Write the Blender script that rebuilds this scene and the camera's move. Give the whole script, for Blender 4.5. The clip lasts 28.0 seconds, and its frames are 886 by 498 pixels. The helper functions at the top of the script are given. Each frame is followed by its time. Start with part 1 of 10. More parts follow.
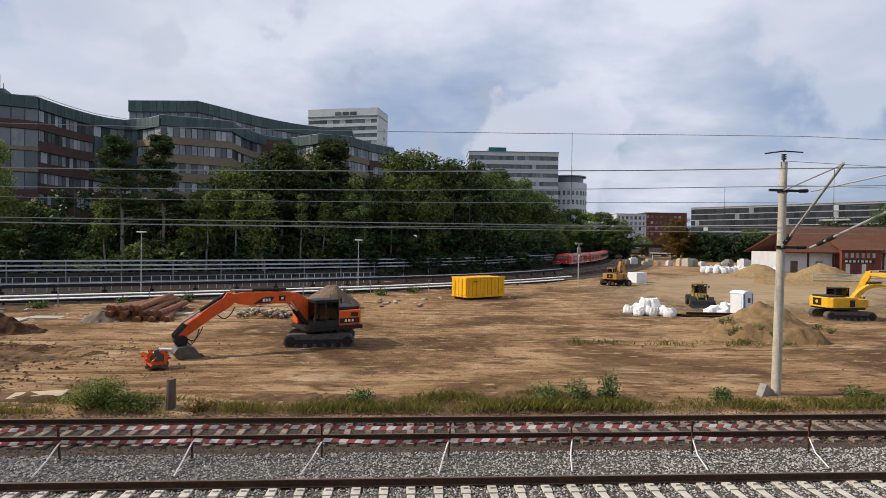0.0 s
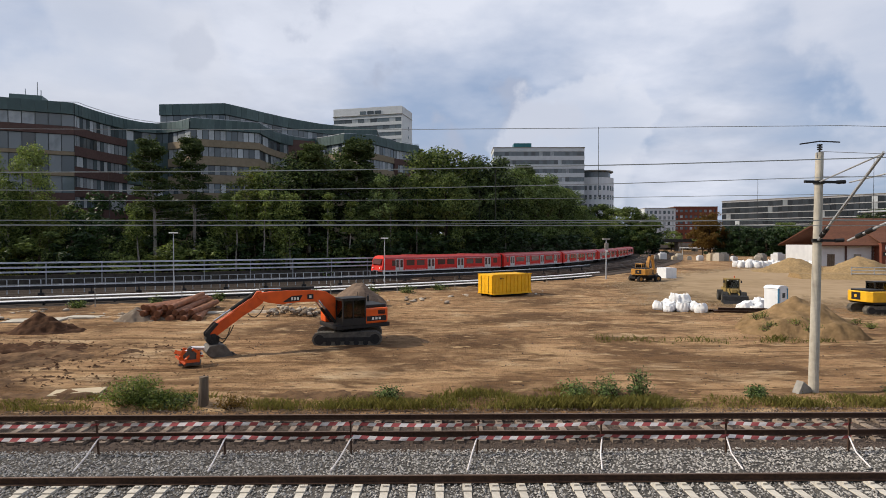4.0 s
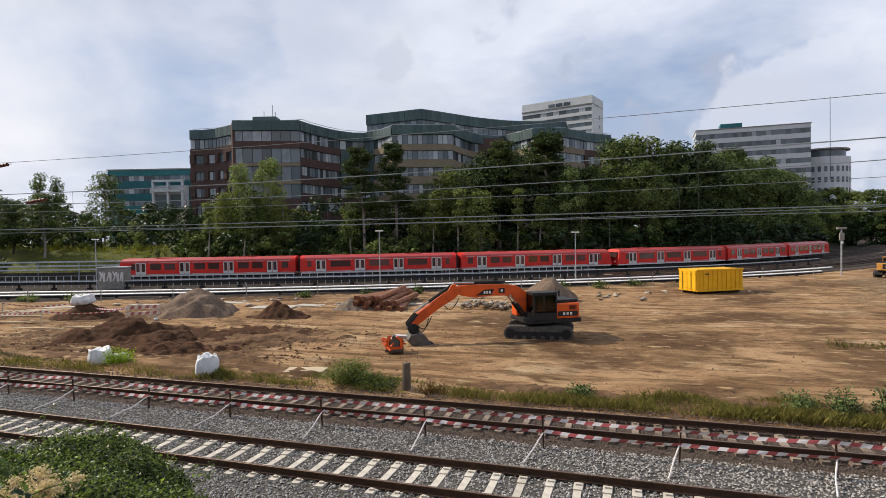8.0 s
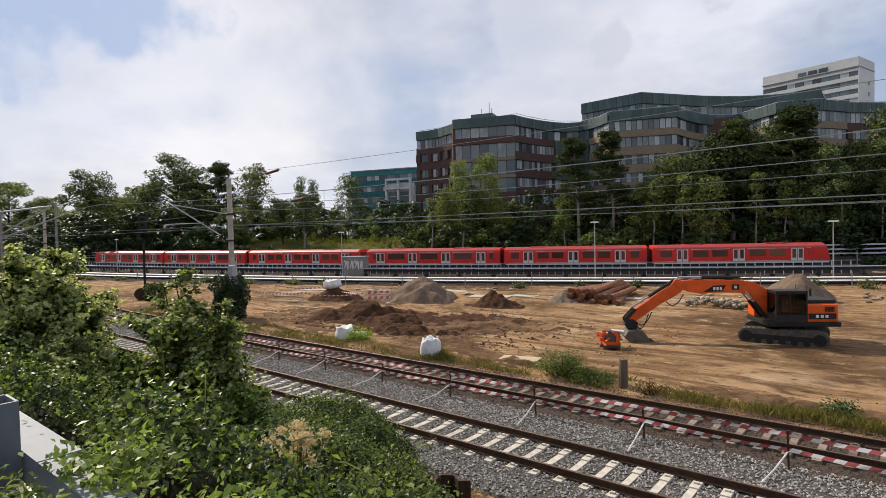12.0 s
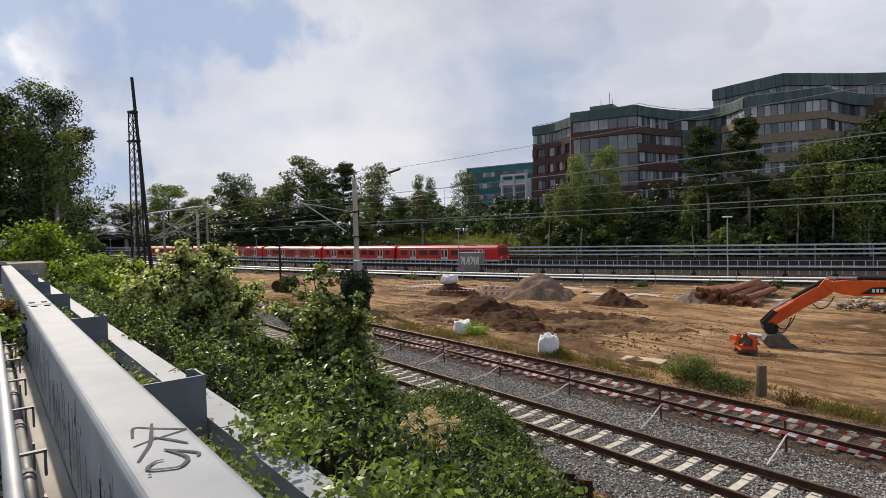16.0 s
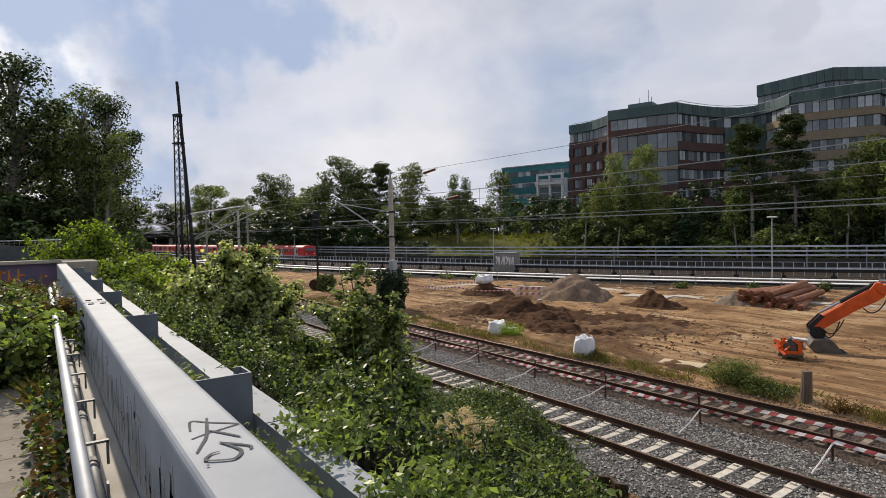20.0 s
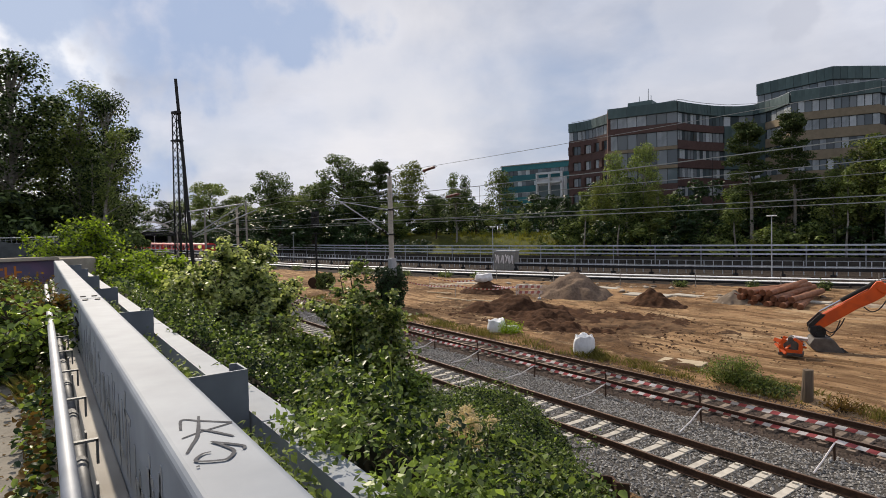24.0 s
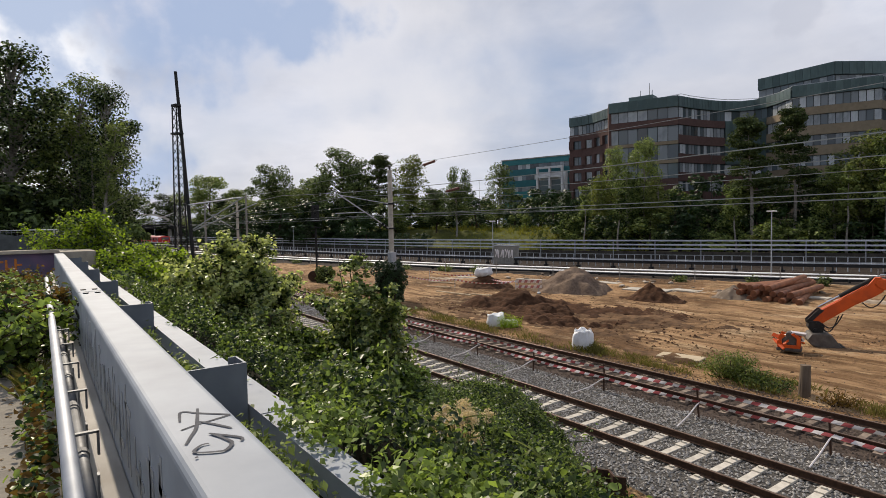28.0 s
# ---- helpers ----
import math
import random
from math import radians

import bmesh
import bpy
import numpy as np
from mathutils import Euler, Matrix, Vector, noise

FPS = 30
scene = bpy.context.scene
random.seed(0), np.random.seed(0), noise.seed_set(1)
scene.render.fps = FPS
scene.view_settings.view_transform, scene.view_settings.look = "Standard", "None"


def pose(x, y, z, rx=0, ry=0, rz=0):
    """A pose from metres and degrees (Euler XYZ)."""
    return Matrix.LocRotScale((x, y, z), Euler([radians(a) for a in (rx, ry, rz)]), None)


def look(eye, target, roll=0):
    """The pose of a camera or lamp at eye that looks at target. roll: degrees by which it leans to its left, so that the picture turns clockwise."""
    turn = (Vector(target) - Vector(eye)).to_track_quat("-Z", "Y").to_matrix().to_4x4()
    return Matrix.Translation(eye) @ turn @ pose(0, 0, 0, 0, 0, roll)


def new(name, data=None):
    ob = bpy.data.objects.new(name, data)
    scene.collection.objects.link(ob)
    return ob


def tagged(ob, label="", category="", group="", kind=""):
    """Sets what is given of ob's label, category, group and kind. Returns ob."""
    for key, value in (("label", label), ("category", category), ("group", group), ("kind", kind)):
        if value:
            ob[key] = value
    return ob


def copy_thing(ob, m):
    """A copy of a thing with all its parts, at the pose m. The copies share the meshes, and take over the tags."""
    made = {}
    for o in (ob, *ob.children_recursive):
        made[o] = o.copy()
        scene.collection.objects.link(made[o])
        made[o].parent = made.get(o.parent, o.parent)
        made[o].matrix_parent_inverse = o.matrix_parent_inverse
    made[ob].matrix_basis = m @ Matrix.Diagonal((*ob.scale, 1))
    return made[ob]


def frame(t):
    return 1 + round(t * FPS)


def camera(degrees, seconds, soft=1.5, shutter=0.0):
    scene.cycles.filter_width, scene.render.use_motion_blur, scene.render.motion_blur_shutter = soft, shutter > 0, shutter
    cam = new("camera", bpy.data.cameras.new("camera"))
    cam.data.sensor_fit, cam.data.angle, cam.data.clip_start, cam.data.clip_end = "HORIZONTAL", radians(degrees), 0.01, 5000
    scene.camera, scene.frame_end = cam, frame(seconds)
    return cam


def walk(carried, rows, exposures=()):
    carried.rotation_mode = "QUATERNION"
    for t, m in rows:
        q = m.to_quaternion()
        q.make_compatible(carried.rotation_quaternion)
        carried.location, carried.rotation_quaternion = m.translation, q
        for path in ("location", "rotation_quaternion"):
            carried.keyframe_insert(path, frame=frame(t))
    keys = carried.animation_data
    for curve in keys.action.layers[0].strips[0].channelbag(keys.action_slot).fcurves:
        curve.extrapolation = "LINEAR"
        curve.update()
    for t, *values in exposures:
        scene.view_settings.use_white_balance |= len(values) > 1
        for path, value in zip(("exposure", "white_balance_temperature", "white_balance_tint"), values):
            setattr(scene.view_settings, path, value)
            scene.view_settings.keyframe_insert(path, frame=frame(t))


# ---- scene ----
# camera: stands on a footbridge beside the line and turns to the left
cam = camera(76.08, 28.0, soft=0.7)
EYE_Z = 5.6
PATH = [
    (0.0, -0.020, 0.150, EYE_Z + 0.020, -3.48, -0.66, -0.72),
    (0.5, -0.021, 0.153, EYE_Z + 0.020, -3.48, -0.68, -0.71),
    (1.0, -0.022, 0.157, EYE_Z + 0.020, -3.48, -0.70, -0.65),
    (1.5, -0.023, 0.160, EYE_Z + 0.020, -3.48, -0.75, -0.59),
    (2.0, -0.024, 0.163, EYE_Z + 0.020, -3.47, -0.86, -0.47),
    (2.5, -0.025, 0.166, EYE_Z + 0.020, -3.45, -0.98, -0.44),
    (4.5, -0.029, 0.179, EYE_Z + 0.020, 0.75, -0.93, 0.01),
    (5.0, -0.030, 0.183, EYE_Z + 0.020, 2.67, -0.89, 0.00),
    (5.5, -0.030, 0.182, EYE_Z + 0.018, 4.83, -0.91, 0.18),
    (6.0, -0.030, 0.182, EYE_Z + 0.017, 6.94, -0.92, 0.28),
    (6.5, -0.030, 0.181, EYE_Z + 0.015, 9.05, -0.95, 0.36),
    (7.0, -0.030, 0.180, EYE_Z + 0.013, 11.46, -0.98, 0.46),
    (7.5, -0.030, 0.181, EYE_Z + 0.012, 14.54, -1.16, 0.77),
    (8.0, -0.030, 0.180, EYE_Z + 0.010, 18.14, -1.32, 0.99),
    (8.5, -0.035, 0.186, EYE_Z + 0.003, 21.64, -1.34, 1.13),
    (9.0, -0.040, 0.192, EYE_Z - 0.005, 24.96, -1.48, 1.37),
    (9.5, -0.045, 0.197, EYE_Z - 0.012, 28.08, -1.56, 1.44),
    (10.0, -0.050, 0.203, EYE_Z - 0.020, 30.80, -1.69, 1.53),
    (10.5, -0.055, 0.211, EYE_Z - 0.025, 33.30, -1.78, 1.49),
    (11.0, -0.060, 0.217, EYE_Z - 0.030, 35.47, -1.79, 1.37),
    (11.5, -0.065, 0.228, EYE_Z - 0.035, 37.56, -1.73, 1.37),
    (12.0, -0.070, 0.240, EYE_Z - 0.040, 39.53, -1.67, 1.32),
    (12.5, -0.080, 0.229, EYE_Z - 0.041, 41.33, -1.71, 1.36),
    (14.5, -0.120, 0.125, EYE_Z - 0.045, 47.94, -1.77, 1.40),
    (15.0, -0.100, 0.107, EYE_Z - 0.040, 49.25, -1.77, 1.40),
    (15.5, -0.080, 0.087, EYE_Z - 0.035, 50.33, -1.76, 1.47),
    (16.0, -0.060, 0.069, EYE_Z - 0.030, 51.14, -1.78, 1.47),
    (16.5, -0.045, 0.057, EYE_Z - 0.020, 51.77, -1.76, 1.53),
    (17.0, -0.030, 0.043, EYE_Z - 0.010, 52.23, -1.82, 1.55),
    (17.5, -0.010, 0.031, EYE_Z - 0.003, 53.01, -1.79, 1.45),
    (18.0, 0.010, 0.017, EYE_Z + 0.005, 53.71, -1.74, 1.33),
    (18.5, 0.010, 0.014, EYE_Z + 0.005, 54.19, -1.75, 1.33),
    (19.0, 0.010, 0.012, EYE_Z + 0.005, 54.51, -1.74, 1.35),
    (19.5, 0.010, 0.009, EYE_Z + 0.005, 54.68, -1.74, 1.35),
    (20.0, 0.010, 0.006, EYE_Z + 0.005, 54.67, -1.74, 1.35),
    (20.5, -0.005, 0.016, EYE_Z + 0.000, 54.67, -1.74, 1.35),
    (21.0, -0.020, 0.025, EYE_Z - 0.005, 54.67, -1.74, 1.35),
    (21.5, -0.035, 0.035, EYE_Z - 0.010, 54.66, -1.72, 1.38),
    (23.5, -0.079, 0.049, EYE_Z - 0.026, 54.57, -1.72, 1.30),
    (24.0, -0.090, 0.053, EYE_Z - 0.030, 54.58, -1.89, 1.24),
    (24.5, -0.090, 0.056, EYE_Z - 0.030, 54.58, -2.07, 1.18),
    (25.0, -0.090, 0.057, EYE_Z - 0.030, 54.57, -2.11, 1.15),
    (25.5, -0.090, 0.059, EYE_Z - 0.030, 54.58, -2.17, 1.18),
    (26.0, -0.090, 0.061, EYE_Z - 0.030, 54.57, -2.29, 1.06),
    (26.5, -0.080, 0.058, EYE_Z - 0.028, 54.59, -2.40, 1.06),
    (27.0, -0.070, 0.056, EYE_Z - 0.025, 54.61, -2.39, 1.09),
    (27.5, -0.060, 0.053, EYE_Z - 0.022, 54.62, -2.39, 1.09),
    (28.0, -0.050, 0.050, EYE_Z - 0.020, 54.60, -2.49, 1.02),
]
walk(cam, [(t, pose(x, y, z, 90 + p, r, w)) for t, x, y, z, w, p, r in PATH], exposures=[(0.0, 0.12, 6580, 10.5), (6.0, 0.17, 6650, 10.5), (9.0, 0.28, 6690, 11.5), (12.0, 0.25, 6860, 12), (15.0, 0.12, 6860, 12), (17.0, 0.09, 6840, 12), (28.0, 0.09, 6820, 12)])

# world: sky with broken cloud, one sun from the left beyond the line
SUN_TO = Vector((-0.76, 0.07, 0.62)).normalized()


def make_world():
    w = bpy.data.worlds.new("sky")
    scene.world = w
    w.use_nodes = True
    nt = w.node_tree
    nt.nodes.clear()
    N, L = nt.nodes.new, nt.links.new
    out, bg = N("ShaderNodeOutputWorld"), N("ShaderNodeBackground")
    sky = N("ShaderNodeTexSky")
    sky.sky_type, sky.sun_disc = "NISHITA", False
    sky.sun_elevation = math.asin(SUN_TO.z)
    sky.sun_rotation = math.atan2(SUN_TO.x, SUN_TO.y)
    sky.dust_density = 2.0
    tc, sep = N("ShaderNodeTexCoord"), N("ShaderNodeSeparateXYZ")
    L(tc.outputs["Generated"], sep.inputs[0])
    up = N("ShaderNodeMath")
    up.operation = "MAXIMUM"
    L(sep.outputs["Z"], up.inputs[0])
    up.inputs[1].default_value = 0.0
    add = N("ShaderNodeMath")
    add.operation = "ADD"
    L(up.outputs[0], add.inputs[0])
    add.inputs[1].default_value = 0.22
    div = N("ShaderNodeVectorMath")
    div.operation = "DIVIDE"
    comb = N("ShaderNodeCombineXYZ")
    for i in range(3):
        L(add.outputs[0], comb.inputs[i])
    L(tc.outputs["Generated"], div.inputs[0])
    L(comb.outputs[0], div.inputs[1])
    big, small = N("ShaderNodeTexNoise"), N("ShaderNodeTexNoise")
    for n, sc, det, rough in ((big, 1.15, 7, 0.52), (small, 0.75, 8, 0.56)):
        n.inputs["Scale"].default_value, n.inputs["Detail"].default_value = sc, det
        n.inputs["Roughness"].default_value = rough
        L(div.outputs[0], n.inputs["Vector"])
    cover = N("ShaderNodeValToRGB")
    cover.color_ramp.elements[0].position, cover.color_ramp.elements[1].position = 0.36, 0.58

    rag, shift, bent = N("ShaderNodeTexNoise"), N("ShaderNodeVectorMath"), N("ShaderNodeVectorMath")
    rag.inputs["Scale"].default_value, rag.inputs["Detail"].default_value = 5.0, 7
    L(tc.outputs["Generated"], rag.inputs["Vector"])
    shift.operation, bent.operation = "MULTIPLY_ADD", "ADD"
    L(rag.outputs["Color"], shift.inputs[0])
    shift.inputs[1].default_value, shift.inputs[2].default_value = (0.2, 0.2, 0.2), (-0.1, -0.1, -0.1)
    L(tc.outputs["Generated"], bent.inputs[0])
    L(shift.outputs[0], bent.inputs[1])

    def towards(axis, lo, hi, amount):
        """How far a direction lies towards an axis."""
        d, r = N("ShaderNodeVectorMath"), N("ShaderNodeMapRange")
        d.operation = "DOT_PRODUCT"
        L(bent.outputs[0], d.inputs[0])
        d.inputs[1].default_value = axis
        r.interpolation_type = "SMOOTHSTEP"
        r.inputs["From Min"].default_value, r.inputs["From Max"].default_value, r.inputs["To Max"].default_value = lo, hi, amount
        L(d.outputs["Value"], r.inputs["Value"])
        return r.outputs[0]
    # a gap in the cloud, and a bright bank beside it
    gap = N("ShaderNodeMath")
    gap.operation = "ADD"
    L(big.outputs["Fac"], gap.inputs[0])
    L(towards((-0.927, 0.192, 0.322), 0.955, 0.99, -0.15), gap.inputs[1])
    thin = N("ShaderNodeMath")
    thin.operation = "ADD"
    L(gap.outputs[0], thin.inputs[0])
    L(towards((0.460, 0.880, 0.122), 0.90, 0.985, -0.055), thin.inputs[1])
    bank = N("ShaderNodeMath")
    bank.operation = "ADD"
    L(thin.outputs[0], bank.inputs[0])
    bright = towards((-0.967, -0.059, 0.25), 0.972, 0.99, 1.0)
    L(towards((-0.967, -0.059, 0.25), 0.97, 0.99, 0.3), bank.inputs[1])
    L(bank.outputs[0], cover.inputs[0])
    shade = N("ShaderNodeValToRGB")
    e = shade.color_ramp.elements
    e[0].position, e[1].position = 0.41, 0.61
    e[0].color, e[1].color = (4.6, 5.2, 6.5, 1), (7.5, 8.0, 9.2, 1)
    L(small.outputs["Fac"], shade.inputs[0])
    mix = N("ShaderNodeMixRGB")
    blue = N("ShaderNodeMixRGB")
    blue.inputs[0].default_value = 0.72
    blue.inputs[2].default_value = (3.7, 4.8, 7.0, 1)
    L(sky.outputs[0], blue.inputs[1])
    L(cover.outputs[0], mix.inputs[0])
    L(blue.outputs[0], mix.inputs[1])
    L(shade.outputs[0], mix.inputs[2])
    glow = N("ShaderNodeMixRGB")
    L(bright, glow.inputs[0])
    L(mix.outputs[0], glow.inputs[1])
    glow.inputs[2].default_value = (12.0, 12.2, 12.4, 1)
    last = glow.outputs[0]
    # grey undersides and white tops of single clouds
    for axis, lo, hi, amount, tone in (((-0.01, 0.942, 0.334), 0.988, 1.0, 0.8, (4.2, 4.8, 6.2)), ((-0.195, 0.919, 0.343), 0.992, 1.004, 0.6, (4.3, 4.9, 6.3)),
                                       ((0.306, 0.932, 0.195), 0.994, 1.004, 0.5, (7.6, 8.0, 9.0)), ((-0.458, 0.845, 0.277), 0.978, 1.005, 0.4, (8.0, 8.3, 9.1)), ((-0.30, 0.84, 0.45), 0.93, 1.0, 0.22, (4.5, 5.1, 6.4)),
                                       ((0.572, 0.764, 0.298), 0.986, 1.003, 0.45, (7.8, 8.1, 9.0)), ((-0.87, 0.455, 0.187), 0.93, 1.02, 0.66, (9.2, 9.3, 9.7)),
                                       ((-0.936, 0.171, 0.308), 0.97, 0.995, 0.85, (3.7, 5.0, 7.5))):
        puff = N("ShaderNodeMixRGB")
        L(towards(axis, lo, hi, amount), puff.inputs[0])
        L(last, puff.inputs[1])
        puff.inputs[2].default_value = (*tone, 1)
        last = puff.outputs[0]
    L(last, bg.inputs["Color"])
    bg.inputs["Strength"].default_value = 0.09
    L(bg.outputs[0], out.inputs["Surface"])


make_world()
sun = new("sun", bpy.data.lights.new("sun", "SUN"))
sun.data.energy, sun.data.angle, sun.data.color = 4.2, radians(1.2), (1.0, 0.91, 0.77)
sun.matrix_basis = look((-60, 30, 60), (-60 - SUN_TO.x, 30 - SUN_TO.y, 60 - SUN_TO.z))

# ---- materials ----


def material(name, c1, c2=None, scale=6.0, rough=0.8, metal=0.0, bump=0.0, big=0.6, stretch=(1, 1, 1), c3=None,
             spread=0.25, rand=0.0, fine=14.0, spec=None):
    """A surface whose colour wanders between c1 and c2 (and c3 in patches) at two scales, with a fine relief."""
    m = bpy.data.materials.new(name)
    m.use_nodes = True
    nt = m.node_tree
    N, L = nt.nodes.new, nt.links.new
    b = nt.nodes["Principled BSDF"]
    c2 = c2 or tuple(v * 0.72 for v in c1)
    tc, mp = N("ShaderNodeTexCoord"), N("ShaderNodeMapping")
    mp.inputs["Scale"].default_value = stretch
    L(tc.outputs["Object"], mp.inputs[0])
    n1, n2 = N("ShaderNodeTexNoise"), N("ShaderNodeTexNoise")
    n1.inputs["Scale"].default_value, n1.inputs["Detail"].default_value = scale, 8
    n2.inputs["Scale"].default_value, n2.inputs["Detail"].default_value = scale * 0.13, 4
    L(mp.outputs[0], n1.inputs["Vector"])
    L(mp.outputs[0], n2.inputs["Vector"])
    add = N("ShaderNodeMath")
    add.operation = "MULTIPLY_ADD"
    L(n2.outputs["Fac"], add.inputs[0])
    add.inputs[1].default_value = big
    sub = N("ShaderNodeMath")
    sub.operation = "SUBTRACT"
    L(n1.outputs["Fac"], sub.inputs[0])
    sub.inputs[1].default_value = big * 0.5
    L(sub.outputs[0], add.inputs[2])
    last = add.outputs[0]
    if rand:
        oi, ma = N("ShaderNodeObjectInfo"), N("ShaderNodeMath")
        ma.operation = "MULTIPLY_ADD"
        L(oi.outputs["Random"], ma.inputs[0])
        ma.inputs[1].default_value = rand
        off = N("ShaderNodeMath")
        off.operation = "SUBTRACT"
        L(last, off.inputs[0])
        off.inputs[1].default_value = rand * 0.5
        L(off.outputs[0], ma.inputs[2])
        last = ma.outputs[0]
    ramp = N("ShaderNodeValToRGB")
    e = ramp.color_ramp.elements
    e[0].position, e[1].position = 0.5 - spread, 0.5 + spread
    e[0].color, e[1].color = (*c1, 1), (*c2, 1)
    if c3:
        k = e.new(0.5 + spread * 0.25)
        k.color = (*c3, 1)
    L(last, ramp.inputs[0])
    L(ramp.outputs[0], b.inputs["Base Color"])
    b.inputs["Roughness"].default_value, b.inputs["Metallic"].default_value = rough, metal
    b.inputs["Specular IOR Level"].default_value = (0.1 if rough >= 0.85 else 0.3) if spec is None else spec
    if bump:
        n3, bp = N("ShaderNodeTexNoise"), N("ShaderNodeBump")
        n3.inputs["Scale"].default_value, n3.inputs["Detail"].default_value = scale * fine / 6, 8
        L(mp.outputs[0], n3.inputs["Vector"])
        bp.inputs["Strength"].default_value, bp.inputs["Distance"].default_value = min(bump, 1.0), 0.05
        L(n3.outputs["Fac"], bp.inputs["Height"])
        L(bp.outputs[0], b.inputs["Normal"])
    return m


def leaf_material(name, c1, c2, through_c=0.35, rough=0.6, gloss=0.05, lo=0.0, hi=1.0):
    """Leaves: colour varies leaf by leaf; some light comes through."""
    m = bpy.data.materials.new(name)
    m.use_nodes = True
    nt = m.node_tree
    N, L = nt.nodes.new, nt.links.new
    b, out = nt.nodes["Principled BSDF"], nt.nodes["Material Output"]
    g, ramp, oi, ad = N("ShaderNodeNewGeometry"), N("ShaderNodeValToRGB"), N("ShaderNodeObjectInfo"), N("ShaderNodeMath")
    ad.operation = "MULTIPLY_ADD"
    L(oi.outputs["Random"], ad.inputs[0])
    ad.inputs[1].default_value = 0.4
    half = N("ShaderNodeMath")
    half.operation = "MULTIPLY"
    half.inputs[1].default_value = 0.6
    L(g.outputs["Random Per Island"], half.inputs[0])
    L(half.outputs[0], ad.inputs[2])
    e = ramp.color_ramp.elements
    e[0].color, e[1].color = (*c1, 1), (*c2, 1)
    e[0].position, e[1].position = lo, hi
    L(ad.outputs[0], ramp.inputs[0])
    L(ramp.outputs[0], b.inputs["Base Color"])
    b.inputs["Roughness"].default_value = rough
    b.inputs["Specular IOR Level"].default_value = gloss
    tr, mx = N("ShaderNodeBsdfTranslucent"), N("ShaderNodeMixShader")
    warm = N("ShaderNodeMixRGB")
    warm.blend_type, warm.inputs[0].default_value, warm.inputs[2].default_value = "MULTIPLY", 1.0, (1.25, 1.3, 0.85, 1)
    L(ramp.outputs[0], warm.inputs[1])
    L(warm.outputs[0], tr.inputs["Color"])
    mx.inputs[0].default_value = through_c
    L(b.outputs[0], mx.inputs[1])
    L(tr.outputs[0], mx.inputs[2])
    L(mx.outputs[0], out.inputs["Surface"])
    return m


def glass_material(name, tint, rough=0.06):
    """Window glass seen from outside: dark room behind, sky in it."""
    m = bpy.data.materials.new(name)
    m.use_nodes = True
    nt = m.node_tree
    b = nt.nodes["Principled BSDF"]
    oi, ramp = nt.nodes.new("ShaderNodeObjectInfo"), nt.nodes.new("ShaderNodeValToRGB")
    e = ramp.color_ramp.elements
    e[0].color, e[1].color = (*[v * 0.45 for v in tint], 1), (*[v * 1.6 for v in tint], 1)
    nt.links.new(oi.outputs["Random"], ramp.inputs[0])
    nt.links.new(ramp.outputs[0], b.inputs["Base Color"])
    b.inputs["Roughness"].default_value = rough
    b.inputs["Specular IOR Level"].default_value = 0.6
    return m




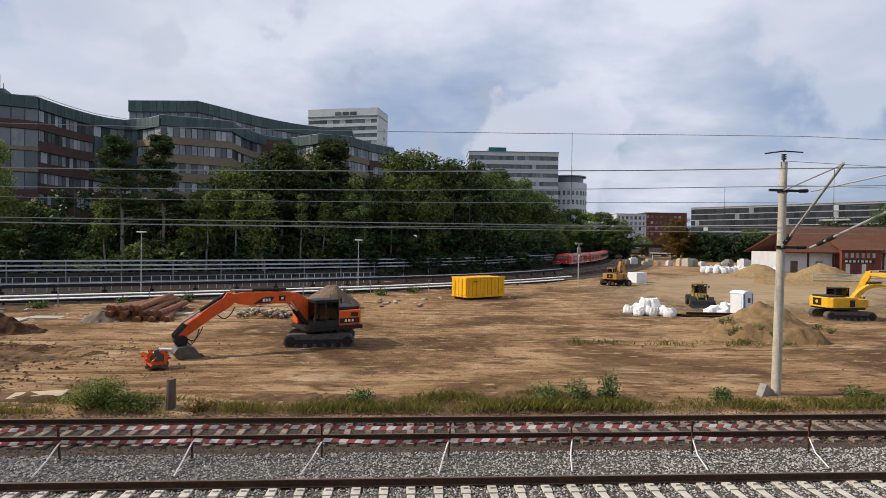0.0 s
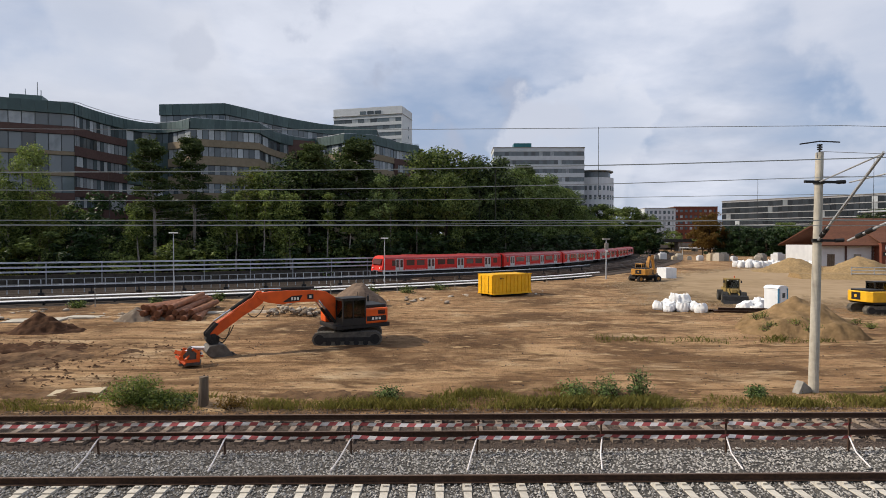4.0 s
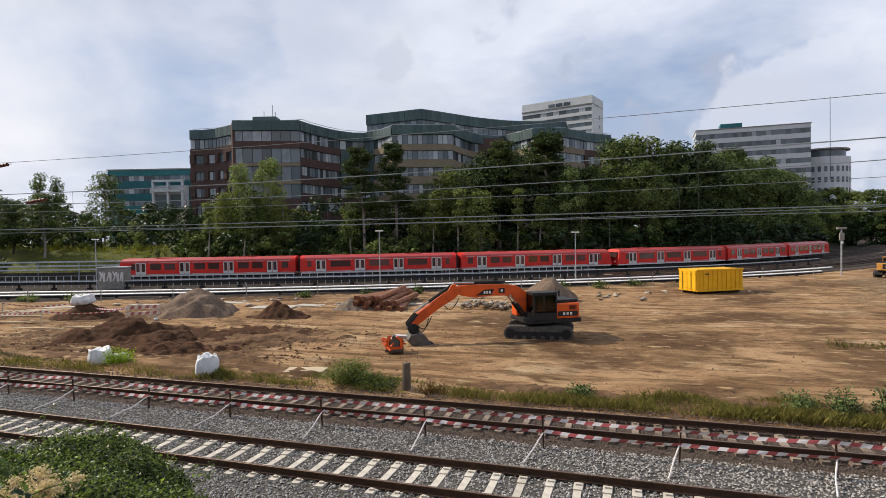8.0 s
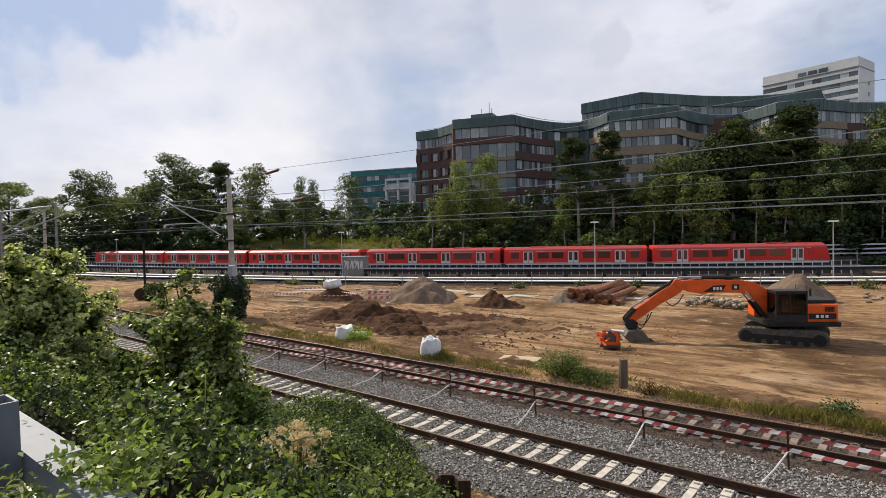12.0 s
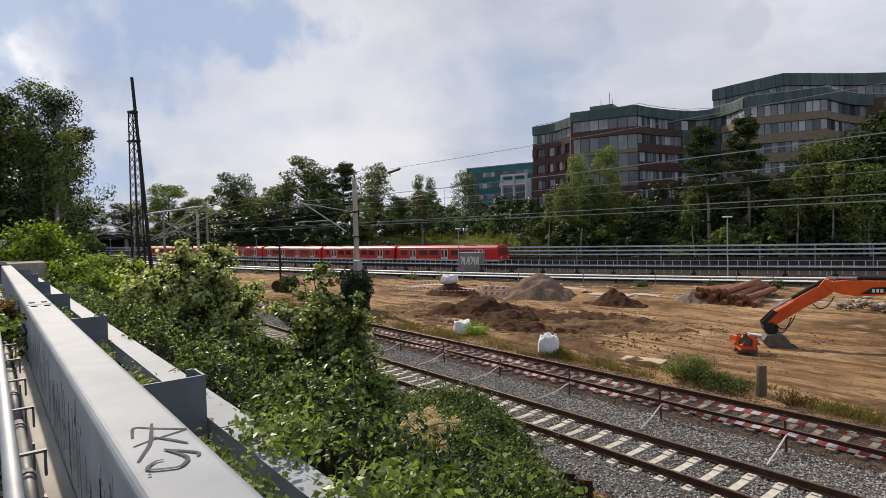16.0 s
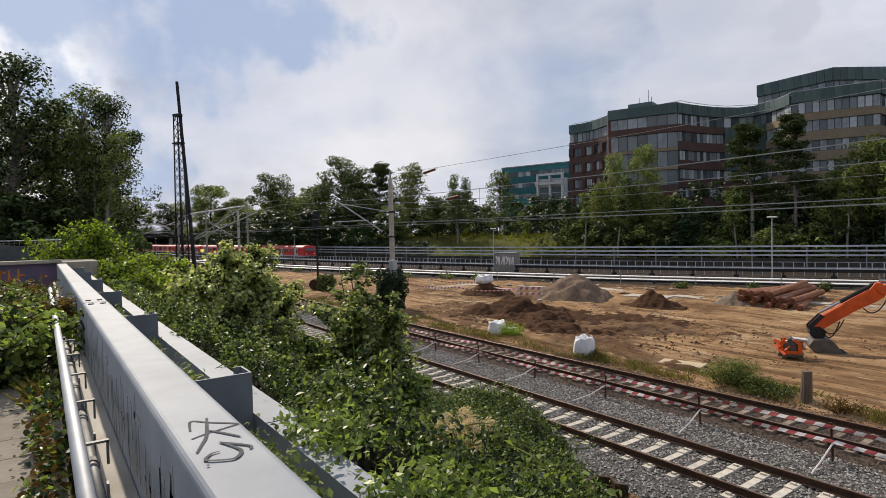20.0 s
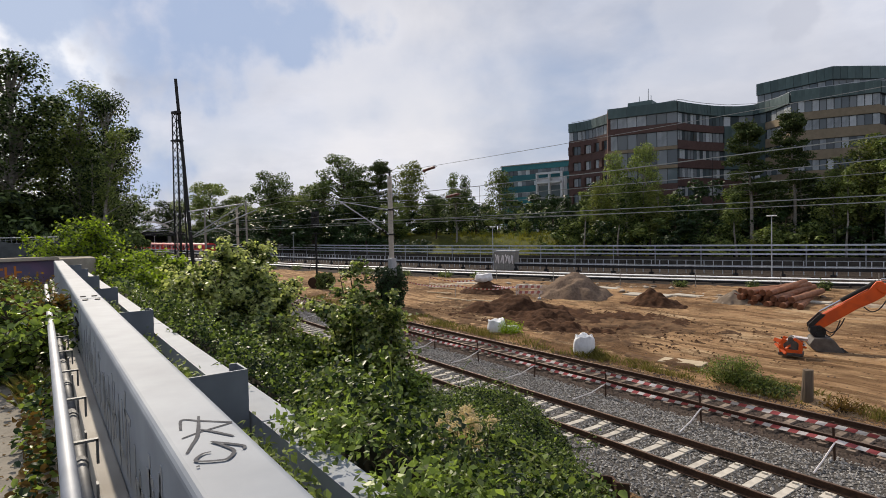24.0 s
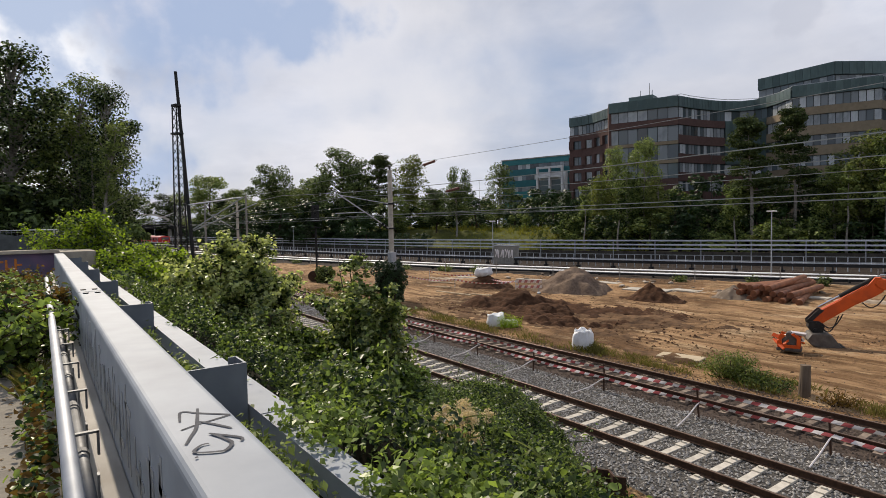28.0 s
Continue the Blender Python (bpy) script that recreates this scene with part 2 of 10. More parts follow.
def sand_material():
    """Trodden building sand: pale dry streaks, brown damp patches and wheel marks along the site."""
    m = bpy.data.materials.new("site_sand")
    m.use_nodes = True
    nt = m.node_tree
    N, L = nt.nodes.new, nt.links.new
    b = nt.nodes["Principled BSDF"]
    tc = N("ShaderNodeTexCoord")

    def layer(scale, stretch, detail, lo, hi, turn=0.0, dist=0.0):
        mp, n, r = N("ShaderNodeMapping"), N("ShaderNodeTexNoise"), N("ShaderNodeValToRGB")
        mp.inputs["Scale"].default_value, mp.inputs["Rotation"].default_value = stretch, (0, 0, radians(turn))
        n.inputs["Scale"].default_value, n.inputs["Detail"].default_value, n.inputs["Distortion"].default_value = scale, detail, dist
        n.inputs["Roughness"].default_value = 0.62
        r.color_ramp.elements[0].position, r.color_ramp.elements[1].position = lo, hi
        L(tc.outputs["Object"], mp.inputs[0])
        L(mp.outputs[0], n.inputs["Vector"])
        L(n.outputs["Fac"], r.inputs[0])
        return r.outputs[0]

    def blend(a, c, f):
        x = N("ShaderNodeMixRGB")
        L(f, x.inputs[0])
        for k, v in ((1, a), (2, c)):
            if isinstance(v, tuple):
                x.inputs[k].default_value = (*v, 1)
            else:
                L(v, x.inputs[k])
        return x.outputs[0]
    col = blend((0.44, 0.28, 0.15), (0.32, 0.19, 0.098), layer(0.22, (0.8, 0.9, 1), 10, 0.42, 0.56, 10, 0.3))
    col = blend(col, (0.11, 0.062, 0.032), layer(0.10, (0.9, 1.0, 1), 11, 0.465, 0.585, 18, 0.5))
    col = blend(col, (0.53, 0.385, 0.235), layer(0.34, (0.6, 1.0, 1), 10, 0.56, 0.68, -8, 0.4))
    col = blend(col, (0.14, 0.08, 0.04), layer(1.1, (0.35, 1.0, 1), 12, 0.50, 0.64, 8, 0.4))
    col = blend(col, (0.50, 0.345, 0.19), layer(2.2, (0.35, 1.0, 1), 12, 0.56, 0.68, -5))
    col = blend(col, (0.17, 0.097, 0.048), layer(0.9, (0.09, 1.3, 1), 12, 0.54, 0.63, 3, 0.5))
    col = blend(col, (0.07, 0.04, 0.022), layer(5.0, (0.3, 1.0, 1), 12, 0.585, 0.66, 7))
    L(col, b.inputs["Base Color"])
    b.inputs["Roughness"].default_value = 0.95
    b.inputs["Specular IOR Level"].default_value = 0.1
    n3, bp = N("ShaderNodeTexNoise"), N("ShaderNodeBump")
    mp = N("ShaderNodeMapping")
    mp.inputs["Scale"].default_value = (0.8, 1.1, 1)
    L(tc.outputs["Object"], mp.inputs[0])
    n3.inputs["Scale"].default_value, n3.inputs["Detail"].default_value, n3.inputs["Roughness"].default_value = 2.2, 12, 0.68
    L(mp.outputs[0], n3.inputs["Vector"])
    bp.inputs["Strength"].default_value, bp.inputs["Distance"].default_value = 1.0, 0.35
    L(n3.outputs["Fac"], bp.inputs["Height"])
    L(bp.outputs[0], b.inputs["Normal"])
    return m


M_SAND = sand_material()
M_GRASSLAND = material("rough_grass_ground", (0.10, 0.105, 0.024), (0.05, 0.058, 0.015), scale=1.4, rough=0.98, bump=0.5, fine=40, spec=0.1)
# wood soil, near black: the shade under growth is put into its colour
M_WOODSOIL_SHADE = material("wood_floor_shade", (0.022, 0.019, 0.011), (0.010, 0.012, 0.007), scale=1.0, rough=0.95, bump=0.6)
M_BALLAST = material("ballast", (0.13, 0.122, 0.112), (0.04, 0.036, 0.032), scale=9.0, rough=0.95, bump=1.0, big=0.35, fine=10)
M_BALLAST_OLD = material("old_ballast", (0.105, 0.08, 0.066), (0.04, 0.031, 0.026), scale=9.0, rough=0.95, bump=1.0, big=0.4, fine=10)
M_SLEEPER = material("concrete_sleeper", (0.56, 0.52, 0.45), (0.40, 0.365, 0.315), scale=7, rough=0.9, bump=0.3, rand=0.3)
M_SLEEPER_OLD = material("stained_sleeper", (0.27, 0.215, 0.17), (0.12, 0.09, 0.07), scale=7, rough=0.9, bump=0.3, rand=0.5)
M_RAIL = material("rusty_rail", (0.085, 0.045, 0.028), (0.04, 0.023, 0.016), scale=12, rough=0.75, metal=0.2, bump=0.2)
M_RAILTOP = material("rail_head", (0.22, 0.15, 0.11), (0.12, 0.075, 0.05), scale=10, rough=0.45, metal=0.6)
M_CONCRETE = material("concrete", (0.50, 0.46, 0.39), (0.34, 0.31, 0.26), scale=4, rough=0.9, bump=0.25)
M_CONCRETE_D = material("weathered_concrete", (0.32, 0.30, 0.27), (0.19, 0.18, 0.16), scale=4, rough=0.92, bump=0.3)
M_GALV = material("galvanised_steel", (0.46, 0.475, 0.495), (0.34, 0.355, 0.375), scale=5, rough=0.6, metal=0.4, big=0.9)
M_GREYPAINT = material("grey_painted_steel", (0.295, 0.325, 0.36), (0.215, 0.24, 0.272), scale=3, rough=0.58, bump=0.03, big=1.0, spec=0.2)
M_BARRIER = material("grey_metal_rail", (0.33, 0.35, 0.37), (0.22, 0.235, 0.25), scale=2, rough=0.5, metal=0.4)
M_TUBE = material("bright_galvanised_tube", (0.52, 0.55, 0.60), (0.38, 0.41, 0.45), scale=2, rough=0.45, metal=0.2, spec=0.4)
M_WHITERAIL = material("white_rail_cover", (0.86, 0.85, 0.82), (0.70, 0.69, 0.67), scale=2, rough=0.6)
M_WALLDARK = material("dark_concrete", (0.075, 0.068, 0.058), (0.035, 0.032, 0.028), scale=2, rough=0.95, bump=0.3)
M_BALLAST_LINE = material("dark_line_ballast", (0.06, 0.047, 0.038), (0.024, 0.019, 0.016), scale=9.0, rough=0.98, bump=1.0, big=0.4, fine=10, spec=0.1)
M_LEAF_BUSH = leaf_material("grey_green_leaves", (0.075, 0.105, 0.034), (0.55, 0.58, 0.25), 0.52, 0.42, 0.35, 0.1, 0.9)
M_BANKGRASS = leaf_material("bank_grass", (0.10, 0.12, 0.018), (0.28, 0.26, 0.05), 0.3, 0.8)
M_WIN_DARK = glass_material("dark_office_glass", (0.022, 0.026, 0.03), 0.25)
M_YARD = material("pale_compacted_yard", (0.34, 0.245, 0.15), (0.25, 0.175, 0.10), scale=0.5, rough=0.98, bump=0.3, big=1.1, c3=(0.29, 0.205, 0.12), spec=0.15)


def worn_edge(m):
    """The surface thins out raggedly towards its rim."""
    nt = m.node_tree
    N, L = nt.nodes.new, nt.links.new
    tc, d, n, add, r = N("ShaderNodeTexCoord"), N("ShaderNodeVectorMath"), N("ShaderNodeTexNoise"), N("ShaderNodeMath"), N("ShaderNodeMapRange")
    d.operation, add.operation = "DISTANCE", "MULTIPLY_ADD"
    flat = N("ShaderNodeVectorMath")
    flat.operation = "MULTIPLY"
    flat.inputs[1].default_value, d.inputs[1].default_value = (1, 1, 0), (0.5, 0.5, 0)
    L(tc.outputs["Generated"], flat.inputs[0])
    L(flat.outputs[0], d.inputs[0])
    n.inputs["Scale"].default_value, n.inputs["Detail"].default_value, n.inputs["Roughness"].default_value = 9.0, 9, 0.65
    L(tc.outputs["Generated"], n.inputs["Vector"])
    L(n.outputs["Fac"], add.inputs[0])
    add.inputs[1].default_value = 0.34
    L(d.outputs["Value"], add.inputs[2])
    r.inputs["From Min"].default_value, r.inputs["From Max"].default_value = 0.43, 0.55
    L(add.outputs[0], r.inputs["Value"])
    mx, clear = N("ShaderNodeMixShader"), N("ShaderNodeBsdfTransparent")
    L(r.outputs[0], mx.inputs[0])
    L(nt.nodes["Principled BSDF"].outputs[0], mx.inputs[1])
    L(clear.outputs[0], mx.inputs[2])
    L(mx.outputs[0], nt.nodes["Material Output"].inputs["Surface"])


worn_edge(M_YARD)
M_DARKSTEEL = material("dark_steel", (0.035, 0.034, 0.034), (0.018, 0.018, 0.019), scale=6, rough=0.6, metal=0.4)
M_BLACK = material("black_rubber", (0.016, 0.016, 0.016), (0.03, 0.029, 0.027), scale=8, rough=0.8)
M_RED = material("train_red", (0.68, 0.036, 0.025), (0.54, 0.027, 0.02), scale=1.2, rough=0.5, big=1.0, spec=0.25)
M_TRAINROOF = material("train_roof_red", (0.46, 0.045, 0.04), (0.34, 0.04, 0.036), scale=1.5, rough=0.42, spec=0.5)
M_TRAINGREY = material("train_light_grey", (0.60, 0.60, 0.59), (0.50, 0.50, 0.49), scale=2, rough=0.45)

def clear_glass(name):
    """Thin clear glass with a faint sheen."""
    m = bpy.data.materials.new(name)
    m.use_nodes = True
    nt = m.node_tree
    nt.nodes.remove(nt.nodes["Principled BSDF"])
    tr, gl, mx, fr = (nt.nodes.new(k) for k in ("ShaderNodeBsdfTransparent", "ShaderNodeBsdfGlossy", "ShaderNodeMixShader", "ShaderNodeFresnel"))
    tr.inputs["Color"].default_value = (0.34, 0.38, 0.38, 1)
    gl.inputs["Roughness"].default_value = 0.05
    fr.inputs["IOR"].default_value = 1.5
    nt.links.new(fr.outputs[0], mx.inputs[0])
    nt.links.new(tr.outputs[0], mx.inputs[1])
    nt.links.new(gl.outputs[0], mx.inputs[2])
    nt.links.new(mx.outputs[0], nt.nodes["Material Output"].inputs["Surface"])
    return m


M_TRAINGLASS = glass_material("train_glass", (0.075, 0.035, 0.035), 0.12)
M_BRICK = material("red_brown_brick", (0.118, 0.072, 0.063), (0.083, 0.052, 0.047), scale=3.0, rough=0.9, bump=0.2)
M_CLAD = material("green_grey_cladding", (0.095, 0.140, 0.135), (0.055, 0.086, 0.086), scale=1.2, rough=0.5, metal=0.2, rand=0.4)
M_CLADTOP = material("parapet_metal", (0.10, 0.13, 0.13), (0.07, 0.095, 0.10), scale=1.2, rough=0.45, metal=0.3)
M_PALESTONE = material("pale_stone", (0.27, 0.215, 0.15), (0.20, 0.16, 0.11), scale=1.5, rough=0.9)
M_WIN = glass_material("office_glass", (0.075, 0.095, 0.105))
# pale panes: drawn blinds, and sky reflections put into the colour
M_BLIND_SKY = material("blind_and_sky_pane", (0.46, 0.49, 0.51), (0.19, 0.21, 0.225), scale=0.9, rough=0.4, rand=0.8)
M_FRAME = material("window_frame_grey", (0.065, 0.078, 0.08), (0.04, 0.048, 0.05), scale=3, rough=0.5, metal=0.2)
M_WHITEWALL = material("white_facade", (0.60, 0.61, 0.62), (0.50, 0.51, 0.53), scale=0.8, rough=0.7)
M_TEAL = material("teal_cladding", (0.028, 0.16, 0.17), (0.018, 0.10, 0.115), scale=0.8, rough=0.35, metal=0.2, rand=0.4)
M_BRICKRED = material("red_brick_far", (0.20, 0.07, 0.045), (0.145, 0.05, 0.035), scale=0.9, rough=0.9)
M_ROOFTILE = material("roof_tile", (0.16, 0.072, 0.045), (0.095, 0.045, 0.032), scale=2.2, rough=0.9, bump=0.4, stretch=(1, 3, 3))
M_BARK = material("bark", (0.085, 0.065, 0.048), (0.04, 0.032, 0.025), scale=6, rough=0.95, bump=0.6, stretch=(1, 1, 0.3))
M_BIRCH = material("pale_bark", (0.32, 0.30, 0.26), (0.12, 0.105, 0.09), scale=4, rough=0.9, bump=0.3, stretch=(1, 1, 2))
M_LEAF = leaf_material("leaves_dark", (0.005, 0.014, 0.005), (0.20, 0.27, 0.092), 0.22, 0.55, 0.15, 0.2, 0.95)
M_LEAF_MID = leaf_material("leaves_mid", (0.010, 0.026, 0.008), (0.27, 0.33, 0.10), 0.28, 0.55, 0.15, 0.18, 0.95)
M_LEAF_YEL = leaf_material("leaves_yellowish", (0.03, 0.048, 0.012), (0.25, 0.275, 0.075), 0.28, 0.55, 0.15, 0.1, 0.95)
M_NEEDLE = leaf_material("pine_needles", (0.012, 0.024, 0.010), (0.105, 0.135, 0.050), 0.2)
M_LEAF_NEAR = leaf_material("bramble_leaves", (0.008, 0.022, 0.006), (0.31, 0.41, 0.094), 0.4, 0.42, 0.35, 0.16, 0.86)
# deep green; for inner and low leaves the shade is put into this colour
M_LEAF_DEEP_SHADED = leaf_material("deep_green_and_shaded_leaves", (0.006, 0.018, 0.005), (0.04, 0.08, 0.018), 0.15, 0.5, 0.3)
M_LEAF_OLIVE = leaf_material("olive_leaves", (0.035, 0.06, 0.014), (0.25, 0.29, 0.07), 0.4, 0.5, 0.2)
M_LEAF_LIGHT = leaf_material("fresh_leaves", (0.14, 0.22, 0.02), (0.32, 0.42, 0.045), 0.5)
M_SPRAY_ORANGE = material("orange_spray", (0.55, 0.20, 0.04), (0.40, 0.13, 0.03), scale=9.0, rough=0.8)
M_INSULATOR = material("brown_glaze", (0.13, 0.035, 0.022), (0.08, 0.022, 0.015), scale=6.0, rough=0.4)
M_SHEETING = material("fence_sheeting", (0.10, 0.11, 0.115), (0.06, 0.066, 0.07), scale=5.0, rough=0.8, bump=0.1)
M_LEAF_BROWN = leaf_material("rust_leaves", (0.10, 0.06, 0.02), (0.17, 0.10, 0.03))
M_GRASS = leaf_material("grass_blades", (0.05, 0.06, 0.014), (0.24, 0.205, 0.066), 0.3, 0.7)

# ---- mesh tools ----


def box(bm, cx, cy, cz, sx, sy, sz, rz=0.0, m=None, bevel=0.0):
    """A box of full sizes about a centre, turned rz degrees; m: a further pose."""
    mt = pose(cx, cy, cz, 0, 0, rz) @ Matrix.Diagonal((sx, sy, sz, 1))
    if m is not None:
        mt = m @ mt
    r = bmesh.ops.create_cube(bm, size=1.0, matrix=mt)
    if bevel:
        es = list({e for v in r["verts"] for e in v.link_edges})
        bmesh.ops.bevel(bm, geom=es, offset=bevel, segments=2, affect="EDGES", profile=0.6)
    return bm


def cyl(bm, p, q, r0, r1=None, n=10, caps=True):
    """A round bar from p to q."""
    p, q = Vector(p), Vector(q)
    d = q - p
    mt = Matrix.Translation((p + q) / 2) @ d.to_track_quat("Z", "Y").to_matrix().to_4x4()
    bmesh.ops.create_cone(bm, cap_ends=caps, segments=n, radius1=r0, radius2=r0 if r1 is None else r1, depth=d.length, matrix=mt)
    return bm


def prism(bm, pts, x0, x1, axis="x", bevel=0.0):
    """A closed outline pushed along an axis. Outline points are the two other axes in order."""
    def at(a, b, c):
        return {"x": (c, a, b), "y": (a, c, b), "z": (a, b, c)}[axis]
    lo = [bm.verts.new(at(a, b, x0)) for a, b in pts]
    hi = [bm.verts.new(at(a, b, x1)) for a, b in pts]
    n = len(pts)
    fs = [bm.faces.new(lo[::-1]), bm.faces.new(hi)]
    for i in range(n):
        fs.append(bm.faces.new((lo[i], lo[(i + 1) % n], hi[(i + 1) % n], hi[i])))
    bmesh.ops.recalc_face_normals(bm, faces=fs)
    if bevel:
        es = list({e for f in fs for e in f.edges})
        bmesh.ops.bevel(bm, geom=es, offset=bevel, segments=2, affect="EDGES", profile=0.6)
    return bm


def sweep(bm, path, outline):
    """A closed outline (sideways, up) carried along a level path of points."""
    rings = []
    for i, p in enumerate(path):
        a, b = Vector(path[max(i - 1, 0)]), Vector(path[min(i + 1, len(path) - 1)])
        d = (b - a).to_2d().normalized()
        side = Vector((-d.y, d.x, 0))
        rings.append([bm.verts.new(Vector(p) + side * s + Vector((0, 0, u))) for s, u in outline])
    n = len(outline)
    for a, b in zip(rings, rings[1:]):
        for i in range(n):
            bm.faces.new((a[i], a[(i + 1) % n], b[(i + 1) % n], b[i]))
    bm.faces.new(rings[0][::-1])
    bm.faces.new(rings[-1])
    bmesh.ops.recalc_face_normals(bm, faces=bm.faces)
    return bm


def mesh_of(name, bm, mat, smooth=False):
    me = bpy.data.meshes.new(name)
    bm.to_mesh(me)
    bm.free()
    me.materials.append(mat)
    if smooth:
        me.polygons.foreach_set("use_smooth", [True] * len(me.polygons))
    return me


def part(name, bm, mat, parent, label="", smooth=False):
    ob = new(name, mesh_of(name, bm, mat, smooth))
    ob.parent = parent
    return tagged(ob, label) if label else ob


def piece(name, me, parent, m=None):
    """An object of its own on a shared mesh."""
    ob = new(name, me)
    ob.parent = parent
    if m is not None:
        ob.matrix_basis = m
    return ob


def thing(name, label, category, m=None, group="", kind=""):
    ob = new(name)
    ob.empty_display_size = 0.3
    if m is not None:
        ob.matrix_basis = m
    return tagged(ob, label, category, group, kind)


def solid(name, bm, mat, label, category, group="", kind="", m=None, smooth=False):
    ob = new(name, mesh_of(name, bm, mat, smooth))
    if m is not None:
        ob.matrix_basis = m
    return tagged(ob, label, category, group, kind)


def raw_mesh(name, verts, faces, mats, index=None, smooth=False):
    me = bpy.data.meshes.new(name)
    me.from_pydata([tuple(v) for v in verts] if not isinstance(verts, list) else verts, [], faces)
    for mt in mats:
        me.materials.append(mt)
    if index is not None:
        me.polygons.foreach_set("material_index", index)
    if smooth:
        me.polygons.foreach_set("use_smooth", [True] * len(me.polygons))
    me.update()
    return me


def quads_mesh(name, V, mat):
    """Many separate four-cornered leaves: V has shape (n, 4, 3)."""
    n = len(V)
    me = bpy.data.meshes.new(name)
    me.vertices.add(n * 4)
    me.vertices.foreach_set("co", np.ascontiguousarray(V, dtype=np.float32).ravel())
    me.loops.add(n * 4)
    me.loops.foreach_set("vertex_index", np.arange(n * 4, dtype=np.int32))
    me.polygons.add(n)
    me.polygons.foreach_set("loop_start", np.arange(0, n * 4, 4, dtype=np.int32))
    me.materials.append(mat)
    me.update(calc_edges=True)
    return me


def leaf_quads(rng, P, size, up=0.35, aspect=0.6, out=None):
    """Leaves at points P: kite-shaped, slightly folded, turned at random but leaning upward or outward."""
    n = len(P)
    nrm = rng.normal(size=(n, 3))
    nrm[:, 2] = np.abs(nrm[:, 2]) + up
    if out is not None:
        nrm += out
    nrm /= np.linalg.norm(nrm, axis=1)[:, None]
    a = np.cross(nrm, rng.normal(size=(n, 3)))
    a /= np.linalg.norm(a, axis=1)[:, None] + 1e-9
    b = np.cross(nrm, a)
    s = (size * rng.uniform(0.6, 1.35, n))[:, None]
    mid = P + a * s * 0.05
    V = np.stack([P - a * s * 0.5, mid + b * s * aspect * 0.5 + nrm * s * 0.12, P + a * s * 0.55, mid - b * s * aspect * 0.5 + nrm * s * 0.12], 1)
    return V


def leaf_ovate(rng, P, size, up=0.35, aspect=0.6, out=None):
    """Rounder leaves for growth close by: six corners, folded along the midrib and bent down at the tip."""
    V = leaf_quads(rng, P, size, up, aspect, out)
    base, left, tip, right = V[:, 0], V[:, 1], V[:, 2], V[:, 3]
    mid = (base + tip) / 2
    dl, dr = left - mid, right - mid
    fold = (dl + dr) * 0.5
    tip = tip - fold * 0.9
    ax = (tip - base) * 0.24
    return np.stack([base, mid + dl - ax, mid + dl * 0.86 + ax, tip, mid + dr * 0.86 + ax, mid + dr - ax], 1)


def ovate_mesh(name, V, mat):
    """Leaves of two half blades each: V has shape (n, 6, 3)."""
    n = len(V)
    me = bpy.data.meshes.new(name)
    me.vertices.add(n * 6)
    me.vertices.foreach_set("co", np.ascontiguousarray(V, dtype=np.float32).ravel())
    me.loops.add(n * 8)
    idx = (np.arange(n)[:, None] * 6 + np.array([0, 1, 2, 3, 0, 3, 4, 5])).astype(np.int32)
    me.loops.foreach_set("vertex_index", idx.ravel())
    me.polygons.add(n * 2)
    me.polygons.foreach_set("loop_start", np.arange(0, n * 8, 4, dtype=np.int32))
    me.materials.append(mat)
    me.update(calc_edges=True)
    return me


def smooth_path(pts, step):
    """A rounded line through points, resampled at even steps."""
    P = [Vector((*p, 0)) if len(p) == 2 else Vector(p) for p in pts]
    out = []
    for i in range(len(P) - 1):
        p0, p1, p2, p3 = P[max(i - 1, 0)], P[i], P[i + 1], P[min(i + 2, len(P) - 1)]
        for k in range(24):
            t = k / 24
            out.append(0.5 * (2 * p1 + (p2 - p0) * t + (2 * p0 - 5 * p1 + 4 * p2 - p3) * t * t + (3 * p1 - p0 - 3 * p2 + p3) * t ** 3))
    out.append(P[-1])
    A = np.array(out)
    s = np.r_[0, np.cumsum(np.linalg.norm(np.diff(A, axis=0), axis=1))]
    S = np.arange(0, s[-1], step)
    return np.stack([np.interp(S, s, A[:, i]) for i in range(3)], 1)


def side_path(P, off):
    """The line P moved sideways: off metres to the left of its way."""
    d = np.gradient(P, axis=0)
    d /= np.linalg.norm(d[:, :2], axis=1)[:, None]
    return np.stack([P[:, 0] - d[:, 1] * off, P[:, 1] + d[:, 0] * off, P[:, 2]], 1)


# ---- plan ----
# the near line runs along x; to the left it bends away beyond x = -25
def bend(x):
    return 0.0005 * min(x + 25.0, 0.0) ** 2


# the train's track, from the far left to the far right
TRAIN_LINE = smooth_path([(-420, 8), (-250, 28.5), (-115, 46), (-73, 54.5), (-49, 61.5), (-25, 71.5), (-8, 80.5), (8, 92), (23, 109), (38, 132), (52, 158), (66, 190), (84, 240), (110, 330)], 2.0)


def line_y(x):
    return np.interp(x, TRAIN_LINE[:, 0], TRAIN_LINE[:, 1])


def smooth01(v):
    v = np.clip(v, 0, 1)
    return v * v * (3 - 2 * v)


def ground_z(x, y):
    """Height of the open ground."""
    yl = line_y(x)
    sl = (line_y(x + 2) - line_y(x - 2)) / 4
    d = (y - yl) / np.sqrt(1 + sl * sl)
    far = smooth01((d - 9) / 18) * 4.5
    nb = 0.0005 * np.minimum(x + 25.0, 0.0) ** 2
    near = smooth01((9.0 + nb * 0.6 - y) / 8.2) * 3.3
    return far + near

# ---- ground ----


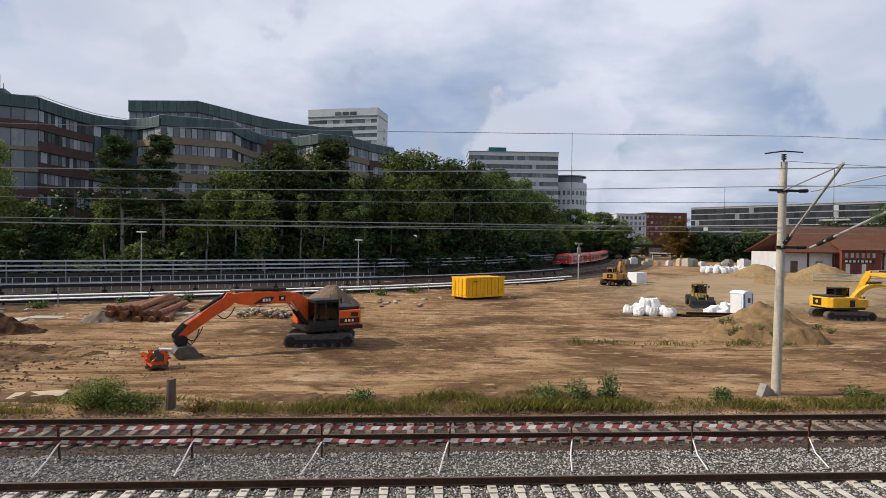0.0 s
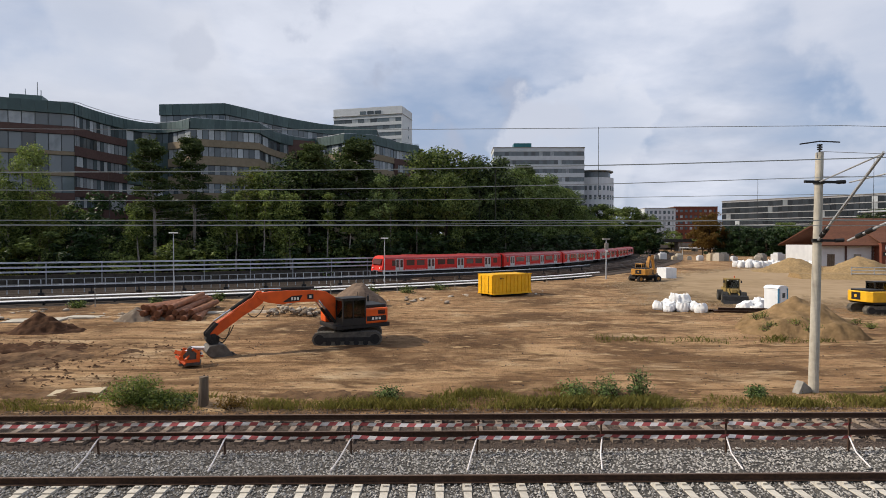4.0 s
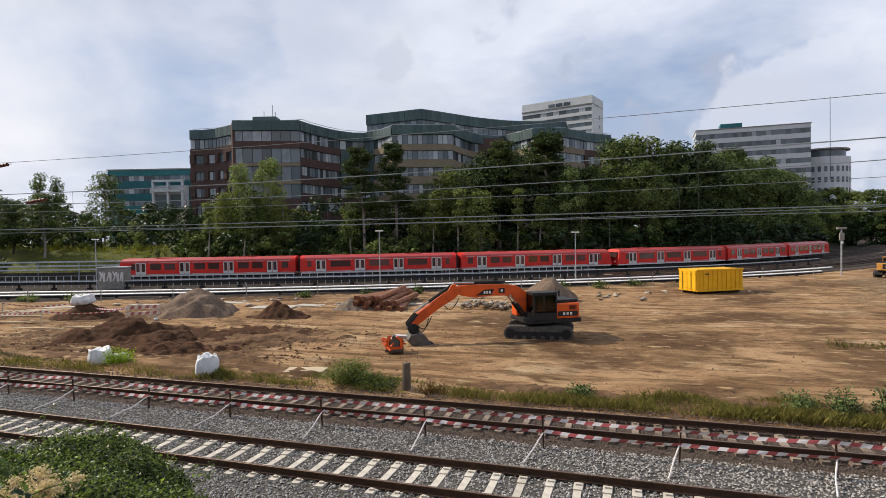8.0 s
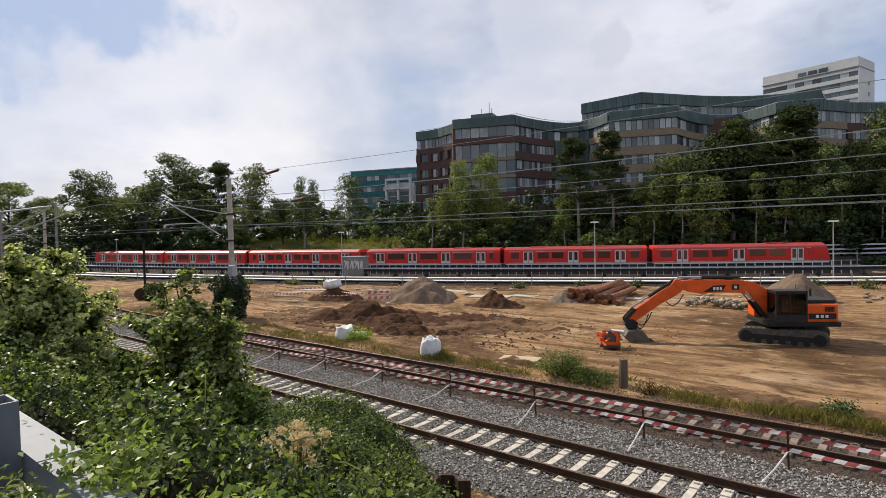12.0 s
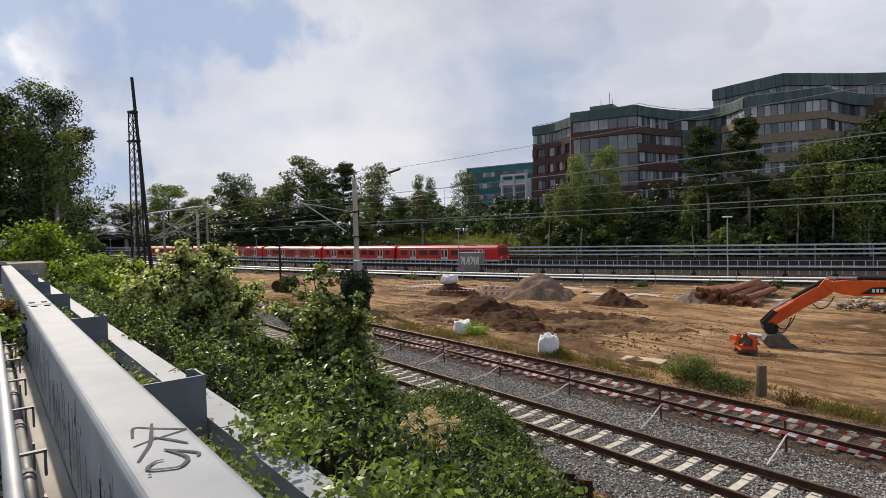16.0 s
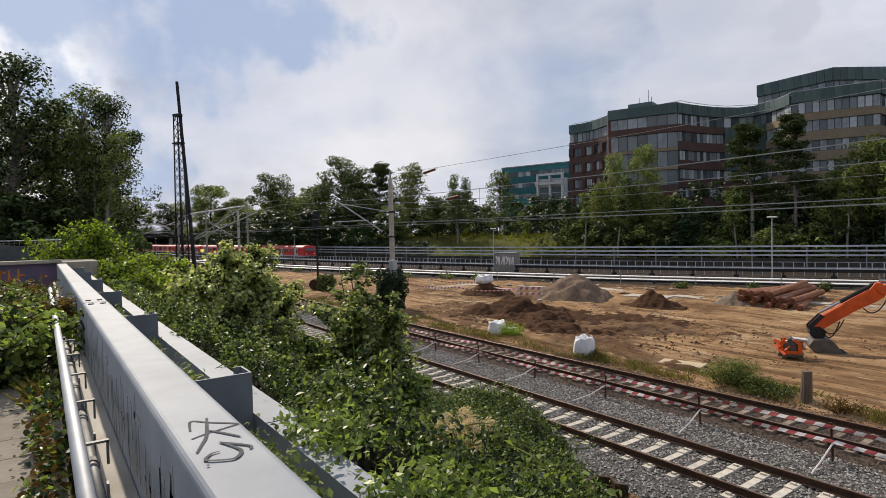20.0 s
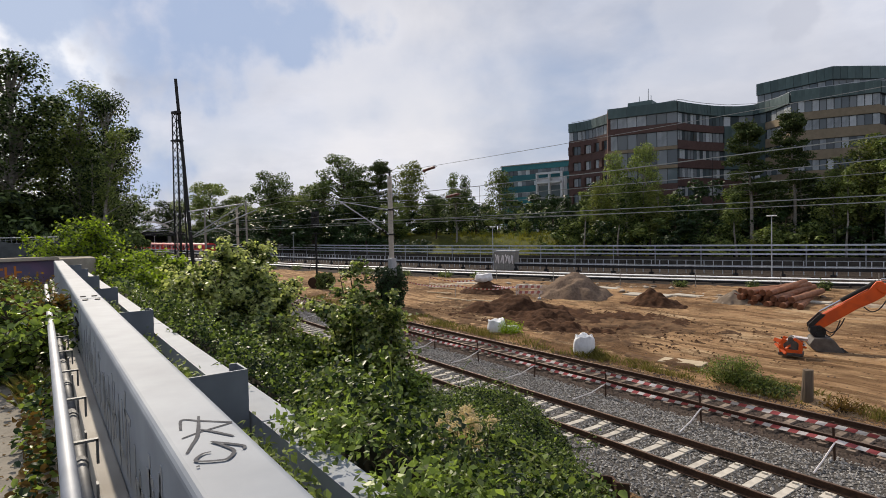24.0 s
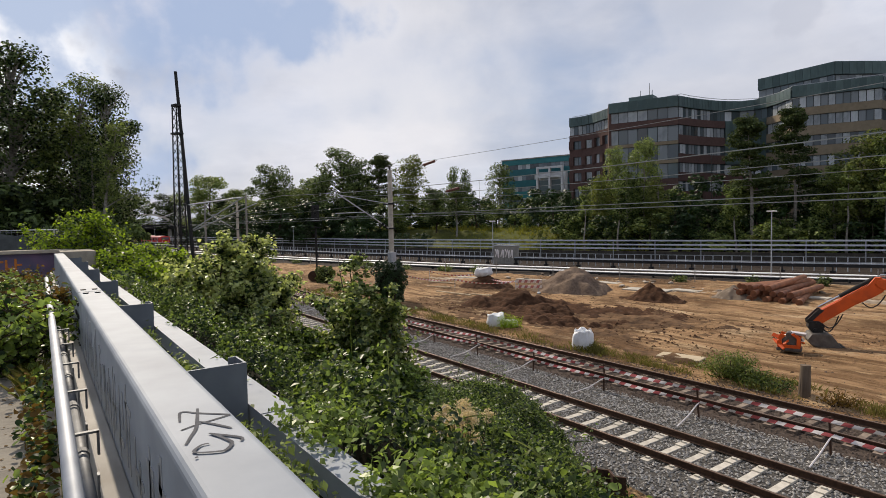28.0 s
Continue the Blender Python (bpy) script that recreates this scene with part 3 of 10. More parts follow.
def make_ground():
    def axis(lo, hi, fine_lo, fine_hi, step, n):
        a = np.arange(fine_lo, fine_hi, step)
        k = np.linspace(0, 1, n) ** 2.2
        return np.unique(np.round(np.r_[fine_lo - (fine_lo - lo) * k, a, fine_hi + (hi - fine_hi) * k], 3))
    X, Y = axis(-1500, 1500, -60, 45, 0.45, 44), axis(-400, 2500, -6, 62, 0.45, 48)
    gx, gy = np.meshgrid(X, Y)
    z = ground_z(gx, gy)
    lump = np.array([[noise.noise((a * 0.22, b * 0.22, 0.3)) * 0.10 + noise.noise((a * 0.7, b * 0.7, 4)) * 0.05 + noise.noise((a * 0.12, b * 1.5, 9)) * 0.05 + noise.noise((a * 1.6, b * 2.2, 14)) * 0.035 for a in X] for b in Y])
    open_site = (gy > 19.5) & (gy < line_y(gx) - 14)
    z = z + lump * np.where(open_site, 1.0, 0.4) - np.where((gy > 9) & (gy < 19.5), 0.12, 0.0)
    nx, ny = len(X), len(Y)
    V = np.stack([gx, gy, z], 2).reshape(-1, 3)
    F, I = [], []
    yl = line_y(X)
    for j in range(ny - 1):
        for i in range(nx - 1):
            F.append((j * nx + i, j * nx + i + 1, (j + 1) * nx + i + 1, (j + 1) * nx + i))
            yy, xx = Y[j], X[i]
            d = yy - yl[i]
            if yy < 9:
                I.append(1)
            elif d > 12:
                # soil under the wood, its colour darkened for the trees' shade
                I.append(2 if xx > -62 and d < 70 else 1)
            elif d > -20.5:
                I.append(3)
            else:
                I.append(0)
    ob = new("ground", raw_mesh("ground", V.tolist(), F, [M_SAND, M_GRASSLAND, M_WOODSOIL_SHADE, M_BALLAST_LINE], I, True))
    tagged(ob, "rutted brown sandy building ground with grassy verges", "ground", kind="structure")


make_ground()

# ---- near railway ----
RAIL_Z = 0.2


def near_path(y, x0=-260.0, x1=90.0, step=2.5, z=0.0):
    return [(x, y + bend(x), z) for x in np.arange(x0, x1 + 0.1, step)]


def rail_outline(g=0.036):
    return [(-0.065, -0.17), (0.065, -0.17), (0.065, -0.155), (0.012, -0.135), (0.012, -0.045), (g, -0.035), (g, -0.004), (g - 0.008, 0.0), (-g + 0.008, 0.0), (-g, -0.004), (-g, -0.035), (-0.012, -0.045), (-0.012, -0.135), (-0.065, -0.155)]


def sleeper_mesh(mat):
    bm = bmesh.new()
    prism(bm, [(-0.13, -0.2), (0.13, -0.2), (0.10, 0.0), (-0.10, 0.0)], -1.08, -0.35, "y")
    prism(bm, [(-0.13, -0.2), (0.13, -0.2), (0.085, -0.03), (-0.085, -0.03)], -0.35, 0.35, "y")
    prism(bm, [(-0.13, -0.2), (0.13, -0.2), (0.10, 0.0), (-0.10, 0.0)], 0.35, 1.08, "y")
    for s in (-0.92, -0.58, 0.58, 0.92):
        box(bm, 0, s, 0.02, 0.1, 0.07, 0.035)
    return mesh_of("sleeper", bm, mat)


def make_track(name, yc, mat, label):
    tr = thing(name, label, "railway track", kind="structure")
    for s in (-0.775, 0.775):
        part("rail", sweep(bmesh.new(), near_path(yc + s, z=RAIL_Z), rail_outline()), M_RAIL, tr)
        part("rail_head", sweep(bmesh.new(), near_path(yc + s, z=RAIL_Z + 0.003), [(-0.03, -0.002), (0.03, -0.002), (0.026, 0.001), (-0.026, 0.001)]), M_RAILTOP, tr)
    me = sleeper_mesh(mat)
    x, k = 28.0, 0
    rest = bmesh.new()
    while x > -150:
        m = pose(x, yc + bend(x), RAIL_Z - 0.172, 0, 0, random.uniform(-0.6, 0.6) - math.degrees(math.atan(0.001 * min(x + 25, 0))))
        if x > -62:
            piece("sleeper", me, tr, m)
        else:
            box(rest, 0, 0, -0.1, 0.26, 2.6, 0.2, m=m)
        x -= 0.62
    part("sleepers_distant", rest, mat, tr)["kind"] = "stuff"
    return tr


make_track("track_near", 12.35, M_SLEEPER, "railway track on pale concrete sleepers in fresh grey ballast")
make_track("track_far", 16.9, M_SLEEPER_OLD, "older railway track on brown stained sleepers beside the site")


def ballast_bed(name, y0, y1, mat, label, top=0.03):
    out = [(y0 - 1.0, -0.32), (y1 + 1.0, -0.32), (y1 + 0.35, top - 0.1), (y1, top), (y0, top), (y0 - 0.35, top - 0.1)]
    ob = new(name, mesh_of(name, sweep(bmesh.new(), near_path(0.0, step=5.0), out), mat))
    return tagged(ob, label, "ballast", kind="structure")


ballast_bed("ballast_near", 10.4, 15.1, M_BALLAST, "bed of fresh grey ballast under the near track", -0.02)
ballast_bed("ballast_far", 15.1, 18.4, M_BALLAST_OLD, "bed of dark weathered ballast under the older track", -0.05)


def scatter_stones(name, n, y0, y1, x0, x1, z, mat, label, size, sleepers=None):
    """Loose stones; none lie on the sleepers of the track whose middle is given."""
    rng = np.random.default_rng(5)
    oct_v = np.array([(1, 0, 0), (0, 1, 0), (-1, 0, 0), (0, -1, 0), (0, 0, 0.8), (0, 0, -0.8)], float)
    oct_f = np.array([(0, 1, 4), (1, 2, 4), (2, 3, 4), (3, 0, 4)])
    x, y = rng.uniform(x0, x1, n), rng.uniform(y0, y1, n)
    if sleepers is not None:
        ok = (np.abs((28.0 - x + 0.31) % 0.62 - 0.31) > 0.125) | (np.abs(y - sleepers) > 1.05)
        x, y = x[ok], y[ok]
        n = len(x)
    y = y + 0.0005 * np.minimum(x + 25, 0) ** 2
    s = size * rng.uniform(0.5, 1.2, n)
    a = rng.uniform(0, 6.28, n)
    V = oct_v[None] * rng.uniform(0.65, 1.25, (n, 6, 1)) * s[:, None, None]
    c, sn = np.cos(a)[:, None], np.sin(a)[:, None]
    vx, vy, vz = V[..., 0] * c - V[..., 1] * sn, V[..., 0] * sn + V[..., 1] * c, V[..., 2] + V[..., 0] * 0.25
    V = np.stack([vx + x[:, None], vy + y[:, None], vz + z + rng.uniform(-0.01, 0.02, n)[:, None]], 2).reshape(-1, 3)
    F = (oct_f[None] + (np.arange(n) * 6)[:, None, None]).reshape(-1, 3)
    me = bpy.data.meshes.new(name)
    me.from_pydata(V, [], F.tolist())
    me.materials.append(mat)
    return tagged(new(name, me), label, "gravel", kind="stuff")


M_STONE_I = leaf_material("loose_stones_grey", (0.03, 0.027, 0.025), (0.58, 0.55, 0.51), 0.0, 0.9)
M_STONE_J = leaf_material("loose_stones_brown", (0.04, 0.03, 0.025), (0.17, 0.13, 0.105), 0.0, 0.9)
scatter_stones("ballast_stones", 60000, 10.0, 15.25, -40, 16, -0.012, M_STONE_I, "loose angular grey ballast stones", 0.038, 12.35)
scatter_stones("old_ballast_stones", 24000, 15.0, 19.0, -40, 20, -0.045, M_STONE_J, "loose brown weathered ballast stones", 0.036, 16.9)

# ---- the train's line ----


bm = bmesh.new()
box(bm, 0, 0, -0.08, 0.24, 2.5, 0.16)
LINE_SLEEPER = mesh_of("line_sleeper", bm, M_SLEEPER_OLD)


def make_line():
    line = thing("train_track", "railway track of the red train curving past the trees", "railway track", kind="structure")
    for off in (-0.75, 0.75):
        part("rail", sweep(bmesh.new(), side_path(TRAIN_LINE, off)[::2] + [0, 0, 0.42], rail_outline(0.04)), M_RAIL, line)
    bed = [(-2.0, 0.3), (-3.4, -0.2), (3.4, -0.2), (2.0, 0.3)]
    tagged(new("ballast_line", mesh_of("ballast_line", sweep(bmesh.new(), TRAIN_LINE[::2], bed), M_BALLAST_LINE)), "dark ballast under the train's track", "ballast", kind="structure")
    tagged(new("ballast_fan", mesh_of("ballast_fan", sweep(bmesh.new(), TRAIN_LINE[212::2], [(-3.3, -0.2), (-16.0, -0.2), (-16.0, 0.07), (-3.3, 0.07)]), M_BALLAST_OLD)), "brown ballast between the tracks on the far right", "ballast", kind="structure")
    # the two tracks on the near side of it, with their white-covered current rail
    inner = side_path(TRAIN_LINE, -11.5)
    track2 = thing("service_track", "unused railway track along the edge of the site", "railway track", kind="structure")
    for off in (-10.8, -12.3):
        part("rail", sweep(bmesh.new(), side_path(TRAIN_LINE, off)[::2] + [0, 0, 0.32], rail_outline(0.04)), M_RAIL, track2)
    # through tracks on the far right, between the train and the service track
    for n, o in enumerate((-4.6, -8.4)):
        tk = thing("line_track", "railway track with worn bright rail heads beside the train line", "railway track", kind="structure")
        for off in (o - 0.75, o + 0.75):
            P = side_path(TRAIN_LINE, off)[212 - 4 * n:] + [0, 0, 0.3]
            part("rail", sweep(bmesh.new(), P[::2], rail_outline(0.05)), M_RAILTOP, tk)
        bed = side_path(TRAIN_LINE, o)[212 - 4 * n:290]
        for k in range(0, len(bed) - 1):
            for f in (0.0, 0.33, 0.66):
                q = bed[k] + (bed[k + 1] - bed[k]) * f
                dv = bed[k + 1] - bed[k]
                piece("sleeper", LINE_SLEEPER, tk, pose(q[0], q[1], 0.14, 0, 0, math.degrees(math.atan2(dv[1], dv[0]))))
    tagged(new("ballast_service", mesh_of("ballast_service", sweep(bmesh.new(), inner[::2], [(-2.0, 0.2), (-3.2, -0.2), (3.2, -0.2), (2.0, 0.2)]), M_BALLAST_LINE)), "dark ballast of the unused track", "ballast", kind="structure")


make_line()


def on_line(s, off=0.0, z=0.0):
    """Pose on the train's line, s metres along, x pointing back along it."""
    P = side_path(TRAIN_LINE, off)
    i = s / 2.0
    k = np.arange(len(P))
    p = [np.interp(i, k, P[:, j]) for j in range(2)]
    q = [np.interp(i + 0.5, k, P[:, j]) - np.interp(i - 0.5, k, P[:, j]) for j in range(2)]
    return pose(p[0], p[1], z, 0, 0, math.degrees(math.atan2(q[1], q[0])))


def rail_run(name, s0, s1, off, z, outline, mat, parent):
    P = side_path(TRAIN_LINE, off)[int(s0 / 2):int(s1 / 2) + 1] + [0, 0, z]
    return part(name, sweep(bmesh.new(), P, outline), mat, parent)


def square(w, h):
    return [(-w / 2, -h / 2), (w / 2, -h / 2), (w / 2, h / 2), (-w / 2, h / 2)]


def make_barriers():
    # white cover of the current rail, two parallel boards
    cr = thing("current_rail", "white-covered current rail on short brackets", "current rail", kind="structure")
    hood = [(-0.2, -0.06), (0.2, -0.06), (0.2, 0.0), (0.07, 0.06), (-0.07, 0.06), (-0.2, 0.0)]
    rail_run("cover", 120, 444, -17.2, 0.42, hood, M_WHITERAIL, cr)
    rail_run("cover", 120, 450, -14.9, 0.52, hood, M_WHITERAIL, cr)
    # no rail: dark backing added so the gap between the covers looks black
    rail_run("rail", 120, 446, -16.0, 0.12, square(0.12, 0.3), M_DARKSTEEL, cr)
    bm = bmesh.new()
    box(bm, 0, 0, 0.16, 0.16, 0.3, 0.34)
    me = mesh_of("bracket", bm, M_DARKSTEEL)
    for s in np.arange(240, 442, 5.0):
        piece("bracket", me, cr, on_line(s, -17.2))
    # grey trough rail on dark feet
    tr = thing("cable_trough", "grey steel cable trough on dark feet beside the track", "cable trough", kind="structure")
    rail_run("trough", 150, 462, -7.6, 1.03, square(0.3, 0.09), M_TUBE, tr)
    # dark web that forms the trough's side below its pale top
    rail_run("rail", 150, 462, -7.7, 0.8, square(0.12, 0.3), M_DARKSTEEL, tr)
    bm = bmesh.new()
    box(bm, 0, 0, 0.62, 0.14, 0.2, 0.6)
    box(bm, 0, 0, 0.16, 0.5, 0.36, 0.34)
    me = mesh_of("foot", bm, M_DARKSTEEL)
    for s in np.arange(240, 461, 4.2):
        piece("foot", me, tr, on_line(s, -7.7))
    # low grid fence behind the trough
    fe = thing("grid_fence", "low grey steel grid fence beside the train track", "fence", kind="structure")
    for z in (0.55, 0.95, 1.5):
        rail_run("fence_rail", 200, 422, -4.6, z, square(0.06, 0.07), M_BARRIER, fe)
    bm = bmesh.new()
    box(bm, 0, 0, 0.75, 0.08, 0.05, 1.5)
    me = mesh_of("post", bm, M_TUBE)
    for s in np.arange(270, 422, 0.95):
        piece("post", me, fe, on_line(s, -4.6))
    rw = thing("retaining_wall", "low dark concrete wall under the tube railing", "wall", kind="structure")
    rail_run("wall", 100, 500, 6.9, 0.5, square(0.35, 1.6), M_WALLDARK, rw)
    # triple tube railing at the foot of the wood
    ra = thing("tube_railing", "grey triple tube railing at the foot of the wooded bank", "railing", kind="structure")
    for z in (1.7, 2.25, 2.82):
        rail_run("tube", 100, 500, 6.5, z, square(0.12, 0.2), M_TUBE, ra)
    bm = bmesh.new()
    box(bm, 0, 0, 1.4, 0.12, 0.12, 2.9)
    me = mesh_of("post", bm, M_BARRIER)
    for s in np.arange(200, 480, 6.0):
        piece("post", me, ra, on_line(s, 6.6))


make_barriers()

# ---- red train ----
CAR_LENGTHS = (23.0, 20.6, 22.0, 20.6, 18.2, 20.0)


def make_car(length, front):
    """A carriage about its middle at rail level; x points to its rear. front: -1 cab at -x, 1 cab at +x, 0 none."""
    car = thing("carriage", "red electric train carriage with pale grey doors and dark windows", "train carriage", group="carriages of the red train")
    L, W = length - 0.5, 1.5
    prof = [(-W, 0.95), (-W, 2.95), (-W + 0.09, 3.25), (-W + 0.42, 3.5), (-0.5, 3.64), (0.5, 3.64), (W - 0.42, 3.5), (W - 0.09, 3.25), (W, 2.95), (W, 0.95)]
    bm = bmesh.new()
    prism(bm, prof, -L / 2, L / 2, "x")
    if front:
        for v in bm.verts:
            if v.co.x * front > 0:
                v.co.x -= front * max(0.0, v.co.z - 2.0) * 0.32
    part("body", bm, M_RED, car)
    bm = bmesh.new()
    prism(bm, [(-W - 0.004, 3.02), (-W + 0.08, 3.27), (-W + 0.42, 3.52), (-0.5, 3.66), (0.5, 3.66), (W - 0.42, 3.52), (W - 0.08, 3.27), (W + 0.004, 3.02), (W - 0.1, 3.02), (0, 3.5), (-W + 0.1, 3.02)], -L / 2 + 0.55, L / 2 - 0.55, "x")
    part("roof", bm, M_TRAINROOF, car)
    bm = bmesh.new()
    box(bm, 0, 0, 0.93, L - 0.3, 3.03, 0.2)
    part("skirt", bm, M_TRAINGREY, car)
    for bx in (-L / 2 + 3.6, L / 2 - 3.6):
        bm = bmesh.new()
        box(bm, bx, 0, 0.5, 3.2, 2.2, 0.5)
        for wx in (-1.1, 1.1):
            for s in (-0.75, 0.75):
                cyl(bm, (bx + wx, s - 0.07, 0.45), (bx + wx, s + 0.07, 0.45), 0.44, n=14)
        part("bogie", bm, M_DARKSTEEL, car)
    bm = bmesh.new()
    box(bm, 0, 0, 0.62, L - 9.5, 2.5, 0.5)
    part("underframe", bm, M_DARKSTEEL, car)
    for rx in (-L * 0.25, L * 0.22):
        bm = bmesh.new()
        box(bm, rx, 0, 3.66, 2.2, 1.5, 0.1, bevel=0.03)
        part("roof_unit", bm, M_TRAINROOF, car)
    doors = [(i - 1.5) * L / 4.05 for i in range(4)]
    if L < 20:
        doors = [(i - 1.0) * L / 3.1 for i in range(3)]
    leaf = bmesh.new()
    box(leaf, 0, 0, 1.97, 0.62, 0.05, 2.0)
    leaf_me = mesh_of("door_leaf", leaf, M_TRAINGREY)
    pane = bmesh.new()
    box(pane, 0, 0, 2.2, 0.40, 0.06, 1.3)
    pane_me = mesh_of("door_pane", pane, M_TRAINGLASS)
    for dx in doors:
        for s in (-1, 1):
            for e in (-0.34, 0.34):
                lf = piece("door_leaf", leaf_me, car, pose(dx + e, s * (W + 0.005), 0))
                piece("door_pane", pane_me, lf, pose(0, s * 0.012, 0))
    edges = [-L / 2 + (1.9 if front < 0 else 0.5)] + doors + [L / 2 - (1.9 if front > 0 else 0.5)]
    for a, b in zip(edges, edges[1:]):
        lo, hi = a + (1.0 if a in doors else 0.2), b - (1.0 if b in doors else 0.2)
        k = max(1, int((hi - lo) / 1.5))
        w = (hi - lo) / k
        pb = bmesh.new()
        box(pb, 0, 0, 2.32, w - 0.42, 0.04, 0.95)
        pm = mesh_of("window_pane", pb, M_TRAINGLASS)
        for i in range(k):
            for s in (-1, 1):
                piece("window_pane", pm, car, pose(lo + w * (i + 0.5), s * (W + 0.006), 0))
        # pale trim round each field of windows
        for s in (-1, 1):
            for z in (1.16, 2.97):
                tb = bmesh.new()
                box(tb, (lo + hi) / 2, s * (W + 0.004), z, hi - lo + 0.1, 0.03, 0.05)
                part("trim", tb, M_TRAINGREY, car)
    if front:
        x = front * (L / 2 - 0.1)
        bm = bmesh.new()
        prism(bm, [(x - front * 0.02, 2.15), (x + front * 0.135, 2.15), (x - front * 0.15, 3.1), (x - front * 0.3, 3.1)], -1.15, 1.15, "y")
        part("windscreen", bm, M_TRAINGLASS, car)
        for s in (-0.95, 0.95):
            bm = bmesh.new()
            cyl(bm, (x + front * 0.06, s, 1.5), (x + front * 0.13, s, 1.5), 0.14, n=10)
            part("headlight", bm, M_WHITERAIL, car)
        bm = bmesh.new()
        box(bm, x + front * 0.3, 0, 0.95, 0.7, 0.4, 0.3, bevel=0.05)
        part("coupler", bm, M_DARKSTEEL, car)
    else:
        for e in (-1, 1):
            bm = bmesh.new()
            box(bm, e * (L / 2 + 0.12), 0, 2.2, 0.26, 2.3, 2.3)
            part("gangway", bm, M_BLACK, car)
    return car


FRONT_S = [(0.0, 484.0), (1.0, 465.0), (1.6, 455.0), (2.5, 440.5), (3.5, 426.8), (4.5, 413.0), (5.0, 406.0), (6.0, 391.2), (7.0, 376.2), (8.0, 361.0), (9.0, 345.6), (10.0, 329.4), (11.0, 312.8), (12.0, 296.4), (12.4, 290.0), (14.5, 262.5), (15.0, 255.7), (16.2, 238.5), (17.0, 227.2), (18.0, 212.5), (19.0, 198.5), (20.0, 184.5), (21.5, 163.0), (23.5, 136.0), (26.0, 108.0), (28.0, 90.0)]
CARS = [make_car(n, f) for n, f in zip(CAR_LENGTHS, (-1, 0, 1, -1, 0, 1))]
for c in CARS:
    for o in c.children:
        o.matrix_basis = Matrix.Diagonal((1, 1, 0.81, 1)) @ o.matrix_basis


def move_train():
    """Each carriage follows the line behind the one before it."""
    back = 0.0
    for car, n in zip(CARS, CAR_LENGTHS):
        rows = []
        for t in np.arange(0.0, 28.01, 0.5):
            s = float(np.interp(t, [a for a, _ in FRONT_S], [b for _, b in FRONT_S])) + back
            a, b = on_line(s + 3.5, 0, 0.42).translation, on_line(s + n - 3.5, 0, 0.42).translation
            d = b - a
            mid = (a + b) / 2
            rows.append((float(t), pose(mid.x, mid.y, 0.42, 0, 0, math.degrees(math.atan2(d.y, d.x)))))
        walk(car, rows)
        back += n

# ---- buildings ----
M_PALEBAND = material("pale_storey_band", (0.34, 0.34, 0.35), (0.26, 0.26, 0.27), scale=0.8, rough=0.8)


def bp(lat, depth, z=0.0, yaw=18.15):
    """Plan of the far side: metres to the right of and along a fixed line of sight."""
    a = radians(yaw)
    return Vector((-math.sin(a) * depth + math.cos(a) * lat, math.cos(a) * depth + math.sin(a) * lat, z))


UNIT = {}


def unit_box(mat):
    """A shared one-metre box of a material, to be scaled."""
    if mat.name not in UNIT:
        bm = bmesh.new()
        bmesh.ops.create_cube(bm, size=1.0)
        UNIT[mat.name] = mesh_of("unit_" + mat.name, bm, mat)
    return UNIT[mat.name]


def scaled(m, sx, sy, sz):
    return m @ Matrix.Diagonal((sx, sy, sz, 1))


def facade(parent, pts, bands, step=1.35, thick=0.5, pier=0):
    """Storey bands along a plan line. bands: (z0, z1, kind, material); kinds: wall, panel (pieces), window (recessed panes)."""
    for z0, z1, kind, mat in bands:
        zc, h = (z0 + z1) / 2, z1 - z0
        inset = {"wall": 0.0, "window": -0.30, "panel": 0.06}[kind]
        lo, hi = -inset, -inset + thick
        bm = sweep(bmesh.new(), [(p.x, p.y, 0.0) for p in pts], [(lo, z0), (hi, z0), (hi, z1), (lo, z1)])
        part({"wall": "wall", "window": "window_frame", "panel": "parapet"}[kind], bm, {"wall": mat, "window": M_FRAME, "panel": M_CLADTOP}[kind], parent)
        if kind == "wall":
            continue
        for a, b in zip(pts, pts[1:]):
            d = b - a
            L = d.length
            ang = math.degrees(math.atan2(d.y, d.x))
            nx = Vector((d.y, -d.x, 0)) / L          # towards the viewer
            n = max(1, round(L / step))
            w = L / n
            for i in range(n):
                q = a + d * ((i + 0.5) / n) + nx * (inset + 0.02)
                if kind == "panel":
                    piece("panel", unit_box(mat), parent, scaled(pose(q.x, q.y, zc, 0, 0, ang), w - 0.06, 0.08, h - 0.05))
                elif pier and z1 < 24 and i % pier == 0:
                    q = q + nx * 0.28
                    piece("pier", unit_box(M_BRICK), parent, scaled(pose(q.x, q.y, zc, 0, 0, ang), w + 0.02, 0.5, h))
                else:
                    # pale panes here paint the sky's reflection in the glass
                    pale_pane = random.random() < 0.55
                    piece("pane", unit_box(M_BLIND_SKY if pale_pane else M_WIN), parent, scaled(pose(q.x, q.y, zc, 0, 0, ang), w - 0.14, 0.06, h - 0.14))


def curve_pts(pts, n=5):
    P = smooth_path(pts, 0.5)
    s = np.linspace(0, len(P) - 1, n)
    return [Vector(P[int(round(k))]) for k in s]


def V2(lat, depth):
    v = bp(lat, depth)
    return (v.x, v.y)


def slab(parent, name, pts, z0, z1, mat):
    bm = bmesh.new()
    prism(bm, [(p[0], p[1]) for p in pts], z0, z1, "z")
    return part(name, bm, mat, parent)


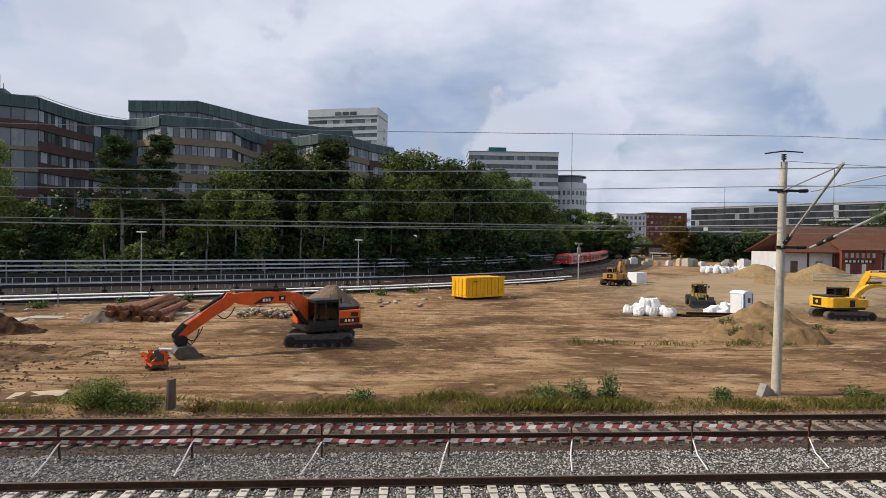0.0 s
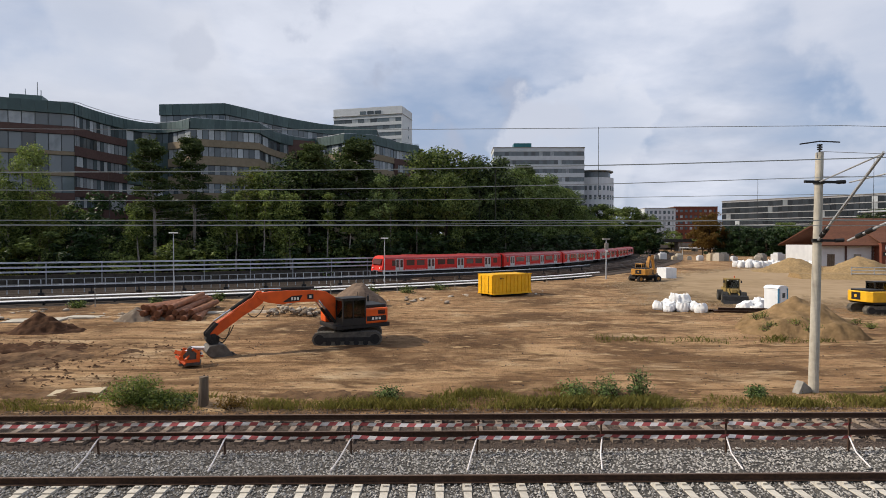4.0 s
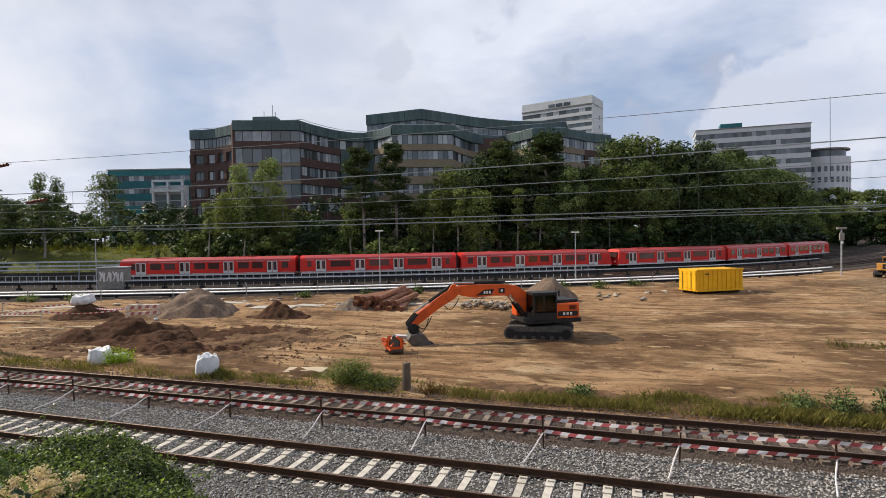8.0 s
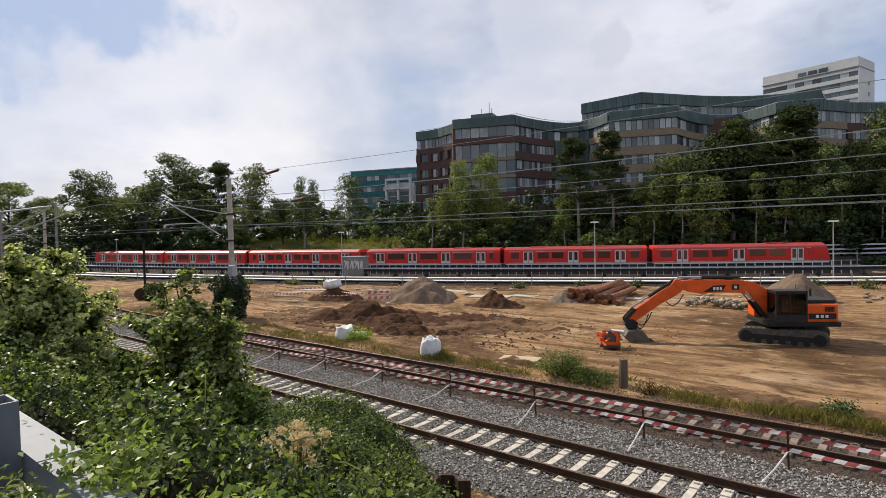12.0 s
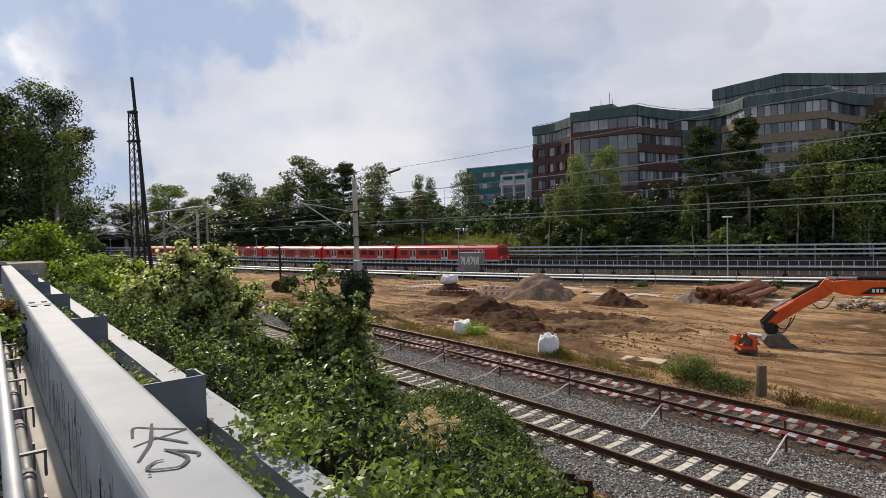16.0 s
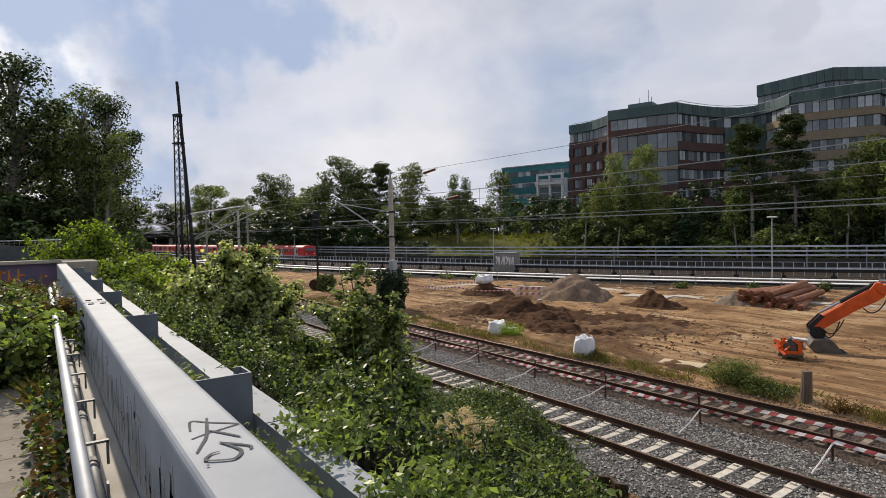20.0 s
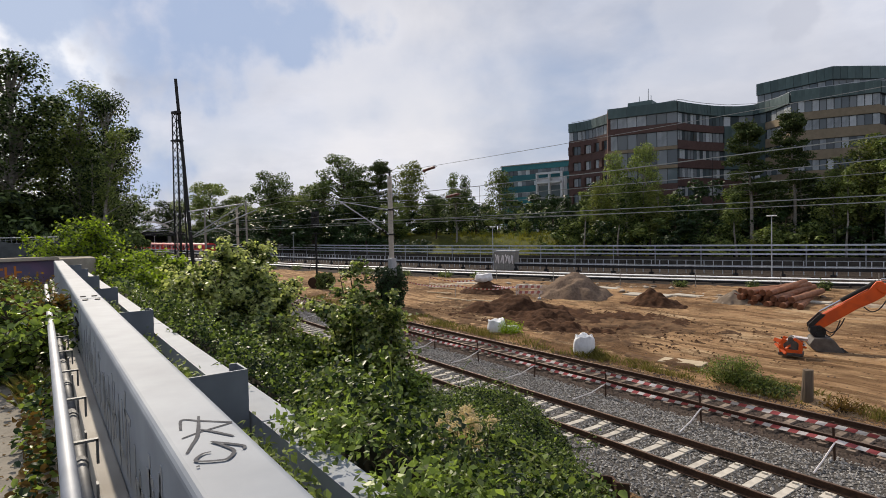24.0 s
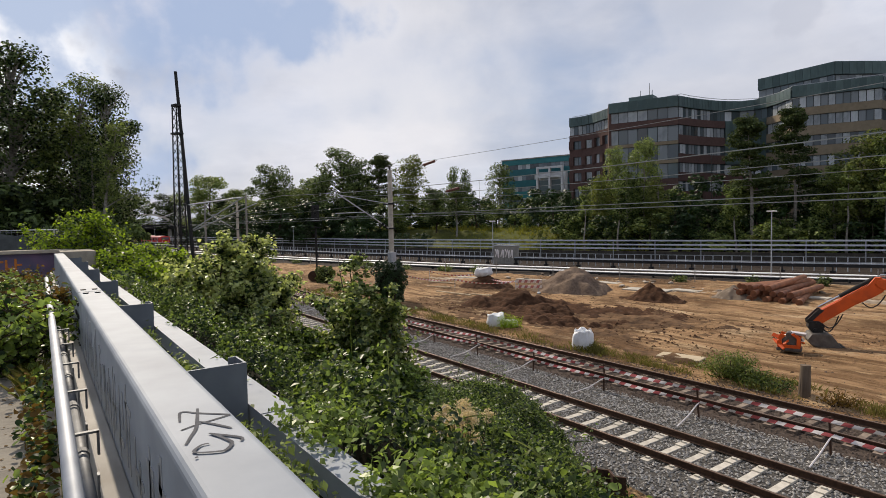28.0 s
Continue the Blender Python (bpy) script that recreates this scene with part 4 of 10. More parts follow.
def main_building():
    b = thing("office_building", "long curved brick office building with green-grey metal top floors", "building")
    zt = 28.0

    def storeys(wallmat):
        out = [(zt - 1.9, zt, "panel", M_CLAD), (zt - 3.8, zt - 1.9, "window", M_FRAME), (zt - 5.1, zt - 3.8, "wall", wallmat)]
        z = zt - 5.1
        for k in range(4):
            out += [(z - 1.8, z, "window", M_FRAME), (z - 3.4, z - 1.8, "wall", wallmat)]
            z -= 3.4
        return out + [(3.0, z, "wall", wallmat)]
    left = curve_pts([V2(-51.2, 116), V2(-46.4, 115.2), V2(-40.6, 111)], 5)
    blk1 = [Vector((*V2(-39.2, 107), 0)), Vector((*V2(-26.8, 108), 0))]
    arc1 = curve_pts([V2(-26.8, 108.4), V2(-25, 113), V2(-21.8, 118.6), V2(-17.8, 122), V2(-13.6, 120), V2(-9.8, 114.4)], 12)
    blk2 = [Vector((*V2(-9.8, 114), 0)), Vector((*V2(2.4, 115), 0))]
    arc2 = curve_pts([V2(2.4, 115.5), V2(4.5, 121), V2(8, 127), V2(13.5, 130)], 8)
    blk3 = curve_pts([V2(13.5, 130), V2(17.4, 124.5), V2(20.9, 119.5), V2(26.3, 121), V2(31.8, 126)], 8)
    blk4 = [Vector((*V2(31.8, 126.5), 0)), Vector((*V2(38.7, 130), 0))]
    facade(b, left, storeys(M_BRICK), 0.9, pier=4)
    facade(b, [Vector((*V2(-41, 111.4), 0)), blk1[0]], [(3, zt, "wall", M_BRICK)])
    pale = [(zt - 1.9, zt, "panel", M_CLAD), (zt - 3.9, zt - 1.9, "window", M_FRAME), (zt - 5.2, zt - 3.9, "wall", M_BRICK), (zt - 8.0, zt - 5.2, "window", M_FRAME), (zt - 8.6, zt - 8.0, "wall", M_PALESTONE), (zt - 11.4, zt - 8.6, "window", M_FRAME), (zt - 12.0, zt - 11.4, "wall", M_PALESTONE), (zt - 14.8, zt - 12.0, "window", M_FRAME), (3, zt - 14.8, "wall", M_BRICK)]
    facade(b, blk1, pale, 1.9)
    facade(b, arc1[:6], storeys(M_BRICK), 0.95)
    facade(b, arc1[5:9], [(zt - 1.9, zt, "panel", M_CLAD), (zt - 3.8, zt - 1.9, "window", M_FRAME), (zt - 12, zt - 3.8, "panel", M_CLAD), (zt - 14, zt - 12, "window", M_FRAME), (3, zt - 14, "wall", M_BRICK)], 1.2)
    facade(b, arc1[8:], storeys(M_PALESTONE), 1.2)
    facade(b, blk2, storeys(M_PALESTONE), 1.05)
    facade(b, arc2, storeys(M_PALESTONE), 1.3)
    facade(b, blk3, storeys(M_PALESTONE), 1.1)
    facade(b, blk4, storeys(M_BRICK), 1.0, pier=5)
    line = left + blk1 + arc1 + blk2 + arc2 + blk3 + blk4
    back = [Vector((*V2(48, 150), 0)), Vector((*V2(-50, 146), 0))]
    slab(b, "roof", [(p.x, p.y) for p in line + back], zt - 0.55, zt - 0.35, M_CLADTOP)
    slab(b, "rear_wall", [(p.x, p.y) for p in [Vector((*V2(-51.5, 118), 0)), Vector((*V2(38, 132.5), 0))] + back], 3.0, zt - 0.6, M_BRICK)
    # set-back top floor
    pent = curve_pts([V2(-16.5, 126), V2(-3.8, 120.5)], 3) + curve_pts([V2(-3.8, 120.5), V2(2, 125.5), V2(10, 131.5), V2(19, 135.5), V2(30, 136)], 9)[1:]
    facade(b, pent, [(30.4, 32.6, "panel", M_CLAD), (28.9, 30.4, "window", M_FRAME), (27.4, 28.9, "wall", M_CLADTOP)], 1.3)
    slab(b, "roof", [(p.x, p.y) for p in pent + [Vector((*V2(34, 149), 0)), Vector((*V2(-15, 149), 0))]], 32.0, 32.4, M_CLADTOP)
    pl = bp(-28.0 - 6.5, 113)
    bm = bmesh.new()
    box(bm, pl.x, pl.y, 28.6, 4.6, 3.2, 1.9, 18, bevel=0.05)
    part("plant_room", bm, M_CLAD, b)
    for dx, h in ((-0.6, 1.5), (1.4, 2.6), (2.0, 1.2)):
        bm = bmesh.new()
        cyl(bm, (pl.x + dx, pl.y, 29.4), (pl.x + dx, pl.y, 29.4 + h), 0.07, n=6)
        part("aerial", bm, M_GALV, b)
    # maintenance rail along the roof edge
    bm = sweep(bmesh.new(), [(p.x, p.y + 1.0, zt + 0.35) for p in line[::2]], [(-0.04, -0.04), (0.04, -0.04), (0.04, 0.04), (-0.04, 0.04)])
    part("roof_rail", bm, M_GALV, b)


main_building()


def office(name, label, p, yaw, w, d, h, rows, wall, base=4.0, cols=None, bands=True, side=True, strip=0.55, inset=0.2, blinds=0.4, glass=None):
    """A block with its front-left ground corner at p, turned yaw; storeys of recessed windows in the front and the right end."""
    glass = glass or M_WIN
    b = thing(name, label, "building", pose(p[0], p[1], 0, 0, 0, yaw))
    bm = bmesh.new()
    box(bm, w / 2, d / 2 + 0.05, (base + h) / 2, w - 0.6, d - 0.6, h - base)
    part("core", bm, M_FRAME, b)
    st = (h - base) / rows
    for k in range(rows + 1):
        z0 = base + k * st - st * (1 - strip) * 0.5
        z1 = z0 + st * (1 - strip)
        z0, z1 = max(z0, base), min(z1, h) if k < rows else h + 0.6
        bm = bmesh.new()
        box(bm, w / 2, d / 2, (z0 + z1) / 2, w, d, z1 - z0)
        part("storey_band", bm, wall, b)
    if not bands:
        n = cols or int(w / 3.2)
        for i in range(n + 1):
            bm = bmesh.new()
            box(bm, min(max(i * w / n, w / n * 0.21), w - w / n * 0.21), 0.3, (base + h) / 2, w / n * 0.42, 0.6 + 0.01, h - base)
            part("pier", bm, wall, b)
        k = max(2, int(d / 4))
        for i in range(k + 1):
            bm = bmesh.new()
            box(bm, w / 2, min(max(i * d / k, d / k * 0.25 + 0.65), d - d / k * 0.25), (base + h) / 2, w + 0.02, d / k * 0.5, h - base)
            part("pier", bm, wall, b)
    n = cols or int(w / 3.2)
    for k in range(rows):
        zc = base + (k + 0.5) * st
        for i in range(n):
            piece("pane", unit_box(glass if random.random() > blinds else M_BLIND_SKY), b, scaled(pose((i + 0.5) * w / n, inset, zc), w / n * 0.94, 0.1, st * strip * 0.96))
        if side:
            m = max(2, int(d / 4))
            for i in range(m):
                for xx in (w - inset, inset):
                    piece("pane", unit_box(glass), b, scaled(pose(xx, (i + 0.5) * d / m, zc), 0.1, d / m * 0.94, st * strip * 0.96))
    bm = bmesh.new()
    box(bm, w / 2, d / 2, h + 0.75, w + 0.4, d + 0.4, 0.3)
    part("roof", bm, M_CONCRETE_D, b)
    return b


def roof_box(b, x, y, z, sx, sy, sz, mat, name="roof_house"):
    bm = bmesh.new()
    box(bm, x, y, z + sz / 2, sx, sy, sz, bevel=0.05)
    part(name, bm, mat, b)


def other_buildings():
    # white tower behind the office building
    t = office("tower_block", "white office tower with dark window bands behind the brick building", (-46.3, 262), -15, 33.0, 15, 61.0, 16, M_WHITEWALL, base=10, cols=11, side=False, blinds=0.12)
    roof_box(t, 16.5, 7.5, 61.0, 33.0, 15, 4.3, M_WHITEWALL, "top_storey")
    for i in range(3):
        roof_box(t, 14.5 + i * 3.6, 0.0, 62.2, 3.0, 0.3, 1.5, M_WIN, "pane")
    for k in range(9):
        roof_box(t, 33.05, 9.5, 56 - k * 4.0, 0.25, 1.2, 1.6, M_WIN, "pane")
    bm = bmesh.new()
    box(bm, 32.92, 7.5, 35, 0.3, 14.9, 60)
    part("end_wall", bm, M_WHITEWALL, t)
    # striped office
    w = office("office_block", "pale office block with horizontal window bands", (24.0, 229), -2.0, 36.5, 15, 42.0, 11, M_WHITEWALL, base=4, cols=24, strip=0.5, blinds=0.2)
    roof_box(w, 12, 6, 42.0, 7.2, 6, 3.0, M_TEAL)
    # rounded white corner building
    r = thing("round_building", "white building with a rounded corner and projecting roof", "building")
    c = Vector((69.0, 247.0, 0))
    bm = bmesh.new()
    cyl(bm, (c.x, c.y, 3), (c.x, c.y, 32), 9.0, n=40)
    part("wall", bm, M_WHITEWALL, r)
    bm = bmesh.new()
    cyl(bm, (c.x, c.y, 32), (c.x, c.y, 34.6), 7.6, n=40)
    part("top_floor", bm, M_WIN, r)
    bm = bmesh.new()
    cyl(bm, (c.x, c.y, 34.6), (c.x, c.y, 35.1), 8.8, n=40)
    part("roof", bm, M_CONCRETE_D, r)
    for k in range(6):
        for i in range(14):
            a = radians(200 + i * 12.5)
            piece("pane", unit_box(M_WIN), r, scaled(pose(c.x + math.cos(a) * 8.98, c.y + math.sin(a) * 8.98, 8.0 + k * 3.9, 0, 0, math.degrees(a) + 90), 1.0, 0.15, 1.9))
    # far end of the yard
    office("apartment_house", "white apartment house with dark window columns", (118, 316), -3, 17, 14, 22.5, 6, M_WHITEWALL, cols=7, bands=False, strip=0.6)
    office("brick_house", "red-brown brick building with small windows", (135.5, 318), -3, 24, 16, 23.5, 6, M_BRICKRED, cols=9, bands=False, strip=0.45)
    office("slab_building", "long dark glass office slab with pale storey bands", (161.5, 316), -50, 104, 16, 26.5, 7, M_PALEBAND, cols=44, strip=0.86, blinds=0.06, glass=M_WIN_DARK)
    office("slab_building", "dark office building with pale storey bands behind the poplars", (224, 238), -20, 60, 20, 27.0, 7, M_PALEBAND, cols=24, strip=0.86, blinds=0.06, glass=M_WIN_DARK)
    # teal building
    te = office("teal_building", "curved teal-clad office building with a white portal", V2(-62 - 32, 160)[:2], 18.15, 26, 18, 25.0, 6, M_TEAL, base=4, cols=18, strip=0.42)
    roof_box(te, 15, 8, 25.0, 8, 6, 1.6, M_TEAL)
    po = bp(-80.5, 157.5)
    g = thing("portal_wing", "white framed glass wing of the teal building", "building", pose(po.x, po.y, 0, 0, 0, 18.15))
    bm = bmesh.new()
    for x in (0.5, 4.6, 8.6):
        box(bm, x, 0, 13, 0.5, 1.0, 18)
    box(bm, 4.6, 0, 22.2, 8.6, 1.0, 0.6)
    box(bm, 4.6, 0, 19.4, 8.6, 1.0, 0.5)
    part("frame", bm, M_WHITEWALL, g)
    for x in (2.5, 6.6):
        for k in range(4):
            piece("pane", unit_box(M_WIN), g, scaled(pose(x, 0.6, 6.0 + k * 3.6), 3.4, 0.2, 3.3))
    bm = bmesh.new()
    box(bm, 4.6, 4.5, 12.5, 9.2, 7, 17)
    part("wall", bm, M_WHITEWALL, g)


other_buildings()

# ---- trees ----


def tree_proto(seed, h, width, kind, bark, leaf, n, size):
    """A tree about its foot: tapered trunk, limbs, and a crown of many small leaf clumps with gaps."""
    rng = np.random.default_rng(seed)
    tree = thing("tree", "", "tree")
    bm = bmesh.new()
    lean = rng.normal(0, 0.02, 2)

    def stem(z):
        return Vector((lean[0] * z + 0.12 * math.sin(z * 0.4 + seed), lean[1] * z + 0.1 * math.cos(z * 0.5 + seed), z))
    zs = np.linspace(0, h * 0.92, 8)
    r0 = h * 0.013 + 0.05
    for a, b in zip(zs, zs[1:]):
        cyl(bm, stem(a), stem(b), r0 * (1 - a / h) + 0.02, r0 * (1 - b / h) + 0.02, 8, False)
    lobes = []
    if kind == "pine":
        for k in range(int(h * 3.6)):
            z = h * rng.uniform(0.34, 0.98)
            a = rng.uniform(0, 6.28)
            reach = width * 0.5 * (1.1 - (z / h - 0.34) / 0.7) ** 0.7 * rng.uniform(0.45, 1.1)
            p = stem(z)
            q = p + Vector((math.cos(a) * reach, math.sin(a) * reach, reach * 0.12))
            cyl(bm, p, q, 0.06, 0.02, 5, False)
            for f in (0.55, 0.85, 1.0):
                lobes.append((*(p + (q - p) * f), 0.62, 0.30))
        for k in range(5):
            lobes.append((*stem(h * (0.9 + 0.025 * k)), 0.7, 0.4))
    else:
        low = {"oak": 0.20, "birch": 0.22, "tall": 0.32, "bush": 0.0, "poplar": 0.05, "feather": 0.12}[kind]
        m = {"oak": 70, "birch": 62, "tall": 66, "bush": 34, "poplar": 50, "feather": 120}[kind]
        for k in range(m):
            f = rng.uniform(low, 0.97)
            u = (f - low) / (1 - low)
            shape = {"oak": math.sin(math.pi * min(u * 0.80 + 0.16, 1)) ** 0.6, "birch": math.sin(math.pi * (u * 0.8 + 0.14)) ** 0.8, "tall": math.sin(math.pi * (u * 0.72 + 0.2)) ** 0.7, "bush": math.cos(u * 1.45) ** 0.5, "poplar": math.sin(math.pi * (u * 0.85 + 0.1)) ** 0.6, "feather": (1.03 - u) ** 0.5 * (0.8 + 0.2 * math.sin(u * 15 + seed))}[kind]
            a = rng.uniform(0, 6.28)
            reach = width * 0.5 * shape * rng.uniform(0.2, 1.12)
            p = stem(h * max(f - 0.14, 0.02))
            q = Vector((math.cos(a) * reach, math.sin(a) * reach, 0)) + stem(h * f)
            if kind != "bush" and k % 2 == 0:
                mid = (p + q) / 2 + Vector((0, 0, 0.3))
                cyl(bm, p, mid, r0 * 0.35, r0 * 0.2, 5, False)
                cyl(bm, mid, q, r0 * 0.2, 0.015, 5, False)
            s = h * rng.uniform(0.045, 0.085) * {"bush": 1.25, "feather": 0.62}.get(kind, 1.0)
            lobes.append((*q, s, s * 0.75))
    part("trunk", bm, bark, tree)
    lobes = np.array(lobes)
    w = lobes[:, 3] ** 2
    pick = rng.choice(len(lobes), n, p=w / w.sum())
    d = rng.normal(size=(n, 3))
    d /= np.linalg.norm(d, axis=1)[:, None]
    r = rng.uniform(0.25, 1.0, n) ** 0.5
    off = d * r[:, None] * lobes[pick, 3:4] * (1.5 if kind in ("pine", "bush", "feather") else 1.25)
    off[:, 2] *= lobes[pick, 4] / lobes[pick, 3]
    P = lobes[pick, :3] + off
    if kind == "birch":
        P[:, 2] -= rng.uniform(0, 1.3, n) * (d[:, 2] < 0)
    V = leaf_quads(rng, P, size, 0.2, 0.65, d * 0.7)
    cr = new("crown", quads_mesh("crown", V, leaf))
    cr.parent = tree
    return tree


def plant(proto, x, y, h, ref_h, label, sx=1.0, z=None, group=""):
    k = h / ref_h
    zz = float(ground_z(np.array(float(x)), np.array(float(y)))) - 0.1 if z is None else z
    t = copy_thing(proto, pose(x, y, zz, 0, 0, random.uniform(0, 360)))
    t.scale = (k * sx, k * sx, k)
    tagged(t, label, "tree", group)
    return t


PROTO = {
    "oak": tree_proto(1, 18, 11, "oak", M_BARK, M_LEAF, 12500, 0.38),
    "oak2": tree_proto(2, 18, 12, "oak", M_BARK, M_LEAF_MID, 12500, 0.38),
    "tall": tree_proto(3, 20, 8, "tall", M_BARK, M_LEAF, 7290, 0.42),
    "tall2": tree_proto(4, 20, 8.5, "tall", M_BIRCH, M_LEAF_MID, 6986, 0.42),
    "birch": tree_proto(5, 16, 7, "birch", M_BIRCH, M_LEAF_YEL, 6378, 0.36),
    "birch2": tree_proto(8, 16, 6.5, "birch", M_BIRCH, M_LEAF_MID, 5467, 0.36),
    "pine": tree_proto(6, 18, 7.5, "pine", M_BIRCH, M_NEEDLE, 10500, 0.32),
    "bush": tree_proto(7, 4, 5, "bush", M_BARK, M_LEAF_MID, 2400, 0.24),
    # undergrowth shrub whose leaf colour holds the shade beneath the canopy
    "bush2": tree_proto(9, 4, 5.5, "bush", M_BARK, M_LEAF_DEEP_SHADED, 2400, 0.24),
    "scrub": tree_proto(12, 4, 5.2, "bush", M_BARK, M_LEAF_YEL, 2200, 0.22),
    "poplar": tree_proto(10, 18, 4.5, "poplar", M_BARK, M_LEAF, 4860, 0.40),
    "rust": tree_proto(11, 14, 9, "oak", M_BARK, M_LEAF_BROWN, 6075, 0.40),
}
REF = {"scrub": 4, "oak": 18, "oak2": 18, "tall": 20, "tall2": 20, "birch": 16, "birch2": 16, "pine": 18, "bush": 4, "bush2": 4, "poplar": 18, "rust": 14}
LABEL = {
    "oak": "dense dark green broadleaf tree on the wooded bank", "oak2": "broad green tree on the wooded bank",
    "tall": "tall narrow dark green tree in the wood", "tall2": "tall tree with pale trunk and green crown",
    "birch": "slender birch with yellowish green leaves", "birch2": "slender birch with a pale trunk",
    "pine": "pine with a bare pale trunk and dark crown", "bush": "green shrub at the foot of the bank",
    "bush2": "shrub at the foot of the bank, coloured dark for shade", "poplar": "narrow upright dark poplar", "rust": "tree with rust-brown leaves",
}


def wood():
    # (kind, metres right of and along the line of sight, height, width factor)
    rows = [
        ("birch", -35.2, 92, 11, 0.85), ("birch2", -32.6, 93, 15.2, 0.75), ("birch2", -30.2, 90, 12, 0.8), ("tall2", -28.0, 92, 16, 0.65), ("birch", -25.4, 90, 10.5, 0.9),
        ("pine", -12.4, 91, 18.4, 1.0), ("pine", -7.4, 93, 18.8, 0.9), ("bush2", -20, 92, 6, 1.3), ("bush", -17, 89, 5, 1.2), ("birch2", -15, 93, 9, 1.1),
        ("birch", 0.2, 92, 15.5, 1.1), ("birch2", 3.6, 90, 15.2, 1.0), ("tall", 7.6, 96, 18.5, 1.1), ("oak", 10.8, 98, 16.5, 0.9), ("birch2", 5.4, 88, 12.5, 1.0), ("tall2", -3.0, 92, 11, 1.0),
        ("tall", 16.5, 98, 20, 1.0), ("pine", 17.6, 94, 21.5, 1.25), ("pine", 9.4, 95, 19.0, 1.1), ("oak", 20.5, 92, 15.5, 0.9), ("oak2", 24.0, 95, 16, 0.9), ("oak", 28.0, 98, 16, 0.9),
        ("tall2", 31.5, 97, 20.5, 1.15), ("tall2", 34.5, 99, 21.5, 1.1), ("oak2", 33, 94, 17, 0.8), ("oak", 38.5, 100, 20, 0.9), ("tall", 42.2, 102, 22.5, 1.2), ("oak", 46, 104, 21, 1.0), ("oak", 42, 98, 16, 0.9),
        ("oak", 51, 108, 20.5, 1.0), ("oak", 56, 113, 20, 1.0), ("pine", 61.5, 118, 22, 1.0), ("oak", 64, 118, 20, 1.0), ("oak", 70, 124, 20.5, 1.0), ("oak", 77, 131, 19, 1.0), ("tall", 75.5, 127, 19.5, 1.0),
        ("oak2", 85, 142, 18.5, 1.0), ("oak", 92, 150, 18.5, 1.1), ("oak2", 100, 160, 14, 1.1), ("oak", 108, 170, 13, 1.0), ("oak", 116, 178, 13.5, 1.2), ("oak2", 124, 186, 12.5, 1.3), ("tall", 112, 173, 14, 1.2), ("oak", 131, 196, 12, 1.3), ("oak2", 103, 162, 15, 1.1), ("oak", 82, 136, 14, 1.0),
        ("bush2", 1, 88, 5, 1.4), ("bush", -10, 88, 5, 1.4), ("bush2", 9, 90, 6, 1.5), ("bush", 13, 89, 5, 1.4), ("bush2", 19, 89, 6, 1.5), ("bush2", 26, 91, 6.5, 1.6), ("bush2", 32, 92, 6, 1.5), ("bush2", 38, 94, 6.5, 1.6), ("bush2", 45, 98, 6.5, 1.6), ("bush2", 53, 104, 7, 1.6), ("bush2", 61, 110, 7, 1.6), ("bush2", 69, 118, 7, 1.6), ("bush2", 78, 127, 7, 1.6),
        ("bush", -40, 90, 5.5, 1.3), ("bush2", -33, 89, 5, 1.4), ("bush", -26, 89, 5.5, 1.4), ("bush2", -22, 88, 4.5, 1.3), ("bush", -5, 89, 5.5, 1.3),
        # gardens further left
        ("birch2", -72, 121, 16, 1.0), ("bush", -66, 122, 8, 1.3), ("bush2", -60, 120, 8.5, 1.3), ("bush", -76, 118, 8, 1.4), ("bush2", -82, 119, 9, 1.5), ("bush2", -89, 120, 9.5, 1.4), ("poplar", -96, 135, 18, 0.8), ("poplar", -91.5, 135, 17, 0.7), ("bush", -54, 112, 6, 1.4), ("bush2", -50, 110, 6, 1.3), ("bush", -96, 121, 9, 1.5),
    ]
    for kind, lat, dep, h, sx in rows:
        p = bp(lat, dep)
        plant(PROTO[kind], p.x, p.y, h, REF[kind], LABEL[kind], sx)
    # undergrowth that closes the foot of the wood
    dense = random.Random(12)
    for k in range(34):
        lat = -44 + k * 2.6 + dense.uniform(-1, 1)
        p = bp(lat, 86.5 + 0.30 * max(0, lat - 8) + dense.uniform(-1.5, 3))
        plant(PROTO["bush" if k % 3 else "scrub"], p.x, p.y, dense.uniform(2.0, 4.4), 4, "yellowish scrub bush on the bank above the railing", dense.uniform(0.8, 1.3))
    for k in range(30):
        lat = -46 + k * 2.9
        p = bp(lat + dense.uniform(-1, 1), 96 + 0.22 * max(0, lat) + dense.uniform(-2.5, 3))
        plant(PROTO[("bush2", "bush2", "bush")[k % 3]], p.x, p.y, dense.uniform(5.5, 9.0), 4, "dense dark shrub at the foot of the office building", dense.uniform(0.8, 1.15))
